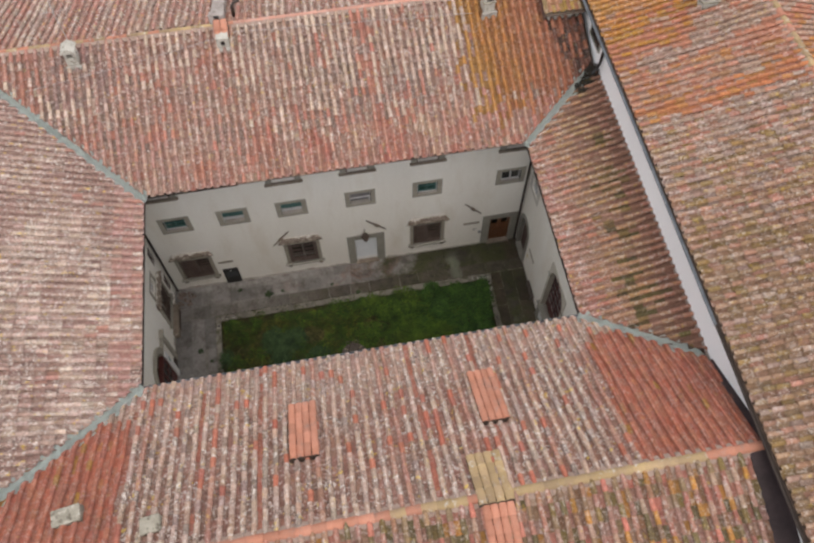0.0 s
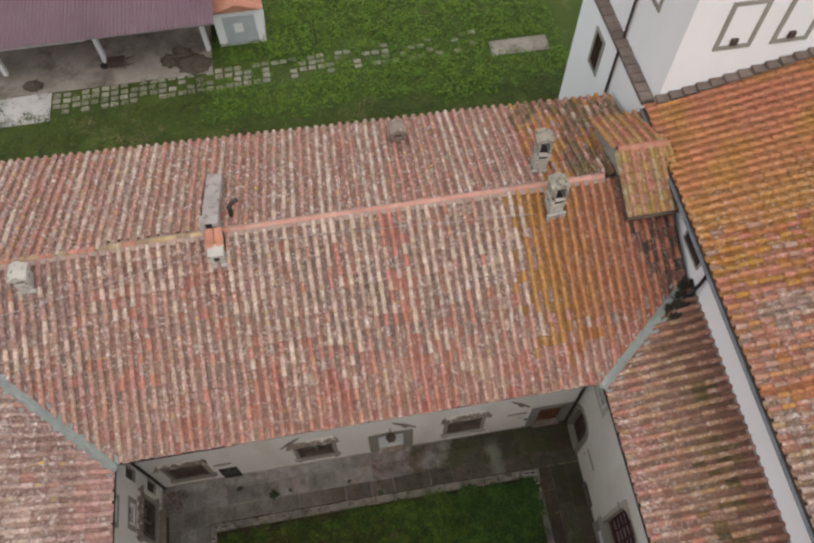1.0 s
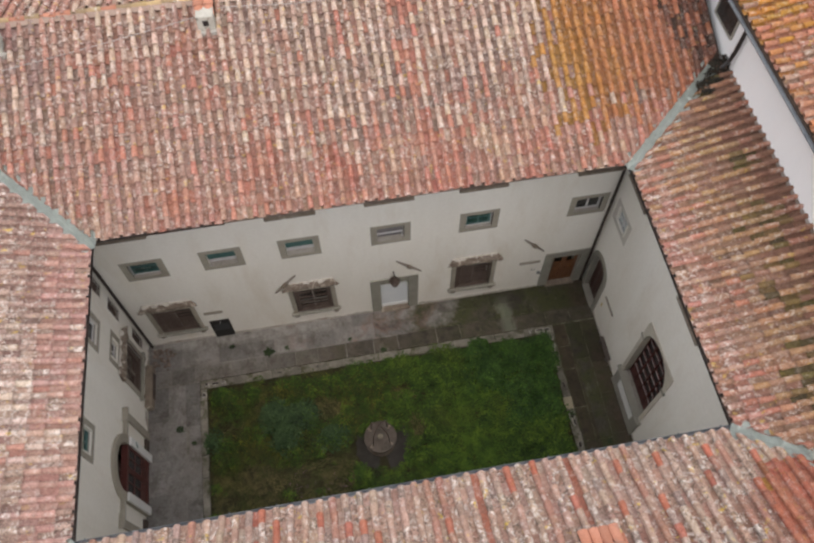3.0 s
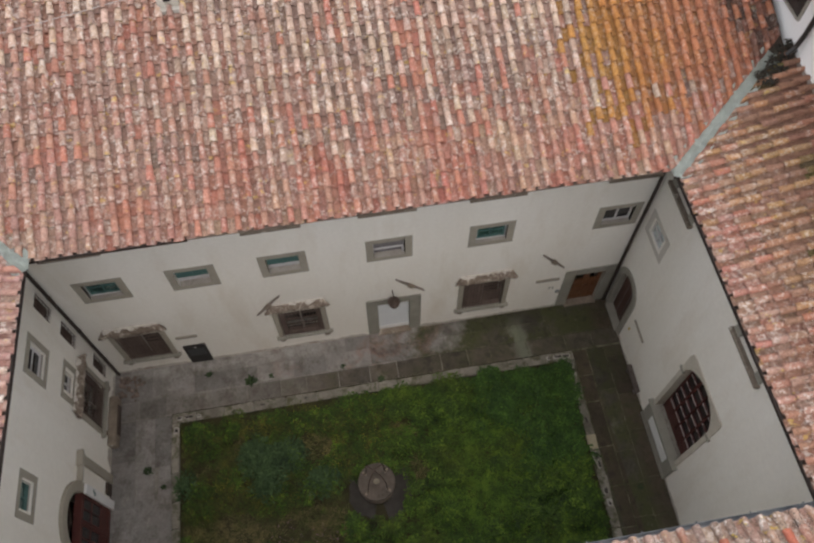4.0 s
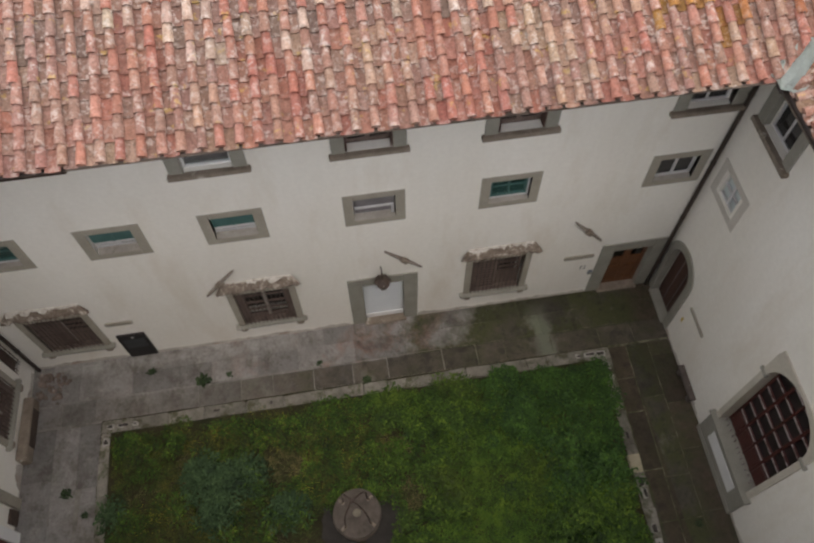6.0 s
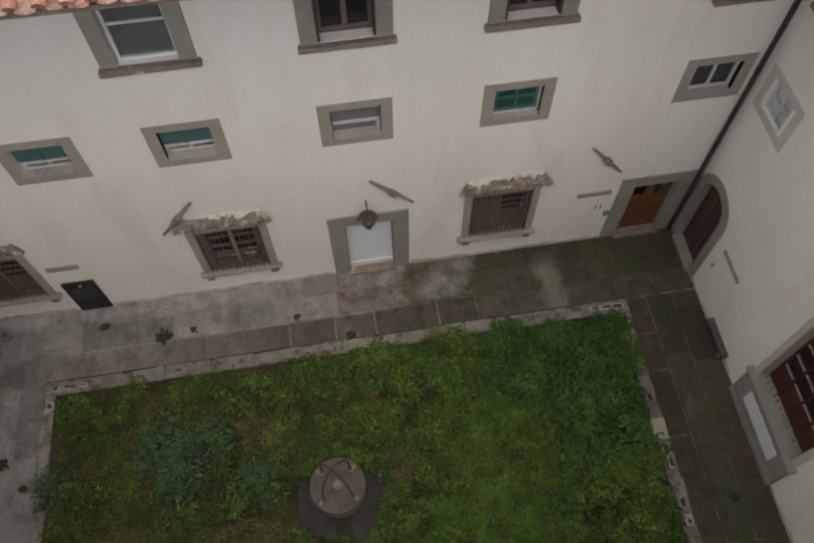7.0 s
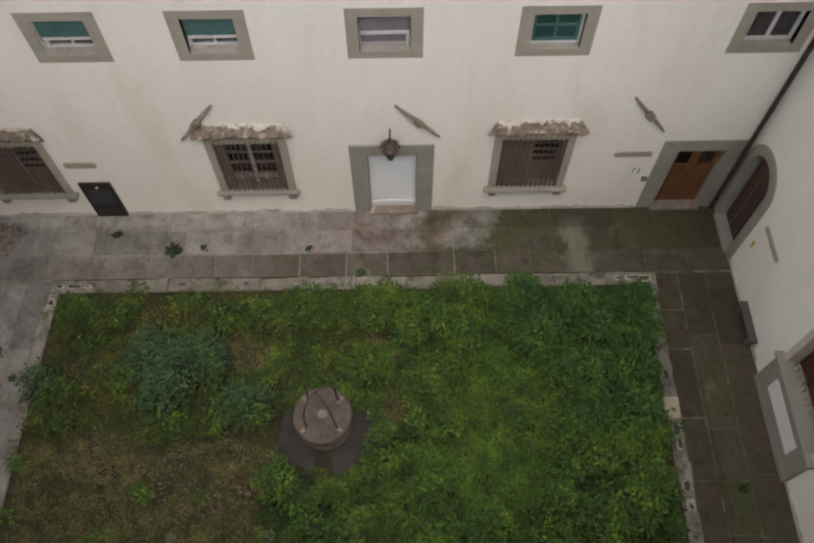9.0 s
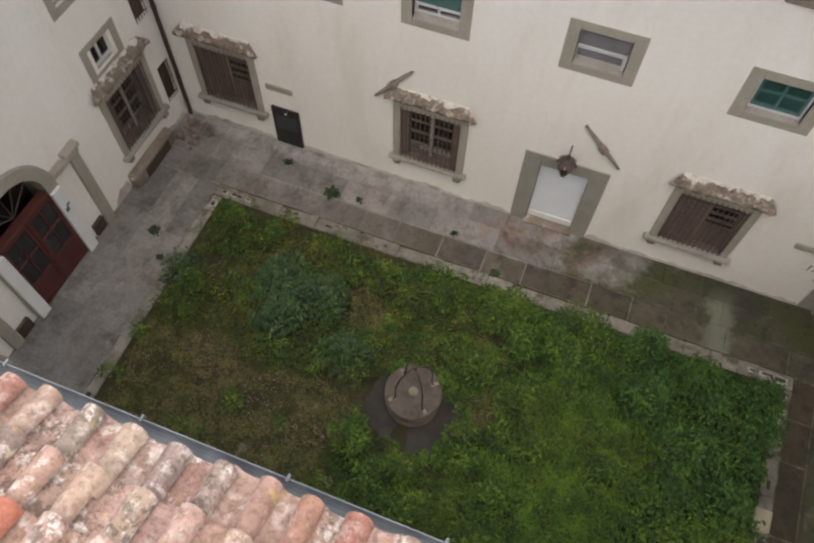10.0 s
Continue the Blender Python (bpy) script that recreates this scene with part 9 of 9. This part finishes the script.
rr = random.Random(99)
back, backdry, lush = [], [], []
for _ in range(8500):
    x, y = rr.uniform(-19, 14), rr.uniform(8.8, 31)
    if (-20 < x < -5.4 and y > 22.5) or (-5.0 < x < -2.4 and y > 24.6) or (x > 10.0 and y < 12.2) or (9.9 < x < 13.5 and 21.1 < y < 22.5):
        continue
    g = blotch(x, y, 0.35, 31)
    path = 21.0 < y < 23.0 + 0.02 * x and x < 4
    if path and rr.random() < 0.75:
        continue
    if y > 19.0 - 2.0 * (g - 0.5) and x > -6.0 and rr.random() < 0.85:
        lush.append((x, y, -0.05, 0.7 + 1.3 * max(0, g - 0.35) + rr.uniform(0, 0.5)))
        continue
    (backdry if g < 0.42 and rr.random() < 0.5 else back).append((x, y, -0.05, 0.6 + 1.5 * max(0, g - 0.4) + rr.uniform(0, 0.4)))
leaves("lawn_weeds", back, LAWN_LEAF, "tall rough grass and weeds behind the building", 11, 16, 0.13, 0.32, 0.24, 0.26)
leaves("lush_lawn", lush, LUSH_LAWN, "bright lush grass and nettles beside the hut", 13, 18, 0.14, 0.34, 0.34, 0.28)
leaves("lawn_dry_grass", backdry, DRY_GRASS, "drier grass patches behind the building", 12, 12, 0.16, 0.30, 0.16, 0.2)

# dark outlet where the two roofs run against the white wall
o = thing("overflow_pipe", "black outlet pipe from the upper gutter to the valley", "pipe", at=pose(9.95, 0.15, 10.9))
bm = mesh()
tube(bm, [(0.05, -0.15, 1.15), (0.05, -0.13, 0.2), (0.0, -0.13, -0.1), (-0.15, -0.15, -0.3)], 0.055, 8)
part("pipe", bm, BLACK_PAINT_AND_HOLES, o)
bm = mesh()
box(bm, -0.12, 0.1, -0.26, -0.03, 1.0, 1.22, 0.03)
part("hopper", bm, GUTTER_DARK, o)
c = [(9.35 + 0.28 * i, -0.32 + 0.2 * i + 0.06 * ((i * 7) % 3), 10.28 + 0.09 * i, 0.8) for i in range(4)] * 3
leaves("leaf_litter", c, mottled("dark_litter", (0.018, 0.015, 0.01), (0.035, 0.028, 0.018), 3.0, 20.0, 0.95), "dark wet leaf litter clogging the valley", 21, 40, 0.10, 0.26, 0.10, 0.5)

# dark opening in the white wall above the east roof
o = thing("window_annex", "dark low window in the white wall below the eaves", "window", kind="structure", at=ANNEX @ Matrix.Translation((0.30, 1.08, 11.45)))
bm = mesh()
box(bm, -0.03, 0.03, -0.52, 0.52, -0.36, 0.36, 0.008)
part("pane", bm, mottled("smoky_glass", (0.035, 0.032, 0.03), (0.06, 0.055, 0.05), 2.0, 20.0, 0.25), o)
for y0, y1, z0, z1 in ((-0.58, -0.52, -0.4, 0.4), (0.52, 0.58, -0.4, 0.4), (-0.52, 0.52, -0.42, -0.36)):
    bm = mesh()
    box(bm, -0.05, 0.02, y0, y1, z0, z1, 0.006)
    part("frame", bm, GREY_STONE, o)
